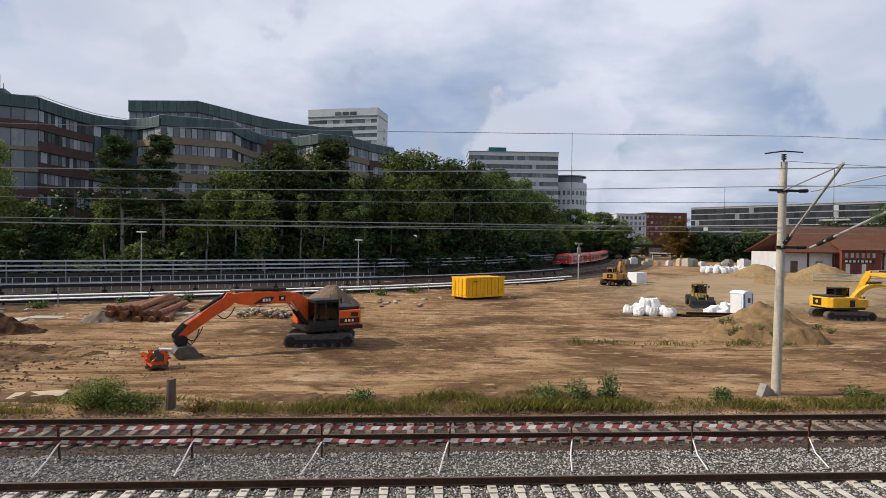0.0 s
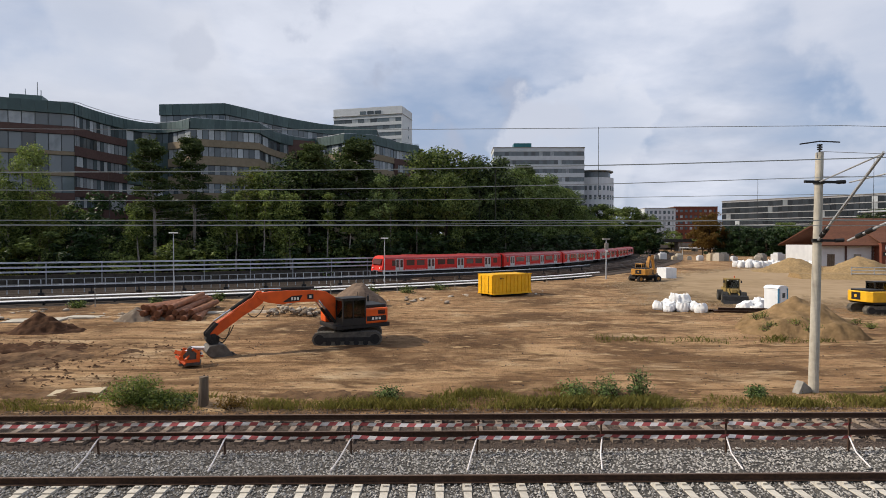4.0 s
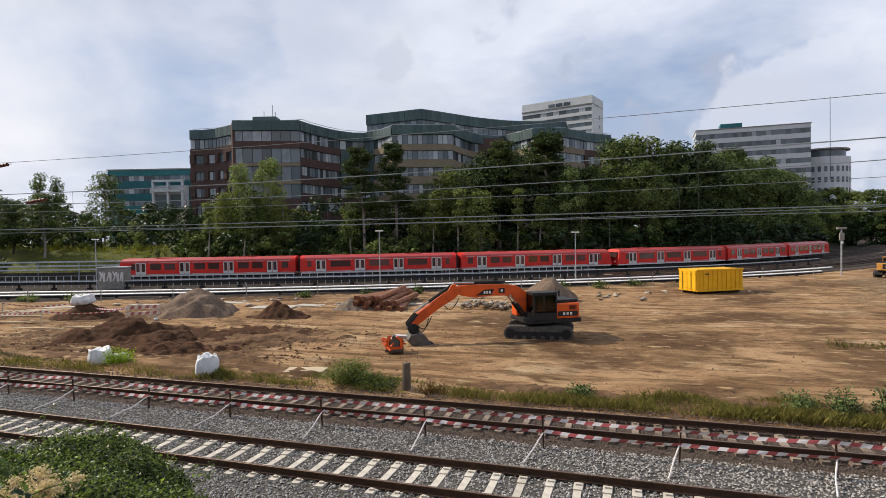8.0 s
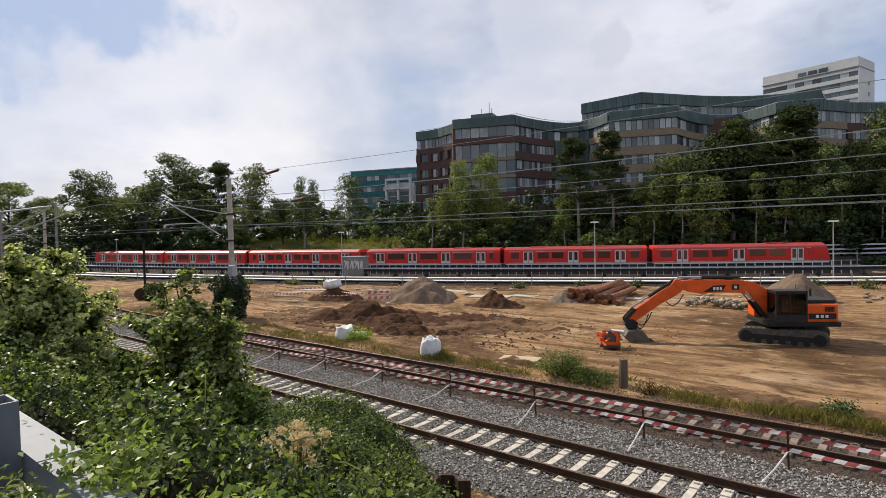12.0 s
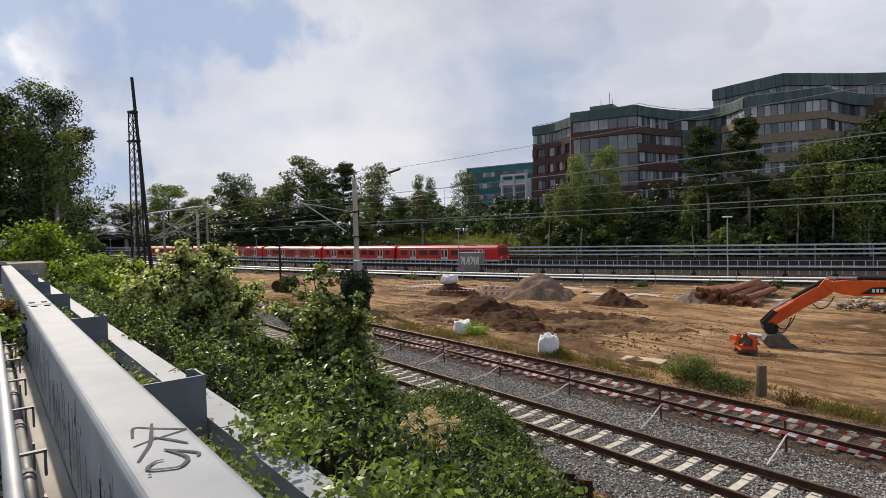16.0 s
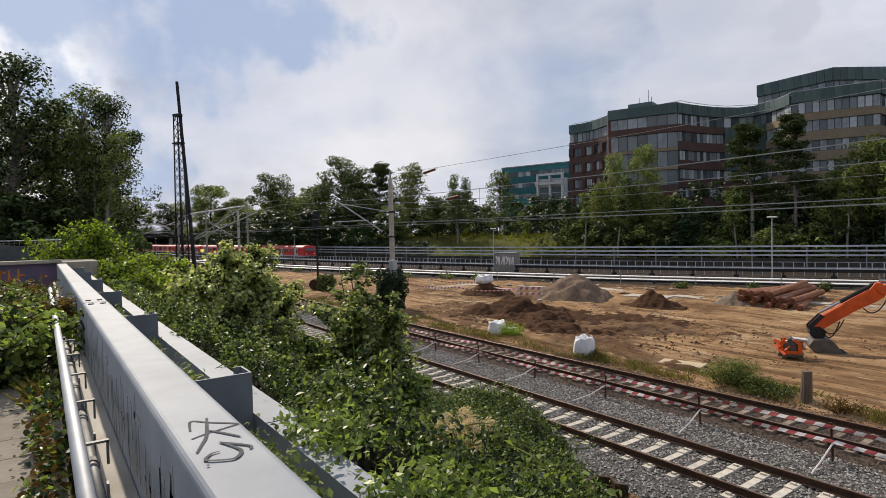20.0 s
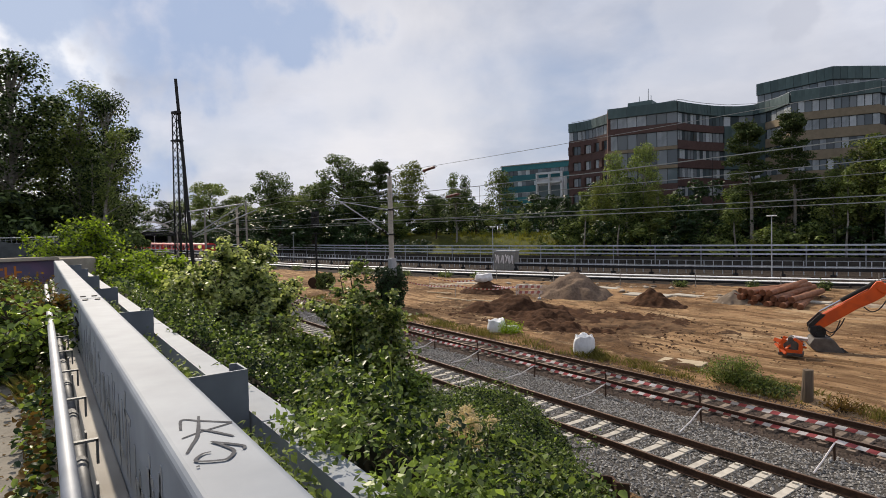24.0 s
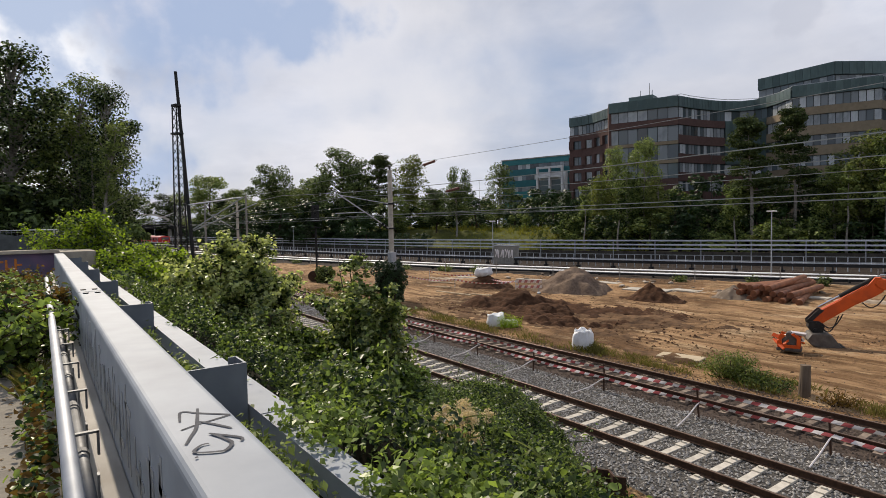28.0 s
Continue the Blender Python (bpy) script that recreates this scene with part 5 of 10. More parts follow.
    # trees beyond the line to the left, seen down the track
    for kind, lat, dep, h, sx in [
        ("birch", -8.3, 143.4, 20.3, 1.1), ("pine", -16.0, 143.4, 20.3, 1.2), ("oak", -25.0, 143.4, 21.6, 1.15), ("oak2", -33.3, 148.5, 15.2, 1.1), ("oak", -43.5, 145.9, 18.4, 1.1), ("bush2", -19.2, 134.4, 8.2, 1.6), ("bush2", -30.7, 135.7, 8.2, 1.6), ("bush", -5.1, 138.2, 6.9, 1.5), ("bush2", -38.4, 134.4, 8.2, 1.7), ("bush2", -11.5, 133.1, 5.6, 1.6), ("bush2", -48.6, 138.2, 8.2, 1.5),
        ("oak2", -89.7, 218.5, 25.5, 1.3), ("oak", -112.7, 235.7, 19.9, 1.6), ("oak2", -69.0, 195.5, 15.3, 1.4), ("oak", -128.8, 230.0, 21.0, 1.6), ("oak", -51.7, 172.5, 13.0, 1.3), ("oak2", -59.8, 178.2, 14.1, 1.3), ("oak", -143.8, 241.5, 19.9, 1.6), ("oak2", -161.0, 247.2, 22.2, 1.6),
    ]:
        p = bp(lat, dep, 0, 54.6)
        plant(PROTO[kind], p.x, p.y, h, REF[kind], LABEL[kind], sx, z=3.0 if dep < 160 else 0.0)
    # thick growth along the far side of the line, to the left
    rng = random.Random(4)
    for k in range(34):
        q = on_line(20 + k * 8.2 + rng.uniform(-2, 2), rng.uniform(24, 40) if k > 22 or k < 22 and k > 14 else rng.uniform(13, 24)).translation
        plant(PROTO["bush2" if k % 3 else "bush"], q.x, q.y, rng.uniform(5, 8.5), 4, "dense dark shrub beyond the train line", rng.uniform(1.1, 1.5))
    # a dense dark belt of trees behind the railing, down the line
    for k in range(6, 20):
        s = 150 + k * 9.6 + rng.uniform(-2, 2)
        q = on_line(s, rng.uniform(17, 27)).translation
        plant(PROTO[("oak2", "oak2", "oak", "tall2")[k % 4]], q.x, q.y, rng.uniform(10.5, 14.5) if k < 17 else rng.uniform(8, 10), 18, "dense dark tree in the belt along the line", rng.uniform(1.1, 1.4))
    for k in range(12, 34):
        q = on_line(140 + k * 5.8, rng.uniform(10.5, 13)).translation
        plant(PROTO["bush2"], q.x, q.y, rng.uniform(5, 8) if k < 31 else 3.5, 4, "dense dark shrub beyond the train line", rng.uniform(1.0, 1.4))
    # hedge on top of the bank
    for k in range(11):
        q = on_line(326 + k * 5.0, rng.uniform(27, 33)).translation
        plant(PROTO["bush2" if k % 2 else "bush"], q.x, q.y, rng.uniform(4.5, 6.5), 4, "dense shrub in the hedge on top of the bank", rng.uniform(1.1, 1.4))
    # trees where the line leaves the wood
    for x, y, h in ((72, 226, 18.5), (77, 224, 18.5), (82, 222, 16), (66, 228, 19), (86, 222, 13), (80, 218, 12)):
        plant(PROTO["oak2" if h > 10 else "bush2"], x, y, h, 18 if h > 10 else 4, "dense dark tree where the line leaves the wood", 1.35)
    for x, y, h in ((66, 222, 9), (71, 219, 10), (76, 217, 9), (81, 215, 8.5), (85, 218, 8), (61, 224, 10), (68, 216, 7)):
        plant(PROTO["bush2"], x, y, h, 4, "dense dark shrub where the line leaves the wood", 1.0)
    # hedge before the long slab building
    for k in range(14):
        plant(PROTO["bush2"], 105 + k * 2.4, 200 - k * 1.45, rng.uniform(7.5, 10.5), 4, "dense dark shrub in the hedge behind the yard", rng.uniform(0.8, 1.0))
    # trees at the far end of the yard
    for kind, x, y, h, sx in [("rust", 98, 201, 15.5, 1.1), ("rust", 97, 203.5, 13.5, 1.0), ("rust", 99.5, 203, 14.5, 1.0), ("oak", 108, 210, 9, 1.7), ("bush2", 113, 203, 9, 1.6), ("bush", 119, 201, 9.5, 1.6), ("bush2", 124, 198, 9, 1.7), ("bush", 130, 196, 10, 1.6), ("bush2", 135, 193, 9.5, 1.7), ("bush", 140, 190, 10, 1.7), ("oak2", 146, 184, 12, 1.8), ("oak2", 130, 206, 11, 1.9), ("bush2", 105, 205, 7, 1.5), ("oak", 138, 250, 12, 1.6), ("oak2", 150, 240, 13, 1.6), ("oak", 160, 232, 13, 1.7), ("oak2", 128, 262, 11, 1.5), ("oak", 172, 224, 13, 1.7), ("oak2", 182, 216, 13, 1.6), ("oak", 150, 165, 19, 1.5), ("oak2", 165, 160, 17, 1.5), ("oak", 136, 172, 15, 1.4), ("oak2", 118, 280, 10, 1.5), ("oak", 190, 190, 18, 1.5)]:
        plant(PROTO[kind], x, y, h, REF[kind], LABEL[kind].replace(" on the wooded bank", " behind the yard"), sx, z=0.0)


wood()


def leaning_stem(x, y, z, top, label, seed, leaf=0.17, r=0.16, bare=3):
    """A slender tree whose pale stem shows below a thin crown."""
    rng = np.random.default_rng(seed)
    t = thing("tree", label, "tree", pose(x, y, z))
    bm, P, p = bmesh.new(), [], Vector((0, 0, 0))
    d = Vector(top).normalized()
    L = Vector(top).length
    for i in range(8):
        q = p + d * (L / 8) + Vector(rng.normal(0, 0.05, 3))
        cyl(bm, p, q, r * (1 - i / 9.5), r * (1 - (i + 1) / 9.5), 8, False)
        for k in range(0 if i < bare else 5):
            a = rng.uniform(0, 6.28)
            e = q + Vector((math.cos(a), math.sin(a), 0.6)) * rng.uniform(0.5, 1.5) * (1.3 - i / 9)
            cyl(bm, q, e, 0.035, 0.012, 5, False)
            P += [tuple(q.lerp(e, rng.uniform(0.35, 1.1)) + Vector(rng.normal(0, 0.22, 3))) for _ in range(75)]
        p = q
    part("trunk", bm, M_BIRCH, t)
    o = new("crown", quads_mesh("crown", leaf_quads(rng, np.array(P), leaf, 0.3, 0.6), M_LEAF_MID))
    o.parent = t


for k, (lat, dep, h) in enumerate(((-35.5, 86, 10), (-30, 85.5, 9), (-13.6, 86, 9), (-1.6, 86.5, 11), (2.2, 86, 12), (6.2, 86.5, 10), (11.6, 88, 12), (15.0, 89, 11), (22.2, 90.5, 12), (27.0, 92, 12), (36.0, 95, 13), (47.5, 100, 14))):
    p = bp(lat, dep)
    leaning_stem(p.x, p.y, float(ground_z(np.array(float(p.x)), np.array(float(p.y)))) - 0.1, (0.5 * math.sin(k * 2.1), 0.3 * math.cos(k), h), "slender pale-stemmed tree at the edge of the wood", 60 + k, 0.3, 0.17, 4)
for k in PROTO:
    for o in (*PROTO[k].children_recursive, PROTO[k]):
        bpy.data.objects.remove(o)

# ---- the building site ----
M_ORANGE = material("excavator_orange", (0.74, 0.105, 0.012), (0.50, 0.072, 0.014), scale=2.5, rough=0.5, big=1.1, c3=(0.63, 0.09, 0.013))
M_YELLOW = material("machine_yellow", (0.78, 0.42, 0.02), (0.58, 0.31, 0.02), scale=2.5, rough=0.45, big=1.0)
M_KHAKI = material("dusty_khaki_paint", (0.36, 0.25, 0.07), (0.16, 0.11, 0.05), scale=2.5, rough=0.7, big=1.0)
M_DUSTYELLOW = material("dusty_orange_paint", (0.52, 0.24, 0.035), (0.26, 0.13, 0.04), scale=2.5, rough=0.6, big=1.0)
M_CONTYEL = material("container_yellow", (0.85, 0.45, 0.012), (0.70, 0.36, 0.012), scale=1.5, rough=0.5, big=1.0)
M_CABGLASS = clear_glass("cab_glass")
M_MUDTRACK = material("muddy_track", (0.13, 0.115, 0.095), (0.05, 0.046, 0.042), scale=5, rough=0.8, bump=0.3)
M_CHROME = material("piston_rod", (0.6, 0.6, 0.62), (0.5, 0.5, 0.52), scale=5, rough=0.2, metal=0.9)
M_STEELWORN = material("worn_bucket_steel", (0.14, 0.13, 0.12), (0.07, 0.06, 0.055), scale=5, rough=0.6, metal=0.5)
M_PIPE = material("rust_brown_pipe", (0.33, 0.145, 0.075), (0.14, 0.06, 0.035), scale=2.0, rough=0.7, rand=0.5, bump=0.1)
M_BAG = material("white_woven_bag", (0.80, 0.80, 0.80), (0.64, 0.65, 0.66), scale=4, rough=0.85, bump=0.4)
M_GRAVELHEAP = material("grey_gravel", (0.215, 0.155, 0.115), (0.11, 0.078, 0.056), scale=6, rough=0.98, bump=0.9, spec=0.1)
M_SANDHEAP = material("yellow_sand", (0.34, 0.235, 0.12), (0.21, 0.145, 0.075), scale=3, rough=0.95, bump=0.8)
M_OLDSAND = material("old_brown_sand", (0.27, 0.175, 0.09), (0.13, 0.085, 0.042), scale=2.5, rough=0.98, bump=0.9, spec=0.1)
M_TOPSOIL = material("dark_topsoil", (0.095, 0.048, 0.026), (0.034, 0.017, 0.010), scale=3, rough=0.98, bump=1.0, spec=0.1)
M_DUGSAND = material("churned_sand", (0.20, 0.12, 0.066), (0.055, 0.033, 0.02), scale=2.6, rough=0.98, bump=1.0, spec=0.1)
M_DUST = material("pale_dust", (0.50, 0.42, 0.33), (0.24, 0.18, 0.12), scale=1.5, rough=0.98, bump=0.8, spec=0.1)
M_RUBBLE = material("rubble", (0.44, 0.375, 0.30), (0.16, 0.125, 0.095), scale=3, rough=0.95, rand=0.9)
M_WOODOLD = material("grey_old_wood", (0.20, 0.155, 0.115), (0.09, 0.07, 0.052), scale=5, rough=0.9, bump=0.4, stretch=(1, 1, 0.25))
M_WC = material("toilet_white", (0.72, 0.74, 0.76), (0.62, 0.64, 0.67), scale=3, rough=0.4)
M_WCBLUE = material("toilet_blue", (0.05, 0.24, 0.42), (0.04, 0.19, 0.34), scale=3, rough=0.4)
M_TAPE_R = material("tape_red", (0.46, 0.10, 0.10), (0.36, 0.08, 0.08), scale=4, rough=0.45)
M_TAPE_W = material("tape_white", (0.80, 0.74, 0.72), (0.66, 0.61, 0.59), scale=4, rough=0.45)
M_BOARD_R = material("faded_red_board", (0.40, 0.14, 0.12), (0.30, 0.11, 0.10), scale=4, rough=0.6)
M_BOARD_W = material("dusty_white_board", (0.66, 0.56, 0.50), (0.52, 0.44, 0.39), scale=4, rough=0.6)
M_TARPBLACK = material("black_panel", (0.012, 0.012, 0.013), (0.022, 0.021, 0.02), scale=5, rough=0.5)
M_LETTER = material("pale_marking", (0.72, 0.70, 0.64), (0.6, 0.58, 0.52), scale=5, rough=0.5)
M_BOARD = material("pale_board", (0.52, 0.43, 0.30), (0.38, 0.31, 0.215), scale=4, rough=0.9, stretch=(0.3, 2, 2))


def heap(name, label, x, y, rx, ry, h, mat, rot=0.0, seed=0, category="heap", rough=0.18, sharp=1.1, z=-0.12):
    """A poured heap with an uneven skirt."""
    n = 64
    V, F = [], []
    for j in range(n + 1):
        for i in range(n + 1):
            u, v = -1.15 + 2.3 * i / n, -1.15 + 2.3 * j / n
            r = math.hypot(u, v) * (1 + 0.22 * noise.noise((u * 1.6, v * 1.6, seed)))
            zz = h * max(0.0, 1 - r) ** sharp * 1.12
            zz = min(zz, h * (1.0 + 0.1 * noise.noise((u * 3, v * 3, seed + 5))))
            zz += rough * h * 0.5 * noise.noise((u * rx * 0.9, v * ry * 0.9, seed + 2)) * min(1, zz / (0.25 * h) if h else 0)
            zz += (0.05 + 0.13 * rough) * noise.noise((u * rx * 2.6, v * ry * 2.6, seed + 3)) * (zz > 0.02) + 0.10 * rough * noise.noise((u * rx * 6, v * ry * 6, seed + 9)) * (zz > 0.02)
            V.append((u * rx, v * ry, zz if r < 1 else -0.25))
    for j in range(n):
        for i in range(n):
            F.append((j * (n + 1) + i, j * (n + 1) + i + 1, (j + 1) * (n + 1) + i + 1, (j + 1) * (n + 1) + i))
    ob = new(name, raw_mesh(name, V, F, [mat], None, True))
    ob.matrix_basis = pose(x, y, z, 0, 0, rot)
    return tagged(ob, label, category)


heap("gravel_mound", "grey-brown gravel heap behind the orange excavator", -6.6, 48.6, 2.5, 2.4, 2.0, M_GRAVELHEAP, seed=1, sharp=0.75)
heap("gravel_mound", "tall grey gravel heap beside the soil mounds", -31.6, 35.2, 3.6, 3.0, 1.9, M_GRAVELHEAP, seed=2, sharp=0.85, rough=0.45)
heap("soil_mound", "low mound of dark dug soil", -28.8, 26.4, 4.4, 2.6, 1.1, M_TOPSOIL, 25, 3, rough=0.9)
heap("soil_mound", "ragged mound of dark dug soil", -24.6, 25.4, 3.6, 2.2, 0.65, M_TOPSOIL, 40, 4, rough=1.1)
heap("soil_mound", "red-brown soil heap with a bag on it", -38.6, 32.0, 2.9, 2.2, 1.25, M_TOPSOIL, 10, 5, rough=0.4)
heap("soil_mound", "small dark soil heap near the pipes", -23.9, 35.0, 2.4, 1.8, 1.2, M_TOPSOIL, 0, 6, rough=0.6)
heap("soil_mound", "flat spread of dark dug soil", -22.0, 23.3, 3.6, 1.8, 0.45, M_TOPSOIL, 12, 8, rough=1.2)
heap("soil_mound", "wide spread of trodden dark soil", -25.0, 26.6, 11.0, 4.6, 0.34, M_TOPSOIL, 16, 18, rough=1.6, z=-0.16)
heap("dug_sand", "wide spread of churned brown sand beside the dug soil", -19.6, 27.2, 8.5, 4.4, 0.3, M_DUGSAND, 20, 28, rough=0.9, z=-0.15)
heap("dug_sand", "churned brown sand along the verge", -18.8, 22.6, 5.6, 1.7, 0.26, M_DUGSAND, 14, 29, rough=0.8, z=-0.13)
heap("dug_sand", "churned brown sand around the dug soil", -33.0, 25.6, 5.5, 3.0, 0.28, M_DUGSAND, 20, 30, rough=0.8, z=-0.14)
for x, y, rx in ((-13.5, 20.7, 6.5), (-25.0, 21.2, 6.0), (-3.5, 20.5, 5.0), (6.0, 20.6, 5.5)):
    heap("verge_soil", "dark trodden soil along the edge of the old track", x, y + bend(x) * 0.6, rx, 1.0, 0.2, M_DUGSAND, 2, int(x), "soil", rough=0.7, z=-0.12)
scatter_stones("sand_clods", 900, 21.4, 33.0, -36, -9, 0.03, M_DUGSAND, "brown clods of churned sand", 0.07)
scatter_stones("soil_clods", 420, 21.6, 30.5, -34, -14, 0.03, M_TOPSOIL, "dark clods of dug soil", 0.08)
scatter_stones("site_stones", 420, 21.0, 40.0, -40, 24, 0.03, M_STONE_J, "stones and lumps strewn over the sand", 0.05)
for x, y, rx, ry, rot in ((-23.0, 41.5, 6.5, 1.5, 12), (-36.0, 38.6, 5.5, 1.4, 16), (-14.5, 44.2, 4.5, 1.3, 14), (-46.0, 34.5, 5.0, 1.6, 20)):
    heap("pale_dust", "pale dust and broken concrete strewn along the site's edge", x, y, rx, ry, 0.16, M_DUST, rot, int(x), "rubble", rough=0.8, z=-0.1)
heap("rubble_mound", "pale heap of broken concrete and dust", -20.4, 39.6, 2.0, 1.4, 0.95, M_RUBBLE, 0, 7, rough=0.6)
heap("sand_mound", "brown sand heap overgrown with weeds beside the concrete mast", 22.5, 34.7, 3.8, 3.2, 2.05, M_OLDSAND, 0, 9, sharp=0.85, rough=0.45)
tagged(heap("yard_surface", "pale compacted surface of the yard", 52, 80, 56, 23, 0.16, M_YARD, 50, 21, "pavement", rough=0.2, sharp=0.12, z=-0.03), "pale compacted surface of the yard", "pavement", kind="structure")
heap("sand_mound", "large yellow sand heap before the warehouse", 62.0, 97.0, 7.5, 5.5, 2.6, M_SANDHEAP, 0, 10)
heap("sand_mound", "large yellow sand heap before the warehouse", 70.5, 93.0, 8.0, 5.5, 2.9, M_SANDHEAP, 15, 11)
heap("sand_mound", "low brown sand heap beside the warehouse yard", 78.5, 90.0, 8.0, 5.0, 2.0, M_SANDHEAP, 0, 12)


def lump_mesh(name, seed, mat, n=4, amp=0.36, flat=0.75):
    bm = bmesh.new()
    bmesh.ops.create_icosphere(bm, subdivisions=n, radius=0.5)
    for v in bm.verts:
        c = v.co
        k = 1 + amp * noise.noise(c * 3.2 + Vector((seed, 0, 0))) + amp * 0.5 * noise.noise(c * 8 + Vector((0, seed, 0)))
        m = max(abs(c.x), abs(c.y), abs(c.z)) * 2
        v.co = c * k * (1 / (0.45 + 0.55 * m) if m else 1)
        v.co.z = max(v.co.z, -0.5 * flat)
    return mesh_of(name, bm, mat, True)


def bag_mesh(seed):
    """A woven sack: square with rounded corners, bulging, creased, its top sunk in behind an uneven rim."""
    rng = random.Random(seed)
    n, rows = 40, [(-0.45, 0.40), (-0.40, 0.46), (-0.25, 0.51), (-0.05, 0.53), (0.15, 0.51), (0.32, 0.47), (0.44, 0.44), (0.50, 0.42), (0.47, 0.36), (0.36, 0.24), (0.33, 0.02)]
    V, F = [], []
    ph = [rng.uniform(0, 6.28) for _ in range(6)]
    for j, (z, r) in enumerate(rows):
        for i in range(n):
            a = 6.2832 * i / n
            sq = (abs(math.cos(a)) ** 3.2 + abs(math.sin(a)) ** 3.2) ** (-1 / 3.2)
            crease = 0.022 * math.sin(9 * a + ph[0] + 3 * z) + 0.018 * math.sin(14 * a + ph[1] - 5 * z) + 0.02 * noise.noise((3 * math.cos(a), 3 * math.sin(a), 7 * z + seed))
            k = r * sq * 0.9 + (crease + 0.02 * math.sin(22 * z + ph[2] + 1.5 * math.sin(2 * a))) * (1 if j < 9 else 0.3)
            V.append((k * math.cos(a) + 0.06 * z * math.sin(ph[3]), k * math.sin(a) + 0.06 * z * math.cos(ph[3]), z + (0.05 * math.sin(2 * a + ph[4]) + 0.035 * math.sin(5 * a + ph[5])) * (1 if 5 < j < 9 else 0)))
    for j in range(len(rows) - 1):
        for i in range(n):
            F.append((j * n + i, j * n + (i + 1) % n, (j + 1) * n + (i + 1) % n, (j + 1) * n + i))
    F.append(tuple(range(n - 1, -1, -1)))
    return raw_mesh("bag_body", V, F, [M_BAG], None, True)


BAGS = [bag_mesh(s) for s in range(4)]


def big_bag(x, y, z, s, h, label, group="", rot=None, loops=True):
    lean = 22 if "pile" in label or "beside the wheel" in label else 5
    b = thing("bulk_bag", label, "bag", pose(x, y, z, random.uniform(-lean, lean), random.uniform(-lean, lean), random.uniform(0, 360) if rot is None else rot), group)
    piece("sack", random.choice(BAGS), b, pose(0, 0, h * 0.42) @ Matrix.Diagonal((s, s, h, 1)))
    if loops:
        for a in (45, 135, 225, 315):
            bm = bmesh.new()
            c, sn = math.cos(radians(a)) * s * 0.36, math.sin(radians(a)) * s * 0.36
            for k in range(4):
                t0, t1 = k * 45, (k + 1) * 45
                p = [(c + 0.09 * math.cos(radians(t)), sn, h * 0.82 + 0.16 * math.sin(radians(t))) for t in (t0, t1)]
                cyl(bm, p[0], p[1], 0.018, n=5)
            part("lifting_loop", bm, M_BAG, b)
    return b


big_bag(-16.85, 19.5, -0.05, 0.88, 0.9, "full white bulk bag standing beside the track")
big_bag(-23.3, 20.0, -0.05, 1.0, 0.8, "slumped white bulk bag beside the track", loops=False)
big_bag(-22.5, 20.4, -0.05, 0.7, 0.5, "slumped white bulk bag beside the track", loops=False)
big_bag(-38.9, 32.0, 0.95, 1.5, 0.75, "white bulk bag lying on a soil heap", loops=False)
for i, (x, y, z, s, h) in enumerate([(17.6, 45.6, -0.05, 1.0, 0.8), (18.5, 45.0, -0.05, 1.15, 0.85), (19.3, 44.6, -0.05, 1.2, 0.95), (20.2, 44.2, -0.05, 1.2, 0.9), (20.6, 43.6, -0.05, 1.1, 0.85), (18.6, 45.9, -0.05, 1.2, 1.0), (19.4, 45.6, 0.0, 1.2, 1.0), (20.1, 45.2, 0.0, 1.1, 0.95), (19.0, 45.2, 0.7, 1.1, 0.8), (19.8, 44.9, 0.65, 1.0, 0.8), (18.1, 44.5, -0.05, 0.9, 0.6)]):
    big_bag(19.55 + (x - 19.3) * 0.9, y, z * 0.9, s * 0.88, h * 0.9, "white bulk bag in a pile on the sand", "pile of white bulk bags", loops=i % 3 == 0)
for x, y, s, h in [(25.0, 45.2, 1.2, 0.7), (25.9, 45.6, 1.2, 0.75), (26.8, 46.2, 1.1, 0.7), (25.6, 44.7, 1.0, 0.55), (27.4, 46.8, 1.0, 0.6), (26.4, 46.0, 0.9, 1.0)]:
    big_bag(x, y, -0.05, s, h, "white bulk bag beside the wheel loader", "white bulk bags near the loader", loops=False)
for i in range(30):
    x, y = 62.5 + (i % 10) * 1.25 + random.uniform(-0.3, 0.3), 112 + (i // 10) * 2.2 - (i % 10) * 0.3 + random.uniform(-0.3, 0.3)
    big_bag(x, y, -0.05, 1.25, random.uniform(1.2, 1.8), "white bulk bag in rows at the end of the yard", "rows of white bulk bags", loops=False)

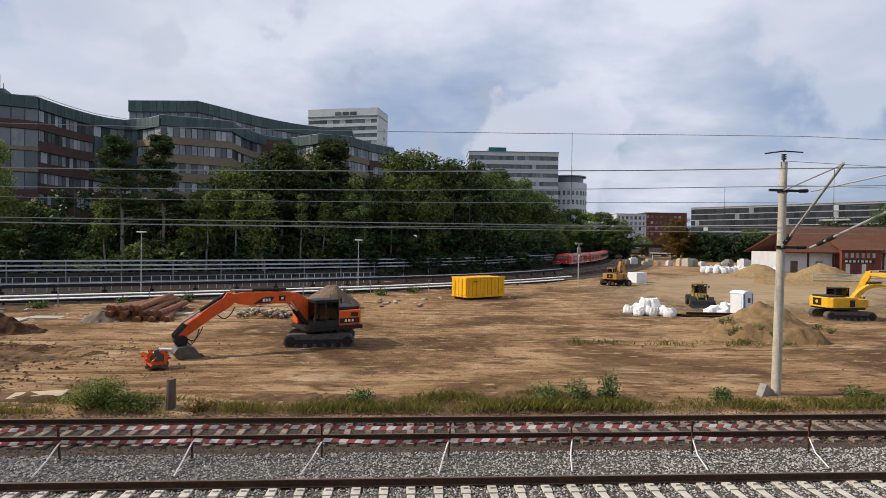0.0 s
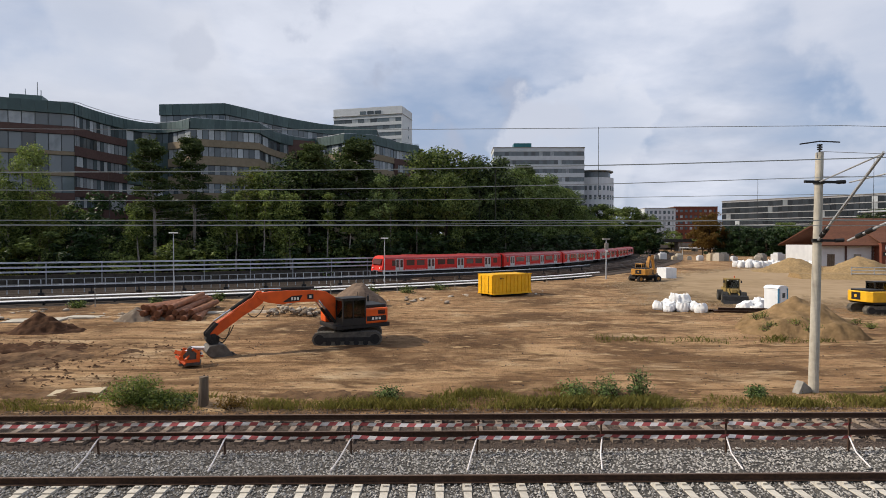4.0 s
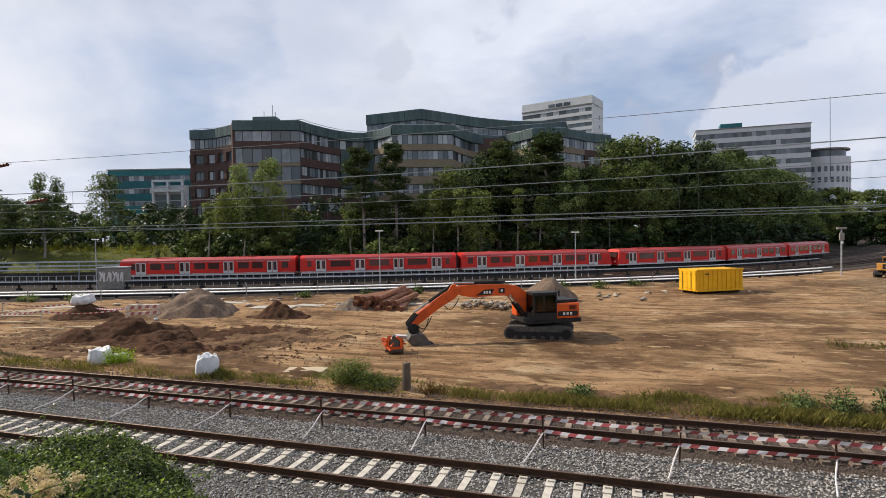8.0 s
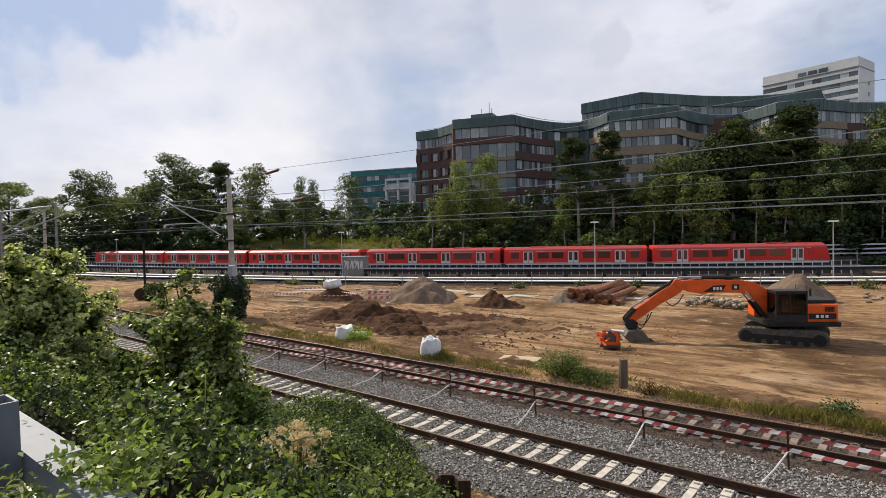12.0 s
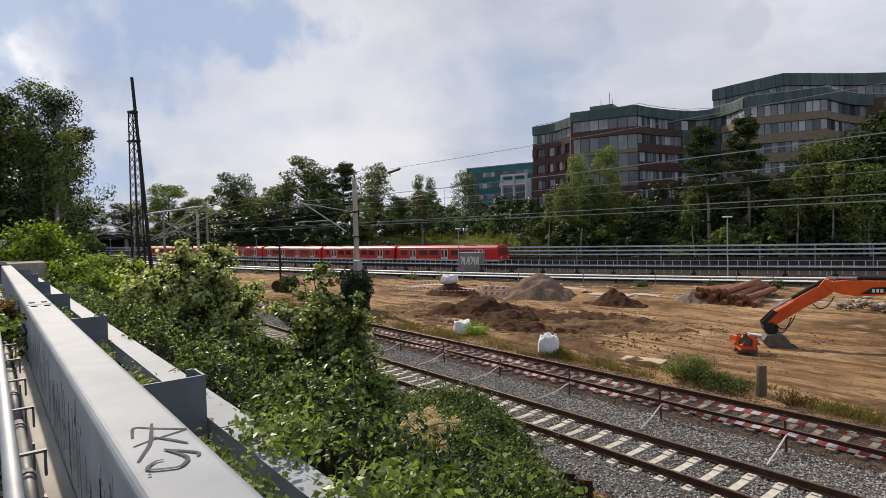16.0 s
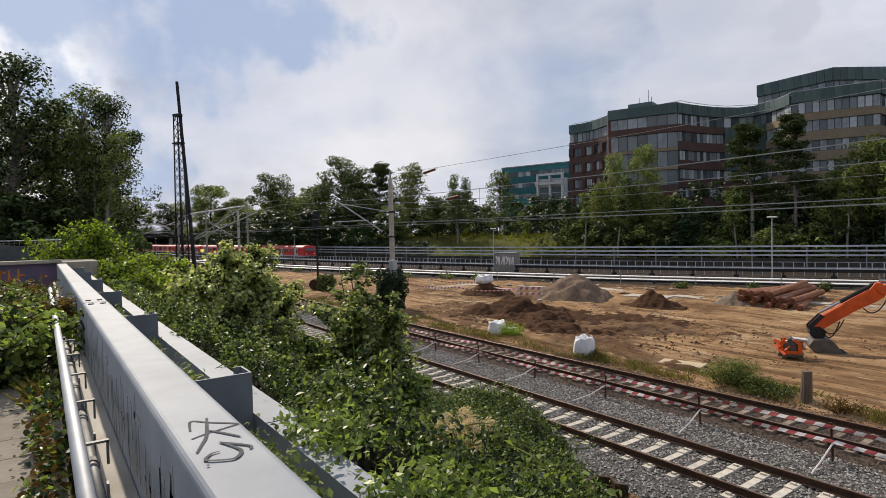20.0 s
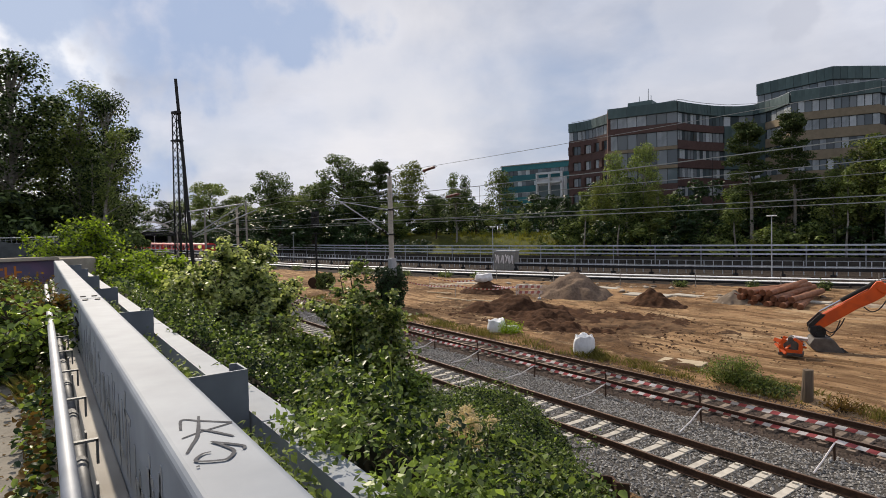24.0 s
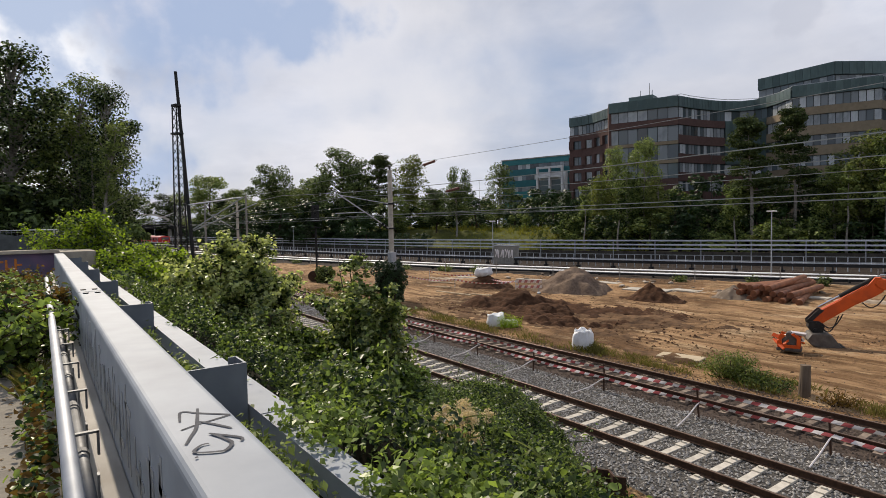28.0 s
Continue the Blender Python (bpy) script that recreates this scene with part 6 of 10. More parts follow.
# pile of rusty pipes, fanned out, their open ends towards the track
PIPES = []
for row, count in enumerate((10, 8, 5)):
    for k in range(count):
        f = (k + 0.5 * row + 0.5) / 10
        PIPES.append((-20.9 + 5.0 * f, 39.3 + 0.2 * f + random.uniform(-0.5, 0.5), 0.2 + 0.36 * row, 80 + 26 * f ** 0.8 + random.uniform(-5, 5), random.uniform(7.0, 8.6)))
for x_, y_, z, a, l in PIPES:
    bm = bmesh.new()
    r = 0.205
    cyl(bm, (0, 0, 0), (l, 0, 0), r, n=16, caps=False)
    cyl(bm, (0, 0, 0), (l, 0, 0), r - 0.025, n=16, caps=False)
    for x in (0, l):
        bmesh.ops.create_circle(bm, cap_ends=False, segments=16, radius=r, matrix=pose(x, 0, 0, 0, 90, 0))
    bmesh.ops.remove_doubles(bm, verts=bm.verts, dist=0.001)
    for e in (0, l):
        ring_o = [v for v in bm.verts if abs(v.co.x - e) < 1e-4]
        es = [ed for ed in bm.edges if ed.verts[0] in ring_o and ed.verts[1] in ring_o]
        try:
            bmesh.ops.bridge_loops(bm, edges=es)
        except RuntimeError:
            pass
    solid("steel_pipe", bm, M_PIPE, "rust-brown steel pipe in a loose pile on the ground", "pipe", "pile of rusty pipes", m=pose(x_, y_, z, 0, random.uniform(-2, 1.5), a))

# rubble stones behind the pipes
STONES = [lump_mesh("rubble_stone", 20 + s, M_RUBBLE, 1, 0.7, 0.8) for s in range(4)]
for k in range(70):
    x, y = random.uniform(-12.6, -8.6), random.uniform(41.3, 44.0)
    z = max(0.0, 0.55 - abs(x + 10.6) * 0.2) * random.random()
    s = random.uniform(0.2, 0.5)
    o = new("rubble_stone", random.choice(STONES))
    o.matrix_basis = pose(x, y, z + s * 0.2, random.uniform(0, 90), 0, random.uniform(0, 360)) @ Matrix.Diagonal((s, s * 0.8, s * 0.6, 1))
    tagged(o, "broken stone in a flat rubble pile", "stone", "rubble pile behind the excavator")
for k in range(90):
    x = random.uniform(-45, 12)
    y = np.interp(x, [-45, -30, -15, 0, 12], [40, 42, 46, 52, 59]) + random.uniform(-2.5, 4)
    s = random.uniform(0.12, 0.45)
    o = new("loose_stone", random.choice(STONES))
    o.matrix_basis = pose(x, y, s * 0.15, 0, 0, random.uniform(0, 360)) @ Matrix.Diagonal((s * 1.3, s, s * 0.6, 1))
    tagged(o, "loose broken stone along the edge of the site", "stone", "stones along the edge of the site")

# flat concrete slabs and boards lying about
for x, y, sx, sy, r in [(-13.0, 20.9, 1.7, 0.8, 12), (-27.5, 39.5, 3.6, 1.4, 8), (-25.2, 41.2, 2.4, 1.2, -6), (-34, 41.5, 4.2, 1.0, 15), (-21.5, 42.8, 2.2, 1.3, 20), (-40, 38.8, 3.0, 0.8, 10), (-17, 43.6, 1.8, 0.9, 5), (-46, 36, 3.2, 0.7, 20)]:
    bm = bmesh.new()
    box(bm, 0, 0, -0.03, sx, sy, 0.1, bevel=0.015)
    solid("slab", bm, M_CONCRETE if y > 30 else M_BOARD, "pale concrete slab lying on the sand", "slab", "slabs lying on the site", m=pose(x, y, 0.08, random.uniform(-2, 2), random.uniform(-2, 2), r))
for x, y, l, r in [(-33.2, 28.0, 3.6, 18), (-36.5, 26.8, 4.0, 6), (-44, 31, 3.5, 12), (-41, 28.6, 2.6, 20)]:
    bm = bmesh.new()
    box(bm, 0, 0, 0, l, 0.2, 0.06, bevel=0.008)
    solid("plank", bm, M_BOARD, "pale wooden plank lying on the ground", "plank", "planks on the site", m=pose(x, y, 0.08, 0, 0, r))


def striped_bar(name, L, h, t, n, parent, label, m=None):
    """A bar with slanted red and white fields."""
    V, F, I = [], [], []
    for s, yy in ((0, -t / 2), (1, t / 2)):
        for i in range(n + 1):
            x = L * i / n
            V += [(x, yy, 0), (min(x + h * 0.4, L) if 0 < i else x, yy, h)]
    k = 2 * (n + 1)
    for i in range(n):
        F.append((2 * i, 2 * i + 2, 2 * i + 3, 2 * i + 1))
        I.append(i % 2)
        F.append((k + 2 * i, k + 2 * i + 1, k + 2 * i + 3, k + 2 * i + 2))
        I.append(i % 2)
        F.append((2 * i + 1, 2 * i + 3, k + 2 * i + 3, k + 2 * i + 1))
        I.append(i % 2)
    ob = new(name, raw_mesh(name, V, F, [M_BOARD_W, M_BOARD_R], I))
    ob.parent = parent
    if m is not None:
        ob.matrix_basis = m
    return tagged(ob, label)


def tape_run(p, q, n=None, sag=0.12, h=0.09):
    """Hazard tape between two points, sagging and a little twisted."""
    p, q = Vector(p), Vector(q)
    L = (q - p).length
    n = n or max(4, int(L / 0.2))
    V, F, I = [], [], []
    ph = random.uniform(0, 6)
    side = Vector((0, 0, 1)).cross((q - p).normalized())
    for i in range(n + 1):
        t = i / n
        c = p.lerp(q, t) - Vector((0, 0, sag * 4 * t * (1 - t)))
        tw = 0.5 * math.sin(t * 5 + ph)
        up = Vector((0, 0, math.cos(tw))) + side * math.sin(tw)
        V += [tuple(c - up * h / 2), tuple(c + up * h / 2 + (q - p).normalized() * 0.07)]
    for i in range(n):
        F.append((2 * i, 2 * i + 2, 2 * i + 3, 2 * i + 1))
        I.append(i % 2)
    return raw_mesh("tape", V, F, [M_TAPE_W, M_TAPE_R], I)


# tape fence between the tracks
def tape_fence():
    f = thing("tape_fence", "rusty posts with two bands of red and white hazard tape between the tracks", "fence", kind="structure")
    xs = [11.0 - 3.3 * k for k in range(24)]
    bm = bmesh.new()
    box(bm, 0, 0, 0.4, 0.04, 0.04, 1.0)
    box(bm, 0, 0, 0.86, 0.07, 0.06, 0.07)
    me = mesh_of("post", bm, M_RAIL)
    bm = bmesh.new()
    cyl(bm, (0, 0.0, 0.42), (-0.12, -0.5, 0.16), 0.02, n=5)
    cyl(bm, (-0.12, -0.5, 0.16), (-0.2, -1.2, 0.03), 0.02, n=5)
    stay = mesh_of("stay", bm, M_TAPE_W)
    hs = [0.78 + random.uniform(-0.05, 0.07) for _ in xs]
    ys = [15.0 + bend(x) + random.uniform(-0.05, 0.05) for x in xs]
    for x, y in zip(xs, ys):
        piece("post", me, f, pose(x, y, 0, random.uniform(-3, 3), random.uniform(-3, 3), 0))
        piece("stay", stay, f, pose(x, y, 0, 0, 0, random.uniform(-14, 14)))
    for i in range(len(xs) - 1):
        for dz, dy in ((0.0, -0.03), (-0.34, -0.03)):
            o = new("tape", tape_run((xs[i + 1], ys[i + 1] + dy, hs[i + 1] + dz), (xs[i], ys[i] + dy, hs[i] + dz), sag=random.uniform(0.01, 0.06)))
            o.parent = f


tape_fence()
# loose tape round the dug ground
sf = thing("site_tape", "loose red and white hazard tape round the dug ground", "hazard tape")
pts = [(-45, 27.5, 0.95), (-38.5, 28.5, 0.9), (-33.0, 30.4, 1.0), (-41, 33.0, 0.9), (-46, 31.0, 1.0)]
for a, b in zip(pts, pts[1:]):
    o = new("tape", tape_run(a, b, sag=0.25, h=0.1))
    o.parent = sf
for p in pts:
    bm = bmesh.new()
    cyl(bm, (p[0], p[1], -0.1), (p[0], p[1], p[2] + 0.08), 0.025, n=6)
    part("stake", bm, M_GALV, sf)
br = thing("barrier_board", "red and white striped barrier on two feet", "barrier", pose(-33.4, 30.7, 0, 0, 0, 42))
for z in (0.42, 0.85):
    striped_bar("board", 2.1, 0.22, 0.04, 9, br, "red and white striped board", pose(0, 0, z))
for x in (0.25, 1.85):
    bm = bmesh.new()
    box(bm, x, 0.05, 0.55, 0.06, 0.05, 1.1)
    box(bm, x, 0.05, 0.04, 0.25, 0.7, 0.1, bevel=0.02)
    part("foot_post", bm, M_GALV, br)

# stump
bm = bmesh.new()
cyl(bm, (0, 0, -0.1), (0.03, 0.02, 0.95), 0.165, 0.145, 14)
for v in bm.verts:
    v.co += Vector((1, 1, 0)) * 0.03 * noise.noise(v.co * 4)
    if v.co.z > 0.9:
        v.co.z += 0.03 * noise.noise(v.co * 5)
solid("wooden_post", bm, M_WOODOLD, "short weathered wooden post in the grass verge", "post", m=pose(-7.9, 19.5, 0))

# yellow roll-off container
c = thing("roll_off_container", "bright yellow steel roll-off container on the sand", "container", pose(5.75, 55.6, 0.0, 0, 0, 33))
bm = bmesh.new()
prism(bm, [(0, 0.18), (5.0, 0.18), (5.0, 2.15), (0, 2.15)], 0, 2.3, "y")
part("body", bm, M_CONTYEL, c)
for i in range(10):
    for y in (-0.03, 2.33):
        bm = bmesh.new()
        box(bm, 0.3 + i * 0.49, y, 1.15, 0.1, 0.08, 1.9)
        part("rib", bm, M_CONTYEL, c)
for y in (-0.04, 2.34):
    bm = bmesh.new()
    box(bm, 2.5, y, 2.12, 5.1, 0.12, 0.14)
    box(bm, 2.5, y, 0.24, 5.1, 0.12, 0.14)
    part("edge_rail", bm, M_CONTYEL, c)
for y in (0.58, 1.72):
    bm = bmesh.new()
    box(bm, -0.05, y, 1.15, 0.09, 1.08, 1.85)
    for z in (0.5, 1.15, 1.8):
        box(bm, -0.1, y, z, 0.05, 1.0, 0.1)
    part("end_door", bm, M_CONTYEL, c)
    bm = bmesh.new()
    cyl(bm, (-0.14, y, 0.3), (-0.14, y, 2.0), 0.025, n=6)
    part("lock_bar", bm, M_DARKSTEEL, c)
for y in (0.45, 1.85):
    bm = bmesh.new()
    box(bm, 2.5, y, 0.1, 5.0, 0.14, 0.2)
    part("skid", bm, M_DARKSTEEL, c)
bm = bmesh.new()
for k in range(3):
    box(bm, 0.9 + 0.16 * k, -0.085, 1.75, 0.1, 0.02, 0.12)
part("marking", bm, M_TARPBLACK, c)

# portable toilet
w = thing("portable_toilet", "white and blue portable toilet cabin", "toilet", pose(25.9, 42.7, 0, 0, 0, 24))
bm = bmesh.new()
box(bm, 0, 0, 1.0, 1.12, 1.12, 1.95, bevel=0.06)
part("cabin", bm, M_WC, w)
bm = bmesh.new()
prism(bm, [(-0.6, 0), (0.6, 0), (0.52, 0.1), (0.25, 0.2), (-0.25, 0.2), (-0.52, 0.1)], -0.6, 0.6, "y")
bmesh.ops.translate(bm, verts=bm.verts, vec=(0, 0, 1.97))
part("roof", bm, M_WC, w)
bm = bmesh.new()
box(bm, 0.05, -0.575, 1.0, 0.72, 0.05, 1.75)
part("door", bm, M_WC, w)
for x in (-0.48, 0.5):
    bm = bmesh.new()
    box(bm, x, -0.56, 1.0, 0.14, 0.06, 1.9)
    part("corner_strip", bm, M_WCBLUE, w)
bm = bmesh.new()
box(bm, -0.56, 0, 1.1, 0.04, 0.8, 1.3)
part("side_panel", bm, M_WC, w)
bm = bmesh.new()
box(bm, 0.05, -0.61, 1.45, 0.3, 0.02, 0.36)
part("sign", bm, M_FRAME, w)

# dark beams on the ground beside the bags
for i, (x, y, l, z) in enumerate([(21.4, 43.1, 4.4, 0.1), (21.5, 43.45, 4.3, 0.1), (21.3, 43.8, 4.5, 0.1), (21.8, 43.3, 4.0, 0.3)]):
    bm = bmesh.new()
    for zz, ww in ((-0.09, 0.24), (0.09, 0.24)):
        box(bm, l / 2, 0, zz, l, ww, 0.03)
    box(bm, l / 2, 0, 0, l, 0.03, 0.18)
    solid("steel_beam", bm, M_RAIL, "rust-brown steel beam lying on the ground", "beam", "steel beams beside the bags", m=pose(x, y, z, 0, 0, -8))


# ---- machines ----
def track_shoe_loop(bm, L, h, w, y, n=40):
    """One crawler: a rounded belt with ribs."""
    r = h / 2
    pts = []
    straight = L - h
    for i in range(n):
        s = i / n * (2 * straight + 2 * math.pi * r)
        if s < straight:
            pts.append((-straight / 2 + s, 0.0))
        elif s < straight + math.pi * r:
            a = (s - straight) / r
            pts.append((straight / 2 + r * math.sin(a), r - r * math.cos(a)))
        elif s < 2 * straight + math.pi * r:
            pts.append((straight / 2 - (s - straight - math.pi * r), h))
        else:
            a = (s - 2 * straight - math.pi * r) / r
            pts.append((-straight / 2 - r * math.sin(a), r + r * math.cos(a)))
    prism(bm, pts, y - w / 2, y + w / 2, "y")
    for i in range(n):
        (x0, z0), (x1, z1) = pts[i], pts[(i + 1) % n]
        a = math.degrees(math.atan2(z1 - z0, x1 - x0))
        m = pose((x0 + x1) / 2, y, (z0 + z1) / 2, 0, -a, 0)
        box(bm, 0, 0, 0, 0.03, w * 0.98, 0.07, m=m)


def crawler(mach, L, h, gauge, w, m, dark):
    for s in (-1, 1):
        bm = bmesh.new()
        track_shoe_loop(bm, L, h, w, s * gauge / 2)
        o = part("crawler_track", bm, M_MUDTRACK, mach)
        o["kind"] = "stuff"
        o.matrix_basis = m
        for k in range(7):
            x = -L / 2 + h / 2 + (L - h) * k / 6
            r = h * 0.36 if k in (0, 6) else h * 0.2
            z = h / 2 if k in (0, 6) else h * 0.26
            bm = bmesh.new()
            cyl(bm, (x, s * (gauge / 2 + w / 2 - 0.06), z), (x, s * (gauge / 2 + w / 2 + 0.03), z), r, n=14)
            q = part("roller", bm, dark, mach)
            q.matrix_basis = m
        bm = bmesh.new()
        box(bm, 0, s * (gauge / 2 + w / 2 - 0.02), h * 0.5, L - h * 1.2, 0.08, h * 0.3, bevel=0.02)
        q = part("track_frame", bm, dark, mach)
        q.matrix_basis = m
    bm = bmesh.new()
    box(bm, 0, 0, h * 0.65, L * 0.45, gauge - w * 0.6, h * 0.4, bevel=0.04)
    cyl(bm, (0, 0, h * 0.7), (0, 0, h * 1.12), 0.62, n=24)
    q = part("undercarriage", bm, dark, mach)
    q.matrix_basis = m


def arm_part(name, mach, pts, y, w, mat, m, bevel=0.03):
    bm = bmesh.new()
    prism(bm, pts, y - w / 2, y + w / 2, "y", bevel)
    o = part(name, bm, mat, mach)
    o.matrix_basis = m
    return o


def ram(mach, p, q, m, r=0.075, y=0.0):
    """A hydraulic ram: dark barrel and bright rod."""
    p, q = Vector((p[0], y, p[1])), Vector((q[0], y, q[1]))
    mid = p.lerp(q, 0.62)
    bm = bmesh.new()
    cyl(bm, p, mid, r, n=12)
    o = part("cylinder_barrel", bm, M_BLACK, mach)
    o.matrix_basis = m
    bm = bmesh.new()
    cyl(bm, mid, q, r * 0.55, n=10)
    o = part("piston_rod", bm, M_CHROME, mach)
    o.matrix_basis = m


def cab_parts(mach, m, x0, x1, y0, y1, z0, z1, frame_m):
    bm = bmesh.new()
    t = 0.07
    for x in (x0, x1, (x0 * 0.45 + x1 * 0.55)):
        for y in (y0, y1):
            box(bm, x, y, (z0 + z1) / 2, t, t, z1 - z0)
    for y in (y0, y1):
        box(bm, (x0 + x1) / 2, y, z0 + 0.18, x1 - x0, t * 0.8, 0.36)
        box(bm, (x0 + x1) / 2, y, z1 - 0.04, x1 - x0, t, 0.08)
    for x in (x0, x1):
        box(bm, x, (y0 + y1) / 2, z0 + 0.18, t * 0.8, y1 - y0, 0.36)
        box(bm, x, (y0 + y1) / 2, z1 - 0.04, t, y1 - y0, 0.08)
    o = part("cab_frame", bm, frame_m, mach)
    o.matrix_basis = m
    bm = bmesh.new()
    box(bm, (x0 + x1) / 2, (y0 + y1) / 2, z1 + 0.03, x1 - x0 + 0.12, y1 - y0 + 0.12, 0.07, bevel=0.025)
    o = part("cab_roof", bm, frame_m, mach)
    o.matrix_basis = m
    xm = x0 * 0.45 + x1 * 0.55
    for (xa, xb) in ((x0, xm), (xm, x1)):
        for y in (y0, y1):
            bm = bmesh.new()
            box(bm, (xa + xb) / 2, y, (z0 + z1) / 2 + 0.15, xb - xa - t, 0.02, z1 - z0 - 0.5)
            o = part("side_window", bm, M_CABGLASS, mach)
            o.matrix_basis = m
    for x, nm in ((x1, "windscreen"), (x0, "rear_window")):
        bm = bmesh.new()
        box(bm, x, (y0 + y1) / 2, (z0 + z1) / 2 + 0.15, 0.02, y1 - y0 - t, z1 - z0 - 0.5)
        o = part(nm, bm, M_CABGLASS, mach)
        o.matrix_basis = m
    bm = bmesh.new()
    box(bm, (x0 + xm) / 2, (y0 + y1) / 2, z0 + 0.55, 0.45, 0.5, 0.14, bevel=0.03)
    box(bm, (x0 + xm) / 2 - 0.22, (y0 + y1) / 2, z0 + 0.9, 0.12, 0.48, 0.65, bevel=0.03)
    o = part("seat", bm, M_BLACK, mach)
    o.matrix_basis = m


def orange_excavator():
    e = thing("excavator", "orange crawler excavator with lowered boom and black cab", "excavator", pose(-4.65, 31.35, 0.0))
    crawler(e, 3.62, 0.74, 2.2, 0.6, pose(-0.08, 0, 0, 0, 0, 5), M_DARKSTEEL)
    u = pose(0, 0, 0, 0, 0, -148.3)
    bm = bmesh.new()
    box(bm, -0.25, 0, 1.0, 3.1, 2.5, 0.22, bevel=0.04)
    part("turntable", bm, M_DARKSTEEL, e).matrix_basis = u
    bm = bmesh.new()
    prism(bm, [(-1.85, -0.9), (-1.6, -1.3), (-0.3, -1.3), (-0.3, 1.3), (-1.6, 1.3), (-1.85, 0.9)], 1.12, 1.92, "z", 0.07)
    part("counterweight", bm, M_ORANGE, e).matrix_basis = u
    for s in (-1, 1):
        bm = bmesh.new()
        box(bm, -0.97, s * 1.312, 1.38, 1.15, 0.02, 0.26)
        part("side_panel", bm, M_TARPBLACK, e, "black side panel with pale marks").matrix_basis = u
        bm = bmesh.new()
        for k in range(3):
            box(bm, -0.75 - 0.2 * k, s * 1.33, 1.38, 0.12, 0.02, 0.13)
        part("marking", bm, M_LETTER, e).matrix_basis = u
        bm = bmesh.new()
        for k in range(7):
            box(bm, -1.45 + 0.06 * k, s * 1.312, 1.7, 0.03, 0.03, 0.22)
        part("grille", bm, M_TARPBLACK, e).matrix_basis = u
    bm = bmesh.new()
    box(bm, -1.0, -0.1, 2.0, 1.4, 2.2, 0.18, bevel=0.05)
    part("engine_hood", bm, M_TARPBLACK, e).matrix_basis = u
    bm = bmesh.new()
    cyl(bm, (-1.35, -0.6, 2.05), (-1.35, -0.6, 2.42), 0.06, n=10)
    part("exhaust", bm, M_DARKSTEEL, e).matrix_basis = u
    bm = bmesh.new()
    box(bm, 0.65, -0.85, 1.42, 1.2, 0.75, 0.6, bevel=0.05)
    part("tool_box", bm, M_ORANGE, e).matrix_basis = u
    cab_parts(e, u, -0.32, 0.95, 0.38, 1.28, 1.1, 2.48, M_TARPBLACK)
    bm = bmesh.new()
    for y in (0.3, 1.3):
        cyl(bm, (-0.3, y, 2.52), (-0.3, y, 2.75), 0.015, n=5)
    part("aerial", bm, M_DARKSTEEL, e).matrix_basis = u
    boom = [(0.5, 1.25), (0.6, 1.97), (0.93, 2.52), (1.43, 2.85), (2.17, 2.95), (4.08, 2.99), (4.9, 2.92), (5.06, 2.78), (4.95, 2.6), (4.5, 2.42), (3.83, 2.3), (2.82, 2.36), (2.05, 2.34), (1.66, 2.2), (1.42, 1.93), (1.07, 1.35), (0.86, 1.1)]
    arm_part("boom", e, boom, -0.1, 0.44, M_ORANGE, u, 0.03)
    arm_part("boom_panel", e, [(2.9, 2.42), (3.78, 2.4), (3.3, 2.7), (2.72, 2.72)], -0.1, 0.455, M_TARPBLACK, u, 0.0)
    bm = bmesh.new()
    for k, x in enumerate((2.97, 3.12, 3.27)):
        box(bm, x, -0.1, 2.56, 0.1, 0.47, 0.15)
    part("marking", bm, M_LETTER, e).matrix_basis = u
    bm = bmesh.new()
    box(bm, 2.3, -0.1, 2.62, 0.34, 0.452, 0.26)
    part("marking", bm, M_TARPBLACK, e).matrix_basis = u
    bm = bmesh.new()
    box(bm, 2.3, -0.1, 2.62, 0.12, 0.458, 0.12)
    part("marking", bm, M_LETTER, e).matrix_basis = u
    stick = [(4.62, 2.72), (4.82, 3.02), (5.05, 3.02), (5.3, 2.68), (7.1, 1.46), (7.34, 1.1), (7.2, 0.92), (6.95, 0.95), (5.73, 1.82), (5.05, 2.2), (4.75, 2.42)]
    arm_part("stick", e, stick, -0.1, 0.34, M_ORANGE, u, 0.03)
    for y in (-0.42, 0.22):
        ram(e, (0.9, 1.1), (1.9, 2.42), u, 0.085, y)
    ram(e, (2.05, 3.06), (4.85, 3.1), u, 0.085, -0.1)
    ram(e, (5.0, 3.0), (7.05, 1.66), u, 0.085, -0.1)
    def hose(pts, y):
        bm = bmesh.new()
        for p, q in zip(pts, pts[1:]):
            cyl(bm, (p[0], y, p[1]), (q[0], y, q[1]), 0.024, n=6)
        bmesh.ops.remove_doubles(bm, verts=bm.verts, dist=0.004)
        part("hose", bm, M_BLACK, e).matrix_basis = u
    hose([(1.5 + k * 0.52, 2.98 + 0.06 * math.sin(k)) for k in range(7)], -0.24)
    hose([(1.5 + k * 0.52, 3.0 + 0.05 * math.cos(k)) for k in range(7)], 0.05)
    # slack loops under the stick
    for n, (x0, x1, z0, z1, dip) in enumerate(((4.7, 5.5, 2.3, 1.95, 0.35), (6.35, 7.0, 1.35, 0.95, 0.5), (6.2, 6.95, 1.45, 1.0, 0.38))):
        hose([(x0 + (x1 - x0) * k / 8, z0 + (z1 - z0) * k / 8 - dip * 4 * k / 8 * (1 - k / 8)) for k in range(9)], 0.14 + 0.04 * n)
    for y in (-0.3, 0.1):
        arm_part("bucket_link", e, [(6.85, 1.55), (7.05, 1.62), (7.5, 1.12), (7.48, 0.95), (7.36, 0.98), (7.0, 1.4)], y, 0.06, M_DARKSTEEL, u, 0.01)
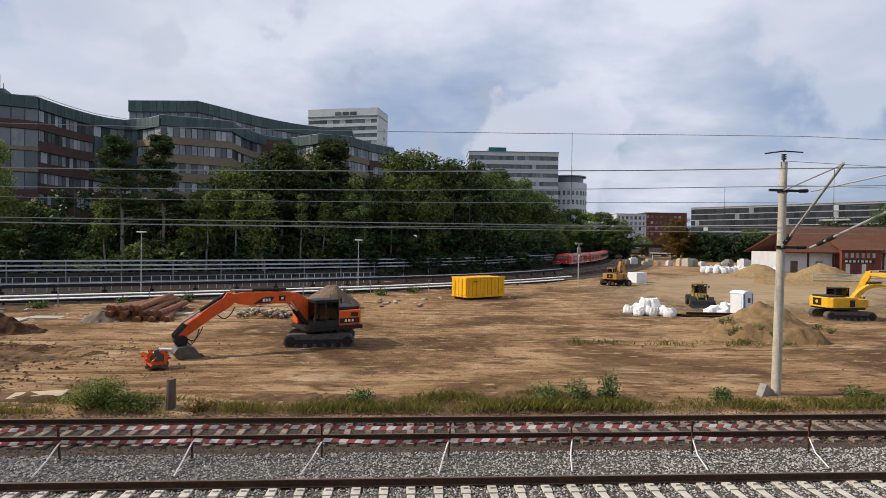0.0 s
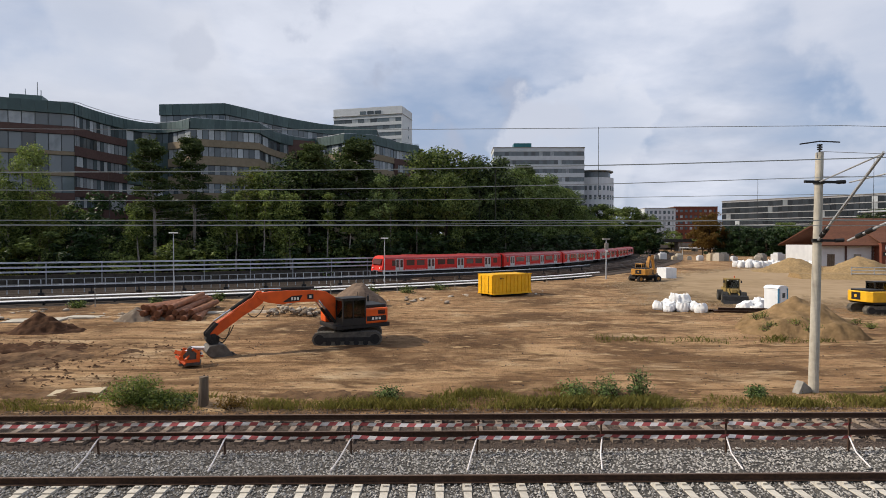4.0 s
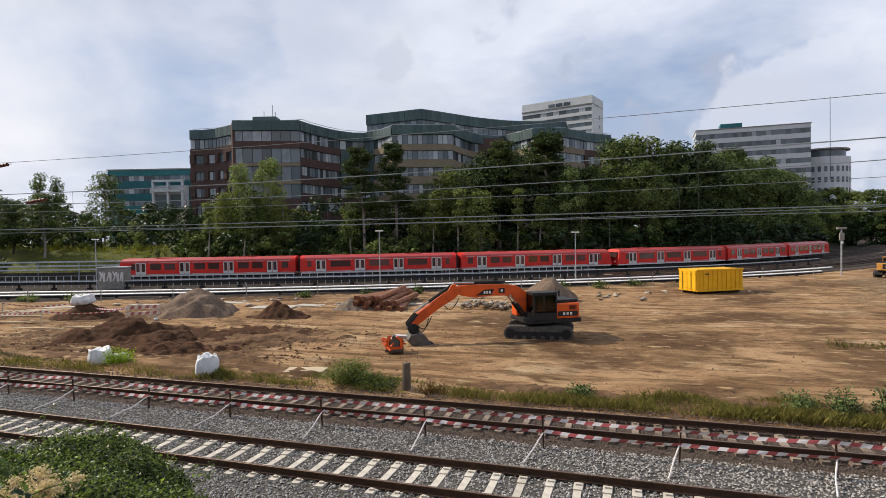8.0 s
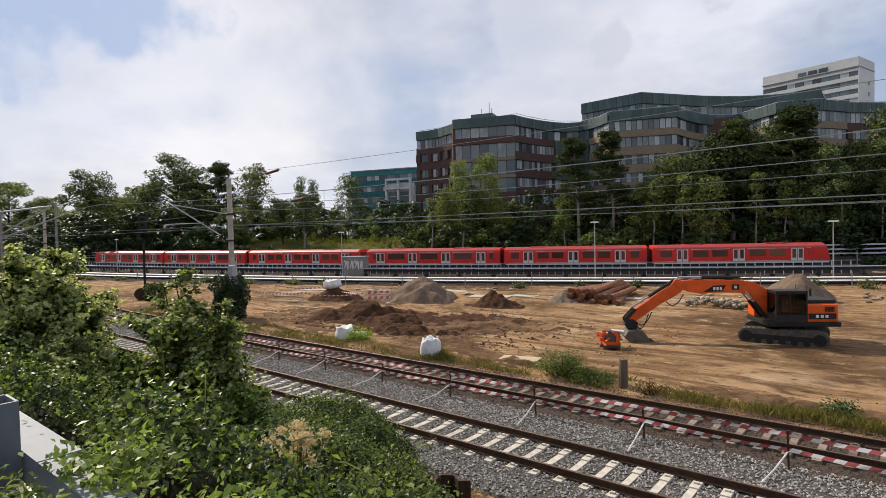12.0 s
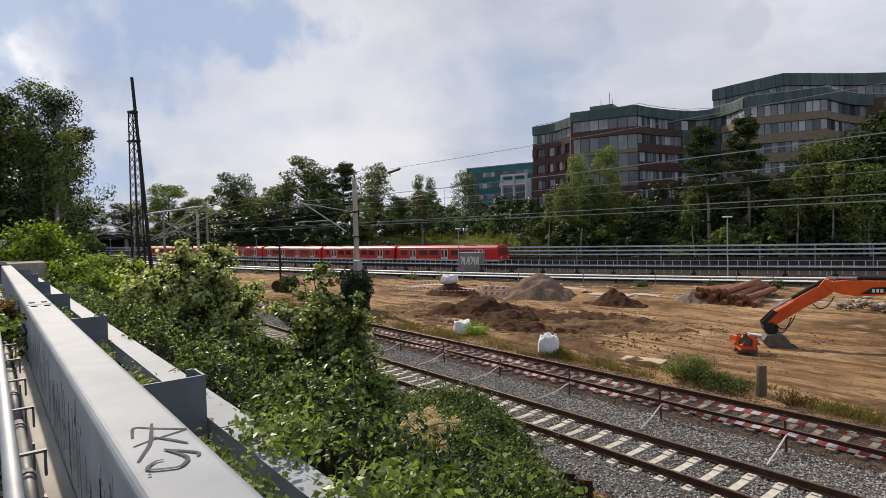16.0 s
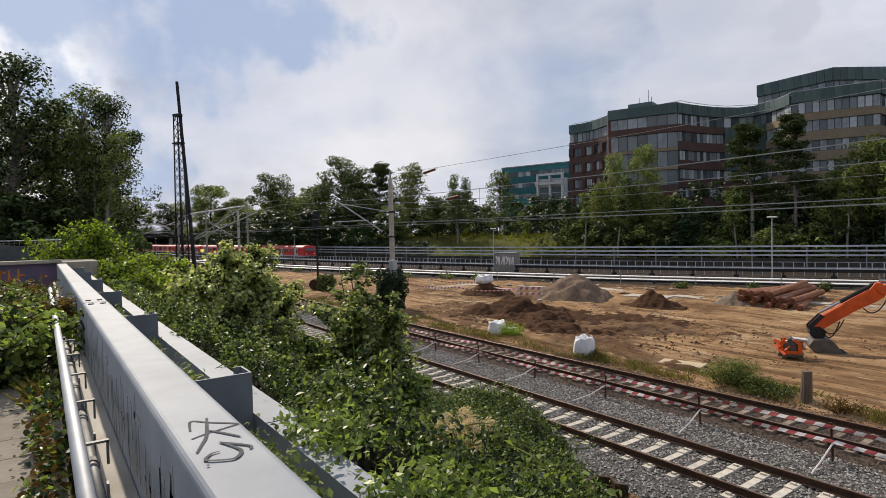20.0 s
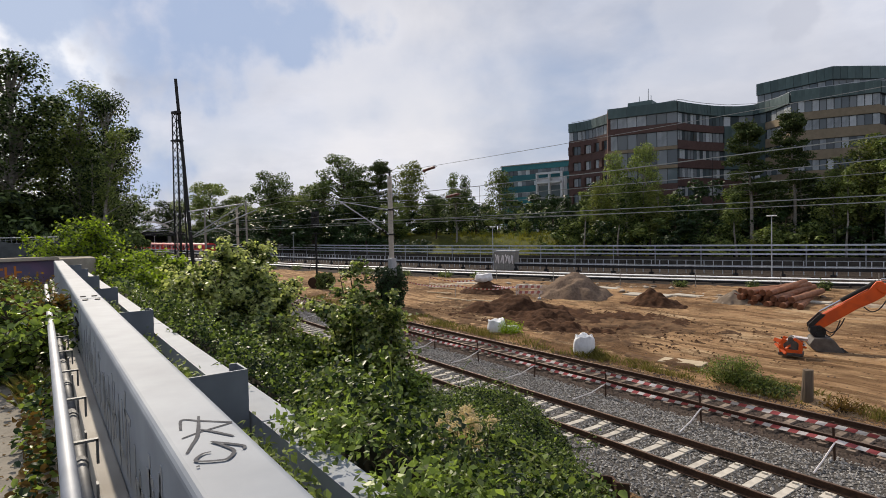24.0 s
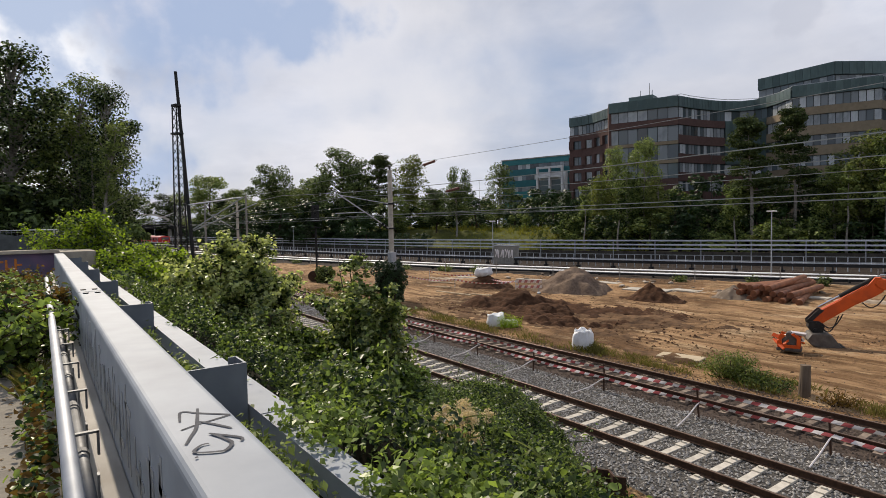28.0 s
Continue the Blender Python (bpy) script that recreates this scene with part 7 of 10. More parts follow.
    bm = bmesh.new()
    prism(bm, [(7.42, 1.05), (7.05, 1.08), (6.82, 0.9), (6.9, 0.56), (7.3, 0.56), (7.46, 0.8)], -0.36, 0.16, "y", 0.04)
    cyl(bm, (7.1, -0.45, 0.98), (7.1, 0.25, 0.98), 0.08, n=12)
    cyl(bm, (7.2, -0.45, 0.7), (7.2, 0.25, 0.7), 0.07, n=12)
    part("quick_coupler", bm, M_DARKSTEEL, e).matrix_basis = u
    arm_part("bucket", e, [(7.36, 0.55), (7.52, 0.3), (7.42, 0.1), (7.15, -0.02), (6.72, -0.08), (6.22, -0.06), (6.3, 0.05), (6.62, 0.52), (6.9, 0.6)], -0.1, 1.15, M_STEELWORN, u, 0.03)
    for k in range(5):
        bm = bmesh.new()
        box(bm, 6.2, -0.55 + k * 0.225, -0.01, 0.2, 0.07, 0.06)
        part("bucket_tooth", bm, M_DARKSTEEL, e).matrix_basis = u
    # spare tool beside the bucket
    t = thing("compactor_plate", "orange vibrating attachment lying beside the bucket", "machine attachment", pose(-10.95, 25.6, 0, 0, 0, 20))
    t.scale = (0.82, 0.82, 0.82)
    bm = bmesh.new()
    box(bm, 0, 0, 0.12, 1.1, 0.8, 0.16, bevel=0.03)
    part("base_plate", bm, M_STEELWORN, t)
    for s in (-0.36, 0.36):
        bm = bmesh.new()
        prism(bm, [(-0.5, 0.2), (0.5, 0.2), (0.52, 0.75), (0.2, 0.98), (0.1, 0.9), (0.35, 0.7), (0.33, 0.36), (-0.3, 0.36), (-0.33, 0.62), (-0.12, 0.84), (-0.35, 0.92), (-0.54, 0.6)], s - 0.04, s + 0.04, "y", 0.01)
        part("side_plate", bm, M_ORANGE, t)
    bm = bmesh.new()
    box(bm, 0, 0, 0.52, 0.66, 0.6, 0.5, bevel=0.06)
    cyl(bm, (0, -0.3, 0.85), (0, 0.3, 0.85), 0.14, n=14)
    part("motor", bm, M_STEELWORN, t)
    rj = random.Random(5)
    for k in range(11):
        bm = bmesh.new()
        box(bm, 0, 0, 0, rj.uniform(0.35, 0.9), rj.uniform(0.06, 0.14), rj.uniform(0.05, 0.2), bevel=0.01, m=pose(rj.uniform(-0.45, 0.45), rj.uniform(-0.4, 0.3), rj.uniform(0.25, 0.95), rj.uniform(-40, 40), rj.uniform(-50, 50), rj.uniform(0, 180)))
        part("frame_bar", bm, M_ORANGE if k % 4 else M_TAPE_W, t)
    for a in ((-0.4, 0.95), (0.1, 1.02), (0.45, 0.8)):
        bm = bmesh.new()
        cyl(bm, (a[0], -0.3, a[1]), (a[0] + 0.1, 0.3, a[1] - 0.3), 0.03, n=6)
        part("hose", bm, M_BLACK, t)


orange_excavator()


def yellow_excavator(name, label, x, y, yaw, up, reach=1.0, wheels=False, rise=1.0):
    paint = M_DUSTYELLOW if wheels else M_YELLOW
    e = thing(name, label, "excavator", pose(x, y, 0, 0, 0, yaw))
    e.scale = (0.88, 0.88, 0.88)
    u = pose(0, 0, 0, 0, 0, up)
    if wheels:
        bm = bmesh.new()
        box(bm, 0, 0, 0.75, 4.2, 1.3, 0.5, bevel=0.05)
        part("chassis", bm, M_DARKSTEEL, e)
        for wx in (-1.5, 1.5):
            for s in (-1.05, 1.05):
                bm = bmesh.new()
                cyl(bm, (wx, s - 0.22, 0.5), (wx, s + 0.22, 0.5), 0.5, n=20)
                t = part("tyre", bm, M_BLACK, e)
                bm = bmesh.new()
                cyl(bm, (wx, s * 1.0 + math.copysign(0.2, s), 0.5), (wx, s + math.copysign(0.25, s), 0.5), 0.26, n=14)
                part("rim", bm, paint, t)
    else:
        crawler(e, 4.1, 0.8, 2.3, 0.6, pose(0, 0, 0), M_DARKSTEEL)
    bm = bmesh.new()
    box(bm, -0.4, 0, 1.05, 3.2, 2.5, 0.2, bevel=0.04)
    part("turntable", bm, M_DARKSTEEL, e).matrix_basis = u
    bm = bmesh.new()
    prism(bm, [(-2.4, -0.9), (-2.1, -1.3), (0.4, -1.3), (0.4, -0.3), (-0.4, -0.3), (-0.4, 1.3), (-2.1, 1.3), (-2.4, 0.9)], 1.12, 2.02, "z", 0.07)
    part("engine_body", bm, paint, e).matrix_basis = u
    bm = bmesh.new()
    box(bm, 0.85, -0.8, 1.5, 1.3, 0.9, 0.75, bevel=0.06)
    part("tool_box", bm, paint, e).matrix_basis = u
    bm = bmesh.new()
    box(bm, -1.35, 0, 2.08, 1.6, 1.9, 0.16, bevel=0.05)
    part("engine_hood", bm, M_TARPBLACK, e).matrix_basis = u
    bm = bmesh.new()
    box(bm, -2.41, 0.1, 1.6, 0.03, 0.9, 0.62)
    part("rear_panel", bm, M_TARPBLACK, e, "dark panel with a pale mark").matrix_basis = u
    bm = bmesh.new()
    cyl(bm, (-2.45, 0.1, 1.6), (-2.42, 0.1, 1.6), 0.14, n=16)
    part("marking", bm, paint, e).matrix_basis = u
    bm = bmesh.new()
    box(bm, -0.2, -1.312, 1.5, 0.5, 0.03, 0.6)
    part("side_panel", bm, M_TARPBLACK, e).matrix_basis = u
    cab_parts(e, u, -0.3, 1.1, 0.4, 1.28, 1.12, 2.7, M_TARPBLACK if not wheels else paint)
    k = reach
    boom = [(0.5, 1.35), (0.75, 2.0), (1.5 * k, 3.0), (2.2 * k, 3.55), (2.9 * k, 3.85), (5.0 * k, 3.75), (5.0 * k, 3.5), (3.0 * k, 3.4), (2.3 * k, 3.05), (1.7 * k, 2.4), (1.1, 1.4)]
    boom = [(x, 1.35 + (z - 1.35) * rise) for x, z in boom]
    arm_part("boom", e, boom, -0.1, 0.42, paint, u)
    arm_part("stick", e, [(4.7 * k, 1.35 + 2.65 * rise), (5.2 * k, 1.35 + 2.6 * rise), (6.3 * k, 1.6), (6.2 * k, 1.2), (5.9 * k, 1.3), (4.8 * k, 1.35 + 1.95 * rise)], -0.1, 0.32, paint, u)
    for yy in (-0.42, 0.22):
        ram(e, (1.25, 1.15), (2.3 * k, 1.35 + 1.6 * rise), u, 0.08, yy)
    ram(e, (2.4 * k, 1.35 + 2.6 * rise), (4.9 * k, 1.35 + 2.65 * rise), u, 0.08, -0.1)
    arm_part("bucket", e, [(6.3 * k, 1.2), (6.7 * k, 0.7), (6.4 * k, 0.15), (5.7 * k, 0.05), (5.6 * k, 0.25), (5.95 * k, 1.2)], -0.1, 1.1, M_STEELWORN, u)


yellow_excavator("excavator", "yellow crawler excavator with dark panels beside the sand heap", 34.0, 42.6, -8, 14, rise=0.72)
yellow_excavator("excavator", "yellow crawler excavator at the edge of the yard", 43.6, 45.5, -40, 150)
yellow_excavator("wheeled_excavator", "yellow wheeled excavator parked at the edge of the yard", 28.2, 75.6, 15, 35, 0.62, True)

# white cube
bm = bmesh.new()
box(bm, 0, 0, 0.8, 1.9, 1.9, 1.55, bevel=0.05)
solid("storage_box", bm, M_WC, "white storage box on the sand beside the wheeled excavator", "box", m=pose(33.6, 81.5, 0, 0, 0, 20))


def wheel_loader():
    l = thing("wheel_loader", "dusty khaki-yellow wheel loader with a dark bucket", "wheel loader", pose(26.5, 50.2, 0, 0, 0, -108))
    l.scale = (0.87, 0.87, 0.87)
    for x in (-1.35, 1.25):
        for s in (-0.85, 0.85):
            bm = bmesh.new()
            cyl(bm, (x, s - 0.25, 0.62), (x, s + 0.25, 0.62), 0.62, n=22)
            t = part("tyre", bm, M_BLACK, l)
            bm = bmesh.new()
            cyl(bm, (x, s + math.copysign(0.23, s), 0.62), (x, s + math.copysign(0.28, s), 0.62), 0.3, n=14)
            part("rim", bm, M_MUDTRACK, t)
    bm = bmesh.new()
    box(bm, -1.5, 0, 1.15, 1.7, 1.2, 0.75, bevel=0.1)
    part("engine_bonnet", bm, M_KHAKI, l)
    bm = bmesh.new()
    box(bm, 0, 0, 0.8, 3.0, 0.9, 0.45, bevel=0.05)
    part("chassis", bm, M_DARKSTEEL, l)
    cab_parts(l, pose(0, 0, 0), -0.75, 0.45, -0.62, 0.62, 1.15, 2.45, M_KHAKI)
    bm = bmesh.new()
    cyl(bm, (-0.3, 0.3, 2.5), (-0.3, 0.3, 2.72), 0.05, n=8)
    part("beacon", bm, M_ORANGE, l)
    for s in (-0.42, 0.42):
        bm = bmesh.new()
        prism(bm, [(0.3, 1.35), (0.6, 1.5), (1.9, 0.75), (2.05, 0.45), (1.85, 0.4), (1.5, 0.7)], s - 0.07, s + 0.07, "y", 0.02)
        part("lift_arm", bm, M_KHAKI, l)
    bm = bmesh.new()
    prism(bm, [(1.9, 0.95), (2.2, 0.85), (2.3, 0.45), (2.75, 0.08), (1.95, 0.08), (1.8, 0.4)], -1.15, 1.15, "y", 0.02)
    part("bucket", bm, M_DARKSTEEL, l)
    bm = bmesh.new()
    box(bm, 1.0, 0, 1.3, 0.7, 0.5, 0.4, bevel=0.06)
    part("front_hood", bm, M_KHAKI, l)
    for s in (-0.8, 0.8):
        bm = bmesh.new()
        box(bm, 0.5, s, 2.2, 0.1, 0.12, 0.25)
        cyl(bm, (0.45, s * 0.75, 2.3), (0.5, s, 2.3), 0.015, n=5)
        part("mirror", bm, M_BLACK, l)
    for s in (-0.45, 0.45):
        bm = bmesh.new()
        cyl(bm, (0.46, s, 2.32), (0.52, s, 2.32), 0.07, n=10)
        part("headlight", bm, M_WHITERAIL, l)


wheel_loader()


# ---- warehouse ----
def warehouse():
    h = thing("warehouse", "old white and red brick goods shed with a brown tiled roof", "building", pose(80.9, 118.0, -0.4, 0, 0, -4))
    bm = bmesh.new()
    box(bm, 24, 6.5, 2.4, 48, 12.4, 5.0)
    part("wall", bm, M_WHITEWALL, h)
    for i in range(9):
        bm = bmesh.new()
        box(bm, i * 5.4 + 0.2, 0.28, 2.4, 0.35, 0.3, 4.9)
        part("pier", bm, M_BRICK, h)
    for i in range(8):
        bm = bmesh.new()
        box(bm, 2.6 + i * 5.4, 0.28, 1.7, 1.5, 0.14, 2.6)
        part("door", bm, (M_WOODOLD, M_CONCRETE_D, M_TRAINGREY)[i % 3], h)
    bm = bmesh.new()
    prism(bm, [(-1.3, 4.7), (6.5, 10.4), (14.3, 4.7), (14.3, 4.9), (6.5, 10.75), (-1.3, 4.95)], -1.0, 49.0, "x")
    for v in bm.verts:
        if v.co.z > 8:
            v.co.x += 5.5 if v.co.x < 10 else -5.5
    part("roof", bm, M_ROOFTILE, h)
    bm = bmesh.new()
    box(bm, 15.5, -0.9, 2.7, 8.4, 2.2, 5.4)
    part("brick_bay", bm, M_BRICKRED, h)
    bm = bmesh.new()
    prism(bm, [(-2.4, 5.3), (-2.4, 5.55), (4.5, 8.7), (4.5, 8.4)], 10.9, 20.1, "x")
    part("bay_roof", bm, M_ROOFTILE, h)
    for i in range(6):
        bm = bmesh.new()
        box(bm, 12.3 + i * 1.15, -2.0, 4.4, 0.6, 0.12, 1.0)
        part("window", bm, M_BLIND_SKY, h)
    bm = bmesh.new()
    box(bm, 14.9, -2.03, 3.1, 6.6, 0.1, 0.8)
    part("sign_band", bm, M_TARPBLACK, h)
    for i, w in enumerate((0.5, 0.4, 0.5, 0.3, 0.5, 0.5, 0.4)):
        bm = bmesh.new()
        box(bm, 12.2 + i * 0.85, -2.09, 3.1, w, 0.05, 0.45)
        part("sign_bar", bm, M_LETTER, h)
    for i in range(4):
        bm = bmesh.new()
        box(bm, 12.6 + i * 1.7, -2.0, 1.3, 0.9, 0.1, 2.4)
        part("door", bm, (M_TRAINGREY, M_BRICK)[i % 2], h)


warehouse()

# fence and bank before the warehouse
ybank = thing("yard_railing", "grey steel railing on the low bank before the warehouse", "railing", kind="structure")
for z in (0.9, 1.35, 1.8):
    bm = bmesh.new()
    cyl(bm, (58, 78, z), (110, 66, z), 0.06, n=6)
    part("tube", bm, M_GALV, ybank)
for k in range(20):
    bm = bmesh.new()
    x = 58 + 52 * k / 19
    cyl(bm, (x, 78 - 12 * k / 19, 0), (x, 78 - 12 * k / 19, 1.85), 0.05, n=6)
    part("post", bm, M_GALV, ybank)
bm = bmesh.new()
sweep(bm, [(52, 81, 0), (80, 74.5, 0), (125, 64, 0)], [(-3.0, -0.2), (3.0, -0.2), (2.0, 0.75), (-1.5, 0.8)])
solid("yard_bank", bm, M_SANDHEAP, "low grassy bank with a concrete edge across the yard", "bank", kind="structure")

# stored goods at the far end
for k in range(26):
    x, y = 62 + k * 1.9 + random.uniform(-0.5, 0.5), 158 - k * 1.2 + random.uniform(-2, 2)
    s = random.uniform(1.2, 2.6)
    bm = bmesh.new()
    box(bm, 0, 0, s * 0.4, s, s * 0.8, s * 0.8, bevel=0.08)
    for q in range(2):
        box(bm, random.uniform(-0.4, 0.4), 0, s * 0.85, s * 0.5, s * 0.5, s * 0.2, bevel=0.03)
    solid("stored_pallet", bm, (M_CONCRETE_D, M_WHITEWALL, M_BOARD, M_CONCRETE)[k % 4], "stacked pallet of building material at the end of the yard", "pallet", "pallets at the end of the yard", m=pose(x, y, 0, 0, 0, random.uniform(0, 90)))
bm = bmesh.new()
box(bm, 0, 0, 2.6, 30, 1.2, 0.4)
for x in (-14, -5, 5, 14):
    box(bm, x, 0, 1.2, 0.3, 0.3, 2.6)
solid("platform_roof", bm, M_WHITEWALL, "long pale flat canopy before the trees at the yard's end", "canopy", m=pose(106, 206, 0, 0, 0, -30))

# ---- masts, wires and lineside things ----
M_WIRE = material("weathered_wire", (0.40, 0.40, 0.38), (0.28, 0.28, 0.265), scale=3, rough=0.5, metal=0.3)


def concrete_mast(x, y, h, lean, label, arms=True, long_arm=True, r=(0.215, 0.165), grips=(5.35, 7.15), sway=0.15):
    """A tapered concrete mast with cantilever arms over both near tracks."""
    m = thing("overhead_line_mast", label, "mast", pose(x, y, 0, 0, lean, 0))
    bm = bmesh.new()
    cyl(bm, (0, 0, -0.3), (0, 0, h), r[0], r[1], 20)
    part("pole", bm, M_CONCRETE, m, smooth=False)
    for z in grips:
        bm = bmesh.new()
        cyl(bm, (0, 0, z - 0.06), (0, 0, z + 0.06), r[0] + 0.01, n=20)
        box(bm, 0.1, -r[0], z, 1.5 if z > 6 else 0.8, 0.1, 0.09)
        cyl(bm, (0.55, -r[0], z), (0.85, -r[0], z + 0.02), 0.07, n=10)
        part("clamp", bm, M_DARKSTEEL, m)
    bm = bmesh.new()
    cyl(bm, (0, 0, h), (0, 0, h + 0.3), 0.03, n=6)
    for k in range(3):
        cyl(bm, (0, 0, h + 0.1 + 0.08 * k), (0, 0, h + 0.14 + 0.08 * k), 0.09, n=10)
    part("insulator", bm, M_DARKSTEEL, m)
    for s in (-1, 1):
        bm = bmesh.new()
        cyl(bm, (0, 0, h + 0.42), (s * 0.75, 0, h + 0.3 if s < 0 else h + 0.4), 0.025, n=6)
        part("top_arm", bm, M_DARKSTEEL, m)
    if arms:
        for tip_y, tip_z, x0 in (((-4.2, 8.2, -0.1), (-8.9, 8.2, 1.0)) if long_arm else ((-4.2, 7.75, 0.1),)):
            bm = bmesh.new()
            cyl(bm, (x0, -0.2, grips[0]), (x0 + sway, tip_y, tip_z), 0.045, n=8)
            part("strut", bm, M_GALV, m)
            bm = bmesh.new()
            cyl(bm, (x0, -0.2, grips[1]), (x0 + sway, tip_y + 0.1, tip_z - 0.05), 0.028, n=8)
            part("tie", bm, M_GALV, m)
            for f in (0.06, 0.12):
                bm = bmesh.new()
                a = Vector((x0, -0.2, grips[0])).lerp(Vector((x0 + sway, tip_y, tip_z)), f)
                b = Vector((x0, -0.2, grips[0])).lerp(Vector((x0 + sway, tip_y, tip_z)), f + 0.04)
                cyl(bm, a, b, 0.085, n=10)
                part("insulator", bm, M_DARKSTEEL, m)
            bm = bmesh.new()
            cyl(bm, (x0 + 0.1, tip_y + 2.2, 6.55), (x0 + sway, tip_y - 0.3, 6.45), 0.03, n=6)
            part("registration_arm", bm, M_GALV, m)
    return m


concrete_mast(14.1, 20.97, 8.85, 0.9, "pale concrete overhead line mast with cantilever arms", r=(0.175, 0.13), grips=(5.6, 7.75), sway=-0.85)
bm = bmesh.new()
prism(bm, [(-0.5, -0.1), (0.15, -0.1), (0.15, 0.05), (-0.1, 0.42), (-0.5, 0.05)], -0.15, 0.15, "y", 0.02)
solid("concrete_block", bm, M_CONCRETE_D, "small concrete block leaning on the mast's foot", "concrete block", m=pose(13.75, 20.9, 0.05, 0, -20, 15))
concrete_mast(-36.15, 20.97 + bend(-36), 9.6, -0.3, "grey concrete overhead line mast with an ivy-covered foot", long_arm=False)
concrete_mast(-86.0, 22.0 + bend(-86), 9.6, 0, "distant concrete overhead line mast beside the track", long_arm=False)
concrete_mast(-82.0, 8.0 + bend(-82), 9.6, 0, "distant concrete overhead line mast on the near side", arms=False)
concrete_mast(64.0, 21.0, 9.5, 0, "concrete overhead line mast further along the track")


def wires():
    def run(label, y, z0, sag, x0=-190.0, x1=120.0, r=0.009, span=50.0, start=14.2):
        bm = bmesh.new()
        xs = np.arange(x0, x1 + 1, 5.0)
        pts = []
        for x in xs:
            f = ((x - start) / span) % 1.0
            pts.append((x, y + bend(x), z0 - sag * 4 * f * (1 - f)))
        sweep(bm, pts, [(-r, -r), (r, -r), (r, r), (-r, r)])
        return solid("overhead_wire", bm, M_WIRE, label, "wire", "overhead wires")
    for yc in (12.45, 16.9):
        run("thin contact wire above the near railway track", yc, 6.05, 0.02, r=0.009)
        run("carrying wire of the overhead line above the track", yc, 7.6, 0.55, r=0.010)
    run("feeder wire along the tops of the masts", 20.9, 9.85, 0.25, r=0.009)
    run("feeder wire beside the masts", 21.3, 7.35, 0.3, r=0.009)
    run("earth wire along the masts", 21.2, 6.4, 0.25, r=0.010)
    # droppers
    for yc in (12.45, 16.9):
        d = thing("droppers", "thin vertical hanger wires of the overhead line", "wire", group="overhead wires")
        for x in np.arange(-90, 60, 8.3):
            f = ((x - 14.2) / 50.0) % 1.0
            bm = bmesh.new()
            cyl(bm, (x, yc + bend(x), 6.05), (x, yc + bend(x), 7.6 - 2.2 * f * (1 - f)), 0.006, n=4)
            part("dropper", bm, M_DARKSTEEL, d)
    # section insulators in the feeders
    for x, y, z in ((-31.5, 20.9, 9.55), (-29.5, 21.3, 7.7)):
        bm = bmesh.new()
        for k in range(6):
            cyl(bm, (x + k * 0.22, y + bend(x), z + 0.02 * k), (x + k * 0.22 + 0.14, y + bend(x), z + 0.02 * k), 0.09, n=10)
        cyl(bm, (x - 0.2, y + bend(x), z), (x + 1.5, y + bend(x), z + 0.12), 0.02, n=6)
        solid("wire_insulator", bm, M_INSULATOR, "brown ribbed insulator in an overhead wire", "insulator")
    # wires across the yard to the right
    for z, y0, y1 in ((8.9, 21.0, 40.0), (8.0, 21.2, 36.0)):
        bm = bmesh.new()
        cyl(bm, (14.2, y0, z), (80, y1, z + 1.2), 0.012, n=5, caps=False)
        solid("stay_wire", bm, M_GALV, "thin wire running from the mast across the yard", "wire", "overhead wires")
    solid("hanger_wire", bmesh_from_line((6.0, 20.9, 9.75), (6.0, 20.9, 7.2)), M_DARKSTEEL, "thin hanging wire with a loop between two overhead wires", "wire", "overhead wires")


def bmesh_from_line(p, q, r=0.009):
    bm = bmesh.new()
    cyl(bm, p, q, r, n=5)
    return bm


wires()


def ivy_lump(x, y, r, h, label, leaf, n=5200, size=0.11, cat="shrub"):
    """A dense lump of leaves round an added dark core that stands in for inner shade."""
    rng = np.random.default_rng(int(abs(x) * 10))
    s = thing("shrub", label, cat, pose(x, y, 0))
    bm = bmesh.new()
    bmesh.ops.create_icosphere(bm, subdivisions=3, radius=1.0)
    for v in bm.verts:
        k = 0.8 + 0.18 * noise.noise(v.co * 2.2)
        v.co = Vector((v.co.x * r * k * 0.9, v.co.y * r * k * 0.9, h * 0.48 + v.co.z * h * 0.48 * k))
    part("inner_growth", bm, M_WOODSOIL_SHADE, s)
    # ragged column: wide and squarish, with tufts hanging out of it
    a, f = rng.uniform(0, 6.28, n), rng.random(n) ** 0.9
    tuft = 0.16 * np.sin(a * 3 + 9 * f) + 0.12 * np.sin(a * 7 - 14 * f)
    rad = r * (1.0 - 0.35 * np.maximum(0, f - 0.8) / 0.2 - 0.12 * (1 - f)) * (0.86 + tuft + rng.uniform(-0.12, 0.16, n))
    d = np.stack([np.cos(a), np.sin(a), 0.5 * (f - 0.4)], 1)
    P = np.stack([d[:, 0] * rad, d[:, 1] * rad, f * h * 1.02 + 0.06 * np.sin(a * 5)], 1)
    P[:, 2] = np.maximum(P[:, 2], 0.02)
    o = new("foliage", quads_mesh("foliage", leaf_quads(rng, P, size, 0.1, 0.7, d), leaf))
    o.parent = s
    return s


ivy_lump(-36.05, 20.7 + bend(-36), 1.15, 2.9, "dark ivy growing round the mast's foot", M_LEAF_DEEP_SHADED, 7500, 0.13)
ivy_lump(-53.2, 22.8 + bend(-53), 0.9, 1.5, "green bush beside the signal", M_LEAF_MID, 3000, 0.14)
bm = bmesh.new()
box(bm, 0, 0, 3.0, 0.55, 0.4, 1.3, bevel=0.03)
solid("switch_box", bm, M_GALV, "grey switch box fixed to the mast above the ivy", "switch box", m=pose(-35.6, 20.67 + bend(-36), 0))


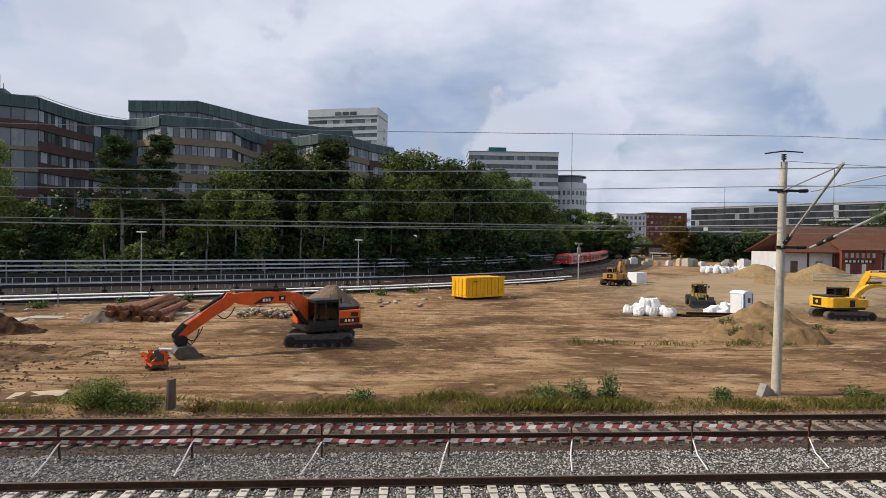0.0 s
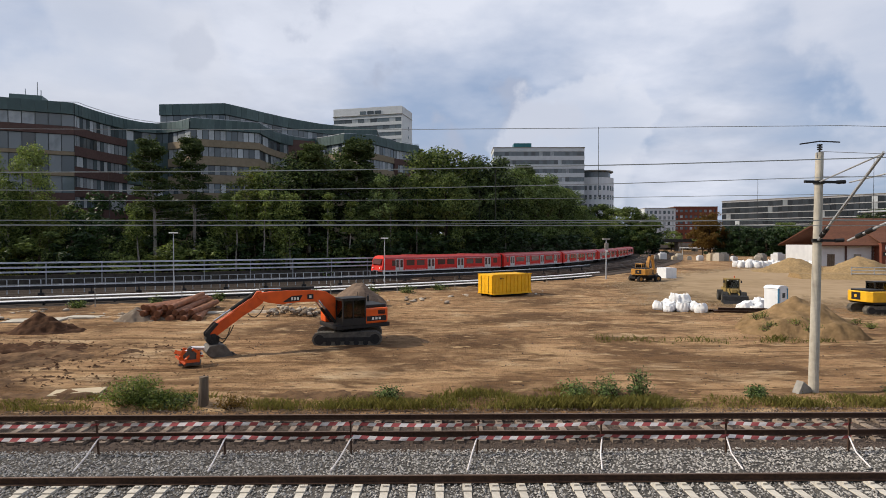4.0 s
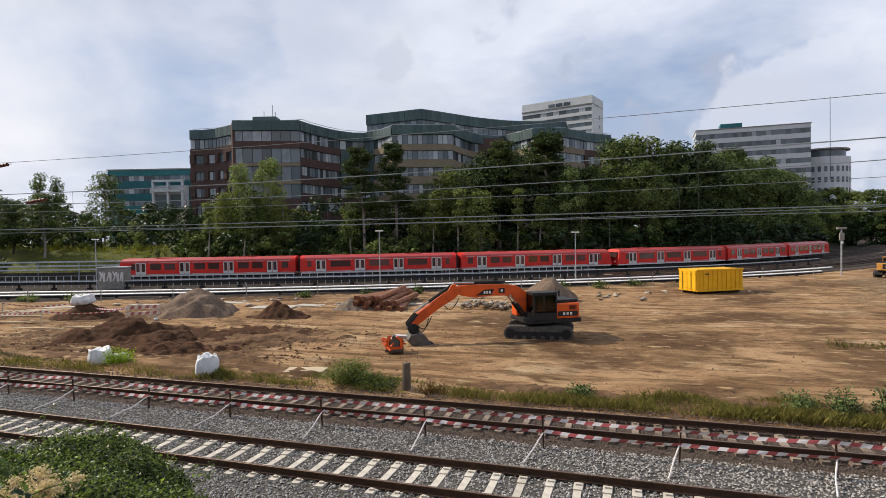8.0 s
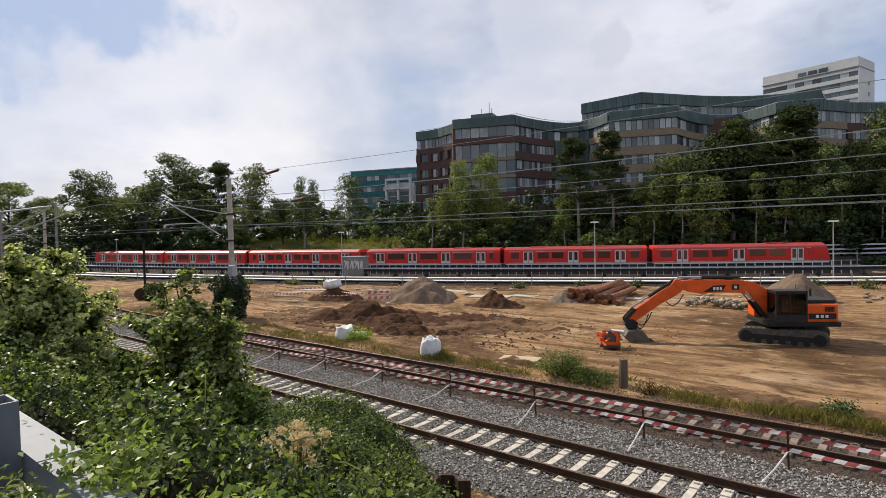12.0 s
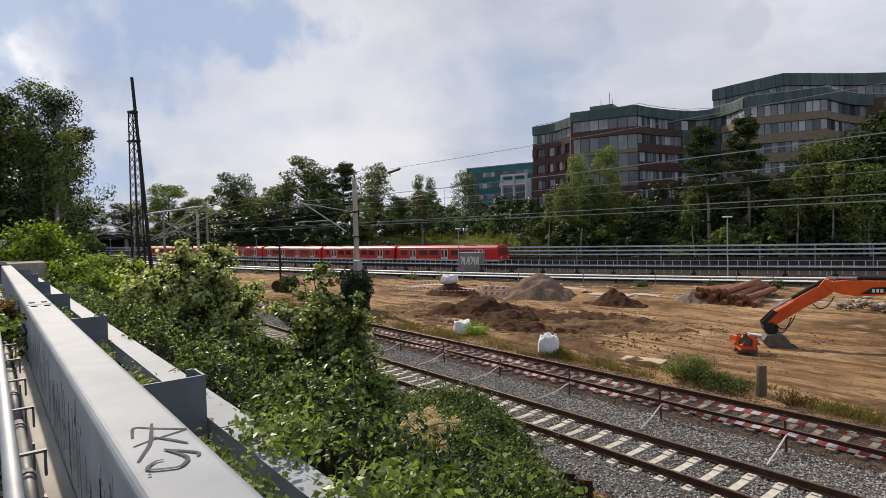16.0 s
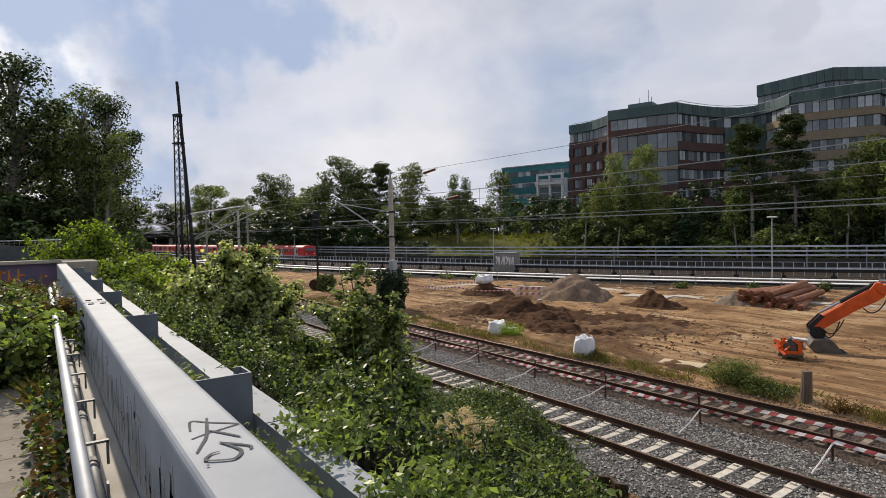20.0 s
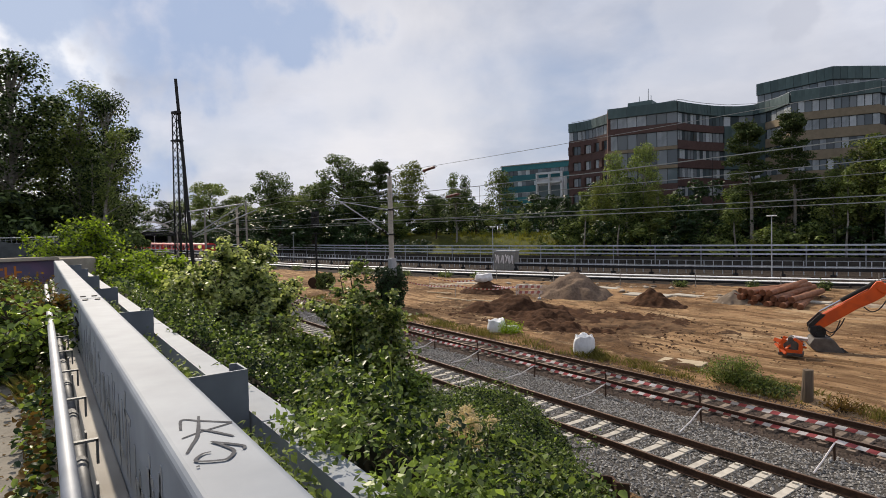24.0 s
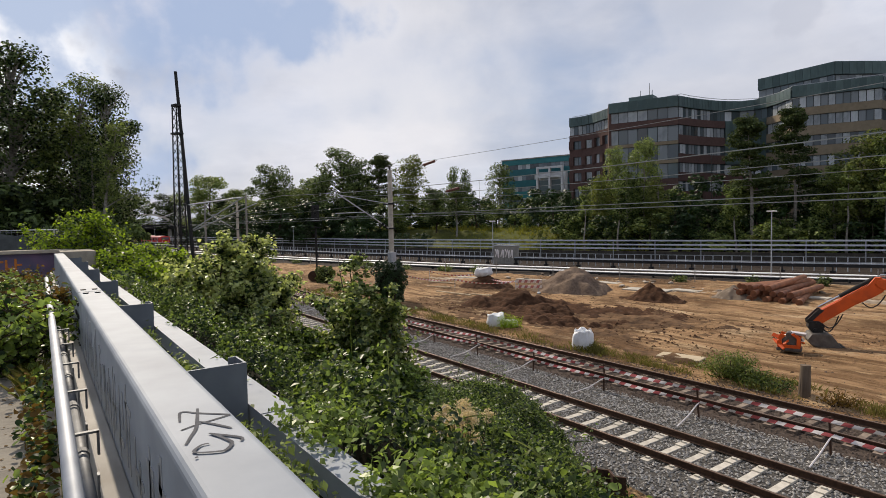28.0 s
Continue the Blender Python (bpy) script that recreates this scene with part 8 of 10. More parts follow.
def signal(x, y):
    s = thing("railway_signal", "dark railway signal on a post with round relay wheel", "signal", pose(x, y, 0, 0, 0, 60))
    bm = bmesh.new()
    cyl(bm, (0, 0, 0), (0, 0, 5.6), 0.1, n=10)
    part("post", bm, M_DARKSTEEL, s)
    bm = bmesh.new()
    box(bm, 0, -0.1, 6.9, 0.8, 0.14, 1.7, bevel=0.1)
    part("signal_head", bm, M_TARPBLACK, s)
    for z in (6.4, 6.9, 7.4):
        bm = bmesh.new()
        cyl(bm, (0, -0.16, z), (0, -0.42, z), 0.13, n=12, caps=False)
        part("hood", bm, M_TARPBLACK, s)
    bm = bmesh.new()
    box(bm, 0, 0, 5.5, 1.0, 0.8, 0.06)
    for a in (-0.5, 0.5):
        cyl(bm, (a, 0.4, 5.5), (a, 0.4, 6.4), 0.02, n=5)
    part("cage", bm, M_DARKSTEEL, s)
    bm = bmesh.new()
    cyl(bm, (-0.35, -0.1, 0.55), (-0.35, 0.1, 0.55), 0.55, n=20)
    part("relay_wheel", bm, M_RAIL, s)
    bm = bmesh.new()
    for k in range(14):
        box(bm, 0.18, 0, 0.5 + k * 0.35, 0.3, 0.03, 0.03)
    part("ladder", bm, M_DARKSTEEL, s)


signal(-54.4, 22.4 + bend(-54))


def lattice_mast(x, y, h, w, label):
    m = thing("lattice_mast", label, "mast", pose(x, y, 0, 0, 0, 25))
    for sx in (-1, 1):
        for sy in (-1, 1):
            bm = bmesh.new()
            cyl(bm, (sx * w, sy * w * 0.6, 0), (sx * w * 0.55, sy * w * 0.4, h), 0.085, 0.07, 5)
            part("corner_leg", bm, M_DARKSTEEL, m)
    for s in (-1, 1):
        bm = bmesh.new()
        n = int(h / 0.9)
        for k in range(n):
            z0, z1 = h * k / n, h * (k + 1) / n
            f0, f1 = 1 - 0.45 * z0 / h, 1 - 0.45 * z1 / h
            a = 1 if k % 2 else -1
            cyl(bm, (a * w * f0, s * w * 0.5, z0), (-a * w * f1, s * w * 0.5, z1), 0.045, n=4)
            cyl(bm, (-a * w * f0, s * w * 0.5, z0), (a * w * f1, s * w * 0.5, z1), 0.045, n=4)
        part("lattice", bm, M_DARKSTEEL, m)
    bm = bmesh.new()
    box(bm, 0, 0, h, w * 1.4, w, 0.25)
    part("cap", bm, M_DARKSTEEL, m)
    bm = bmesh.new()
    box(bm, 0, 0, h * 0.84, w * 2.0, w * 1.2, 0.15)
    part("platform", bm, M_DARKSTEEL, m)
    return m


lattice_mast(-67.4, 12.6, 19.0, 0.62, "dark steel lattice mast with a leaning tube beside it")
bm = bmesh.new()
cyl(bm, (-66.0, 13.6, 0.5), (-67.6, 12.7, 22.7), 0.21, 0.16, 12)
solid("leaning_tube", bm, M_DARKSTEEL, "long dark steel tube leaning against the lattice mast", "mast tube")
lattice_mast(-120, 10, 17.0, 0.7, "distant dark lattice mast beside the trees")
for x, y, z, lx in ((-80, 18, 9.4, 0.0), (-76.5, 22.4, 10.0, 0.0), (-110, 20, 9.5, 0)):
    bm = bmesh.new()
    cyl(bm, (x, y, -0.2), (x, y, z), 0.16, 0.12, 12)
    solid("mast", bm, M_CONCRETE_D, "slim grey line mast beside the tracks", "mast", "line masts beside the tracks")
for p, q in (((-66.6, 13.5, 5.4), (-60.0, 17.3, 8.75)), ((-66.2, 13.7, 5.4), (-57.0, 17.7, 8.0)), ((-66.6, 13.2, 8.2), (-60.0, 17.3, 8.75)), ((-112, 20, 8.6), (-119, 14, 5.8))):
    bm = bmesh.new()
    cyl(bm, p, q, 0.07, n=8)
    solid("line_strut", bm, M_GALV, "bright steel strut of the overhead line", "strut", "overhead line struts")


# control cabinet with scribbles
cb = thing("relay_cabinet", "grey relay cabinet sprayed with white scribbles", "cabinet", pose(-57.4, 51.2, 0, 0, 0, 18))
cb.scale = (0.8, 0.9, 0.88)
bm = bmesh.new()
box(bm, 0, 0, 1.45, 4.0, 1.4, 2.9, bevel=0.03)
part("body", bm, M_CONCRETE_D, cb)
bm = bmesh.new()
box(bm, 0, 0, 2.96, 4.2, 1.6, 0.12)
part("roof", bm, M_GALV, cb)
for k in range(2):
    bm = bmesh.new()
    box(bm, -1.0 + 2.0 * k, -0.72, 1.4, 1.85, 0.05, 2.4)
    part("door", bm, M_CONCRETE_D, cb)
for k, (x, w) in enumerate(((-1.3, 0.8), (-0.3, 0.7), (0.7, 0.9), (1.5, 0.5))):
    bm = bmesh.new()
    zig = [(-0.45, 0.55), (-0.1, 0.15), (-0.4, -0.25), (0.1, 0.5), (0.35, -0.35), (0.45, 0.45)][k % 2:]
    for a, c in zip(zig, zig[1:]):
        cyl(bm, (x + w * a[0], -0.76, 1.6 + 1.5 * a[1]), (x + w * c[0], -0.76, 1.6 + 1.5 * c[1]), 0.1, n=5)
    part("scribble", bm, M_TAPE_W, cb)


def yard_lamp(x, y, h, label):
    l = thing("lamp_post", label, "lamp post", pose(x, y, 0))
    bm = bmesh.new()
    cyl(bm, (0, 0, -0.1), (0, 0, h), 0.06, 0.045, 10)
    part("post", bm, M_GALV, l)
    bm = bmesh.new()
    box(bm, 0, 0, h + 0.08, 0.85, 0.3, 0.12, bevel=0.04)
    part("lamp_head", bm, M_WHITERAIL, l)


for s, off, h in ((318, -9, 5.6), (364, -10, 5.8), (394.5, -13, 6.2), (415, -14.3, 5.7), (276, -9, 5.6), (235, -9, 5.6)):
    p = on_line(s, off).translation
    yard_lamp(p.x, p.y, h, "slim grey platform lamp with a flat white head beside the track")
# signal and post at the end of the yard
for x, y, h in ((24.5, 80.5, 5.6),):
    s = thing("yard_signal", "grey lamp signal on a post at the yard's edge", "signal", pose(x, y, 0))
    bm = bmesh.new()
    cyl(bm, (0, 0, 0), (0, 0, h), 0.09, n=10)
    part("post", bm, M_GALV, s)
    bm = bmesh.new()
    box(bm, 0, 0, h + 0.1, 1.0, 0.5, 0.25, bevel=0.04)
    box(bm, 0, -0.1, h - 0.9, 0.5, 0.35, 0.9, bevel=0.05)
    part("signal_head", bm, M_CONCRETE_D, s)
    bm = bmesh.new()
    cyl(bm, (0, -0.3, h - 1.6), (0, -0.22, h - 1.6), 0.16, n=12)
    part("lamp", bm, M_WHITERAIL, s)
# thin site fence along the far edge
fe = thing("wire_fence", "thin posts of a wire fence along the far edge of the site", "fence", kind="structure")
bm = bmesh.new()
cyl(bm, (0, 0, -0.1), (0, 0, 1.5), 0.04, n=6)
me = mesh_of("post", bm, M_CONCRETE_D)
for s in np.arange(296, 440, 6.2):
    piece("post", me, fe, on_line(s, -20.5))

# ---- far bridge and the end of the line ----
fb = thing("road_bridge", "dark road bridge across the tracks with a pale arch", "bridge", pose(-258, 36, 0, 0, 0, 65))
bm = bmesh.new()
box(bm, 0, 0, 6.6, 76, 9, 1.7)
part("deck", bm, M_DARKSTEEL, fb)
for x in (-30, -14, 9, 30):
    bm = bmesh.new()
    box(bm, x, 0, 2.9, 1.4, 7, 6.2)
    part("pier", bm, M_CONCRETE_D, fb)
for z in (8.0, 8.8):
    bm = bmesh.new()
    box(bm, 0, -4.4, z, 76, 0.15, 0.15)
    part("parapet_rail", bm, M_GALV, fb)
bm = bmesh.new()
rim = [(1 + r * math.cos(radians(a)), 7.2 + 0.48 * r * math.sin(radians(a))) for r, turn in ((9.6, 1), (8.5, -1)) for a in list(range(0, 181, 10))[::turn]]
prism(bm, rim, -5.0, -4.0, "y")
part("arch", bm, M_CONCRETE, fb)
# dark sheet across the openings, added as the shade beneath the deck
bm = bmesh.new()
box(bm, 0, 4.6, 3, 76, 0.4, 6)
part("shaded_wall", bm, M_DARKSTEEL, fb)
# underpass at the right end of the line
ub = thing("underpass_bridge", "dark concrete underpass where the train line passes under a road", "bridge", pose(104, 275, 0, 0, 0, -10))
bm = bmesh.new()
box(bm, 8, 0, 5.2, 30, 10, 1.4)
part("deck", bm, M_DARKSTEEL, ub)
for x in (-6, 4, 14, 22):
    bm = bmesh.new()
    box(bm, x, 0, 2.2, 1.0, 8, 4.8)
    part("pier", bm, M_CONCRETE_D, ub)

# ---- the footbridge at the camera ----
PATH_Z = 4.0
M_PATH = material("paving", (0.27, 0.245, 0.205), (0.20, 0.182, 0.152), scale=4, rough=0.95, bump=0.3, rand=0.3)
M_BRACKET = material("dark_bracket_steel", (0.17, 0.19, 0.215), (0.115, 0.13, 0.15), scale=4, rough=0.6, metal=0.3, big=1.0)
M_LEDGE = material("stained_pale_ledge", (0.46, 0.43, 0.38), (0.30, 0.275, 0.24), scale=4, rough=0.8, bump=0.1, big=1.0, stretch=(0.4, 1, 1))
M_DULLPIPE = material("dull_pipe", (0.20, 0.205, 0.21), (0.10, 0.10, 0.10), scale=6, rough=0.6, metal=0.5, big=1.0)
M_KERB = material("kerb_stone", (0.40, 0.355, 0.29), (0.29, 0.255, 0.205), scale=5, rough=0.95, bump=0.3)
M_INK = material("grey_spray_ink", (0.085, 0.085, 0.09), (0.14, 0.14, 0.145), scale=20, rough=0.95, spec=0.05)
M_SPRAY = material("violet_spray", (0.16, 0.10, 0.17), (0.36, 0.16, 0.10), scale=1.4, rough=0.8, c3=(0.08, 0.09, 0.14))


def foot_bridge():
    b = thing("bridge_girder", "pale grey painted steel box girder of the footbridge with brackets", "bridge girder")
    # top box, in two lengths with a bolted joint
    for x0, x1 in ((-8.02, 3.0), (-22.5, -8.06)):
        bm = bmesh.new()
        prism(bm, [(0.375, 4.1), (0.65, 4.1), (0.65, 4.85), (0.375, 4.85)], x0, x1, "x")
        es = [e for e in bm.edges if abs(e.verts[0].co.x - e.verts[1].co.x) > 1 and e.verts[0].co.z > 4.5]
        bmesh.ops.bevel(bm, geom=es, offset=0.03, segments=4, affect="EDGES", profile=0.5)
        part("box_beam", bm, M_GREYPAINT, b, smooth=False)
    for x in (-7.8, -8.28):
        for y in (0.45, 0.57):
            bm = bmesh.new()
            cyl(bm, (x, y, 4.846), (x, y, 4.862), 0.03, n=8)
            part("bolt", bm, M_DARKSTEEL, b)
    for x in (-7.75, -7.9, -8.18, -8.33):
        for z in (4.25, 4.42, 4.59, 4.74):
            bm = bmesh.new()
            cyl(bm, (x, 0.36, z), (x, 0.378, z), 0.025, n=8)
            part("bolt", bm, M_DARKSTEEL, b)
    # brackets on the outer side: a cross plate with a returned lip
    for x in (-0.1, -3.72, -7.4, -11.1, -14.8, -18.5, -21.6):
        bm = bmesh.new()
        box(bm, x, 0.872, 4.49, 0.014, 0.44, 0.46)
        box(bm, x - 0.11, 1.085, 4.49, 0.22, 0.014, 0.46)
        box(bm, x - 0.215, 1.06, 4.49, 0.014, 0.05, 0.46)
        part("bracket", bm, M_BRACKET, b)
    for x0, x1, w in ((-3.48, 3.0, 1.26), (-8.2, -3.5, 1.31), (-22.5, -8.22, 1.31)):
        bm = bmesh.new()
        prism(bm, [(1.105, 4.44), (1.105, 4.28), (1.118, 4.28), (1.118, 4.427), (w - 0.013, 4.427), (w - 0.013, 4.40), (w, 4.40), (w, 4.44)], x0, x1, "x")
        part("outer_flange", bm, M_GREYPAINT, b)
    bm = bmesh.new()
    box(bm, -9.75, 0.95, 3.98, 25.5, 0.68, 0.03)
    part("bottom_plate", bm, M_GALV, b)
    # ledge on the path side
    bm = bmesh.new()
    box(bm, -9.75, 0.312, 4.24, 25.5, 0.124, 0.05, bevel=0.012)
    box(bm, -9.75, 0.262, 4.1, 25.5, 0.02, 0.26)
    part("inner_ledge", bm, M_LEDGE, b)
    # rail of two tubes on short arms
    r = thing("pipe_rail", "galvanised double pipe rail along the inside of the bridge", "handrail")
    bm = bmesh.new()
    cyl(bm, (-14.5, 0.112, 4.6), (3.0, 0.112, 4.6), 0.034, n=14)
    part("tube", bm, M_GALV, r, smooth=True)
    for k in range(9):
        bm = bmesh.new()
        cyl(bm, (3.0 - 1.9 * k, 0.178, 4.42), (1.16 - 1.9 * k, 0.178, 4.42), 0.03, n=10)
        part("tube", bm, M_DULLPIPE, r, smooth=True)
    for k in range(18):
        x = 2.2 - 0.95 * k
        bm = bmesh.new()
        box(bm, x, 0.185, 4.53, 0.03, 0.15, 0.012)
        box(bm, x, 0.254, 4.47, 0.03, 0.012, 0.13)
        box(bm, x + 0.02, 0.247, 4.2, 0.05, 0.012, 0.22)
        cyl(bm, (x - 0.02, 0.178, 4.42), (x + 0.04, 0.178, 4.42), 0.037, n=10)
        part("arm", bm, M_DULLPIPE, r)
    bm = bmesh.new()
    cyl(bm, (-14.5, 0.112, 4.6), (-14.9, 0.112, 4.1), 0.034, n=12)
    part("bent_end", bm, M_GALV, r)
    # path
    p = thing("footpath", "pale worn paving slabs of the footpath with fallen leaves", "pavement", kind="structure")
    bm = bmesh.new()
    box(bm, -11, -1.9, PATH_Z - 0.56, 30, 3.8, 1.0)
    part("bed", bm, M_PATH, p)
    bm = bmesh.new()
    box(bm, 0, 0, 0, 0.494, 0.494, 0.06, bevel=0.003)
    me = mesh_of("paving_slab", bm, M_PATH)
    for i in range(34):
        for j in range(6):
            piece("paving_slab", me, p, pose(3.0 - i * 0.5, -0.32 - j * 0.5, PATH_Z - 0.03 + random.uniform(-0.004, 0.004), random.uniform(-0.6, 0.6), 0, 0))
    bm = bmesh.new()
    box(bm, 0, 0, 0, 0.99, 0.14, 0.2, bevel=0.015)
    me = mesh_of("kerb", bm, M_KERB)
    for k in range(22):
        piece("kerb", me, p, pose(3.0 - k, 0.02, PATH_Z - 0.02))
    # cross wall at the end of the bridge
    w = thing("end_wall", "low concrete wall sprayed in violet and orange at the bridge's end", "wall")
    bm = bmesh.new()
    box(bm, -25.2, -4.2, 4.0, 0.5, 9.6, 1.6, bevel=0.02)
    part("body", bm, M_SPRAY, w)
    o_ = thing("spray_tag", "orange sprayed letters on the end wall", "graffiti")
    for k in range(5):
        bm = bmesh.new()
        y0 = -1.75 + 0.26 * k
        box(bm, -24.945, y0, 4.42, 0.006, 0.07, 0.44 - 0.06 * (k % 2), bevel=0.002)
        box(bm, -24.945, y0 + 0.1, 4.3 + 0.12 * (k % 3), 0.006, 0.17, 0.07, bevel=0.002)
        part("letter_bar", bm, M_SPRAY_ORANGE, o_)
    bm = bmesh.new()
    box(bm, -25.2, -4.1, 4.86, 0.8, 10.2, 0.12, bevel=0.02)
    part("coping", bm, M_KERB, w)
    bm = bmesh.new()
    box(bm, -23.8, 1.05, 4.45, 2.6, 1.0, 0.9, bevel=0.02)
    part("pier", bm, M_KERB, w)
    # sprayed strokes on the girder's top and side
    g = thing("spray_tag", "grey sprayed scribble on the girder's top", "graffiti")

    def stroke(pts, r=0.0062, z=4.8505):
        P = smooth_path(pts, 0.008) if len(pts) > 2 else [Vector((*p, 0)) for p in pts]
        bm = bmesh.new()
        left, right = [], []
        for i, c in enumerate(P):
            c = Vector(c)
            d = Vector(P[min(i + 1, len(P) - 1)]) - Vector(P[max(i - 1, 0)])
            nv = Vector((-d.y, d.x, 0)).normalized()
            w = r * (0.75 + 0.4 * math.sin(3.1 * i / len(P)))
            left.append(bm.verts.new((c.x + nv.x * w, c.y + nv.y * w, z + 0.0015)))
            right.append(bm.verts.new((c.x - nv.x * w, c.y - nv.y * w, z + 0.0015)))
        for i in range(len(P) - 1):
            bm.faces.new((right[i], right[i + 1], left[i + 1], left[i]))
        part("stroke", bm, M_INK, g)
    stroke(TAG_A, z=4.8505)
    stroke(TAG_B, z=4.8513)
    stroke(TAG_C, z=4.8521)
    stroke(TAG_D, z=4.8529)
    stroke(TAG_E, z=4.8537)
    stroke(TAG_F, z=4.8545)
    s = thing("spray_tag", "faded pale sprayed letters along the girder's side", "graffiti")
    x = -2.2
    while x > -7.4:
        w_ = random.uniform(0.16, 0.34)
        bm = bmesh.new()
        for k in range(3):
            xa = x - w_ * random.random()
            box(bm, xa, 0.3735, random.uniform(4.35, 4.62), 0.035, 0.003, random.uniform(0.2, 0.42))
        box(bm, x - w_ / 2, 0.3735, random.uniform(4.3, 4.7), w_, 0.003, 0.035)
        part("letter_bar", bm, M_BARRIER, s)
        x -= w_ + 0.12


# strokes of the scribble in plan: metres along and across the girder
TAG_A = [(-2.350, 0.450), (-2.460, 0.470), (-2.470, 0.490), (-2.420, 0.530), (-2.340, 0.610), (-2.320, 0.620), (-2.300, 0.560), (-2.280, 0.490), (-2.250, 0.430)]
TAG_B = [(-2.480, 0.540), (-2.260, 0.490), (-2.160, 0.450), (-2.090, 0.420)]
TAG_C = [(-2.310, 0.510), (-2.240, 0.550), (-2.160, 0.590)]
TAG_D = [(-2.150, 0.510), (-2.100, 0.550), (-2.040, 0.590), (-2.010, 0.580)]
TAG_E = [(-2.150, 0.510), (-2.070, 0.540), (-2.010, 0.550), (-1.960, 0.520), (-1.960, 0.490), (-2.000, 0.430), (-2.050, 0.460), (-2.050, 0.490)]
TAG_F = [(-1.950, 0.420), (-1.950, 0.430)]
foot_bridge()

# ---- plants near the camera ----


def grass_blades(name, label, n, xs, ys, h, mat, seed, keep=None, zfun=None, wide=0.012):
    rng = np.random.default_rng(seed)
    x, y = rng.uniform(*xs, n), rng.uniform(*ys, n)
    clump = np.array([noise.noise((a * 0.5, b * 0.9, seed)) for a, b in zip(x, y)])
    ok = rng.random(n) < np.clip(0.5 + clump * 1.6, 0.03, 1)
    if keep is not None:
        ok &= keep(x, y)
    x, y, clump = x[ok], y[ok], clump[ok]
    n = len(x)
    z = (zfun(x, y) if zfun else np.zeros(n)) - 0.08
    y = y + 0.0005 * np.minimum(x + 25, 0) ** 2
    hh = h * rng.uniform(0.35, 1.1, n) * (0.75 + clump)
    a = rng.uniform(0, 6.28, n)
    dx, dy = np.cos(a), np.sin(a)
    lean = rng.normal(0, 0.35, (n, 2)) * hh[:, None]
    w = wide * rng.uniform(0.7, 1.6, n)
    P = np.stack([x, y, z], 1)
    mid = P + np.stack([lean[:, 0] * 0.4, lean[:, 1] * 0.4, hh * 0.6], 1)
    tip = P + np.stack([lean[:, 0], lean[:, 1], hh], 1)
    side = np.stack([dx * w, dy * w, np.zeros(n)], 1)
    V = np.stack([P - side, P + side, mid + side * 0.8, tip], 1)
    return tagged(new(name, quads_mesh(name, V, mat)), label, "grass", kind="stuff")


grass_blades("verge_grass", "yellow-green rough grass along the site's edge", 85000, (-17, 45), (19.0, 21.6), 0.3, M_GRASS, 1, lambda x, y: (y < 20.5 + 0.9 * np.sin(x * 0.35) * np.cos(x * 0.13)), None, 0.009)
grass_blades("verge_grass_left", "thin grass and weeds beside the track", 9000, (-48, -15), (18.7, 20.4), 0.3, M_GRASS, 2)
grass_blades("bank_grass", "tall yellow-green grass on the bank beyond the train line", 60000, (-150, -52), (58, 90), 1.1, M_BANKGRASS, 3, lambda x, y: (y - line_y(x) > 9) & (y - line_y(x) < 26), ground_z, 0.06)
grass_blades("yard_weeds", "weeds along the far edge of the yard", 9000, (8, 48), (55, 118), 0.7, M_GRASS, 4, lambda x, y: (np.abs(y - line_y(x + 17)) < 3.2), None, 0.04)
grass_blades("site_weeds", "sparse weed tufts on the open sand", 1600, (9, 22), (30.5, 32.2), 0.35, M_GRASS, 6)


def weed(x, y, r, h, label, leaf=None, n=1400, size=0.10, z=0.0, name="shrub", cat="shrub", up=0.35):
    """A loose leafy plant: stems with leaves round them, open and uneven."""
    rng = np.random.default_rng(int(abs(x * 31 + y * 17)))
    s = thing(name, label, cat, pose(x, y, z))
    bm = bmesh.new()
    P = []
    for k in range(max(8, int(26 * r))):
        a, q = rng.uniform(0, 6.28), r * rng.random() ** 0.6
        p0 = Vector((math.cos(a) * q * 0.35, math.sin(a) * q * 0.35, -0.1))
        top = h * rng.uniform(0.5, 1.0) * (1 - 0.45 * (q / r) ** 2)
        p1 = Vector((math.cos(a) * q, math.sin(a) * q, top))
        cyl(bm, p0, p1, 0.014, 0.005, 4, False)
        m = max(6, int(n / max(8, int(26 * r))))
        for f in rng.uniform(0.2, 1.02, m):
            c = p0.lerp(p1, f)
            P.append((c.x + rng.normal(0, 0.11 + 0.05 * r), c.y + rng.normal(0, 0.11 + 0.05 * r), max(0.02, c.z + rng.normal(0, 0.07))))
    part("stem", bm, M_BARK, s)["kind"] = "stuff"
    P = np.array(P)
    out = P - np.array([0, 0, h * 0.3])
    out /= np.linalg.norm(out, axis=1)[:, None] + 1e-6
    o = new("foliage", quads_mesh("foliage", leaf_quads(rng, P, size, up, 0.55, out * 0.5), leaf or M_LEAF_NEAR))
    o.parent = s
    return s


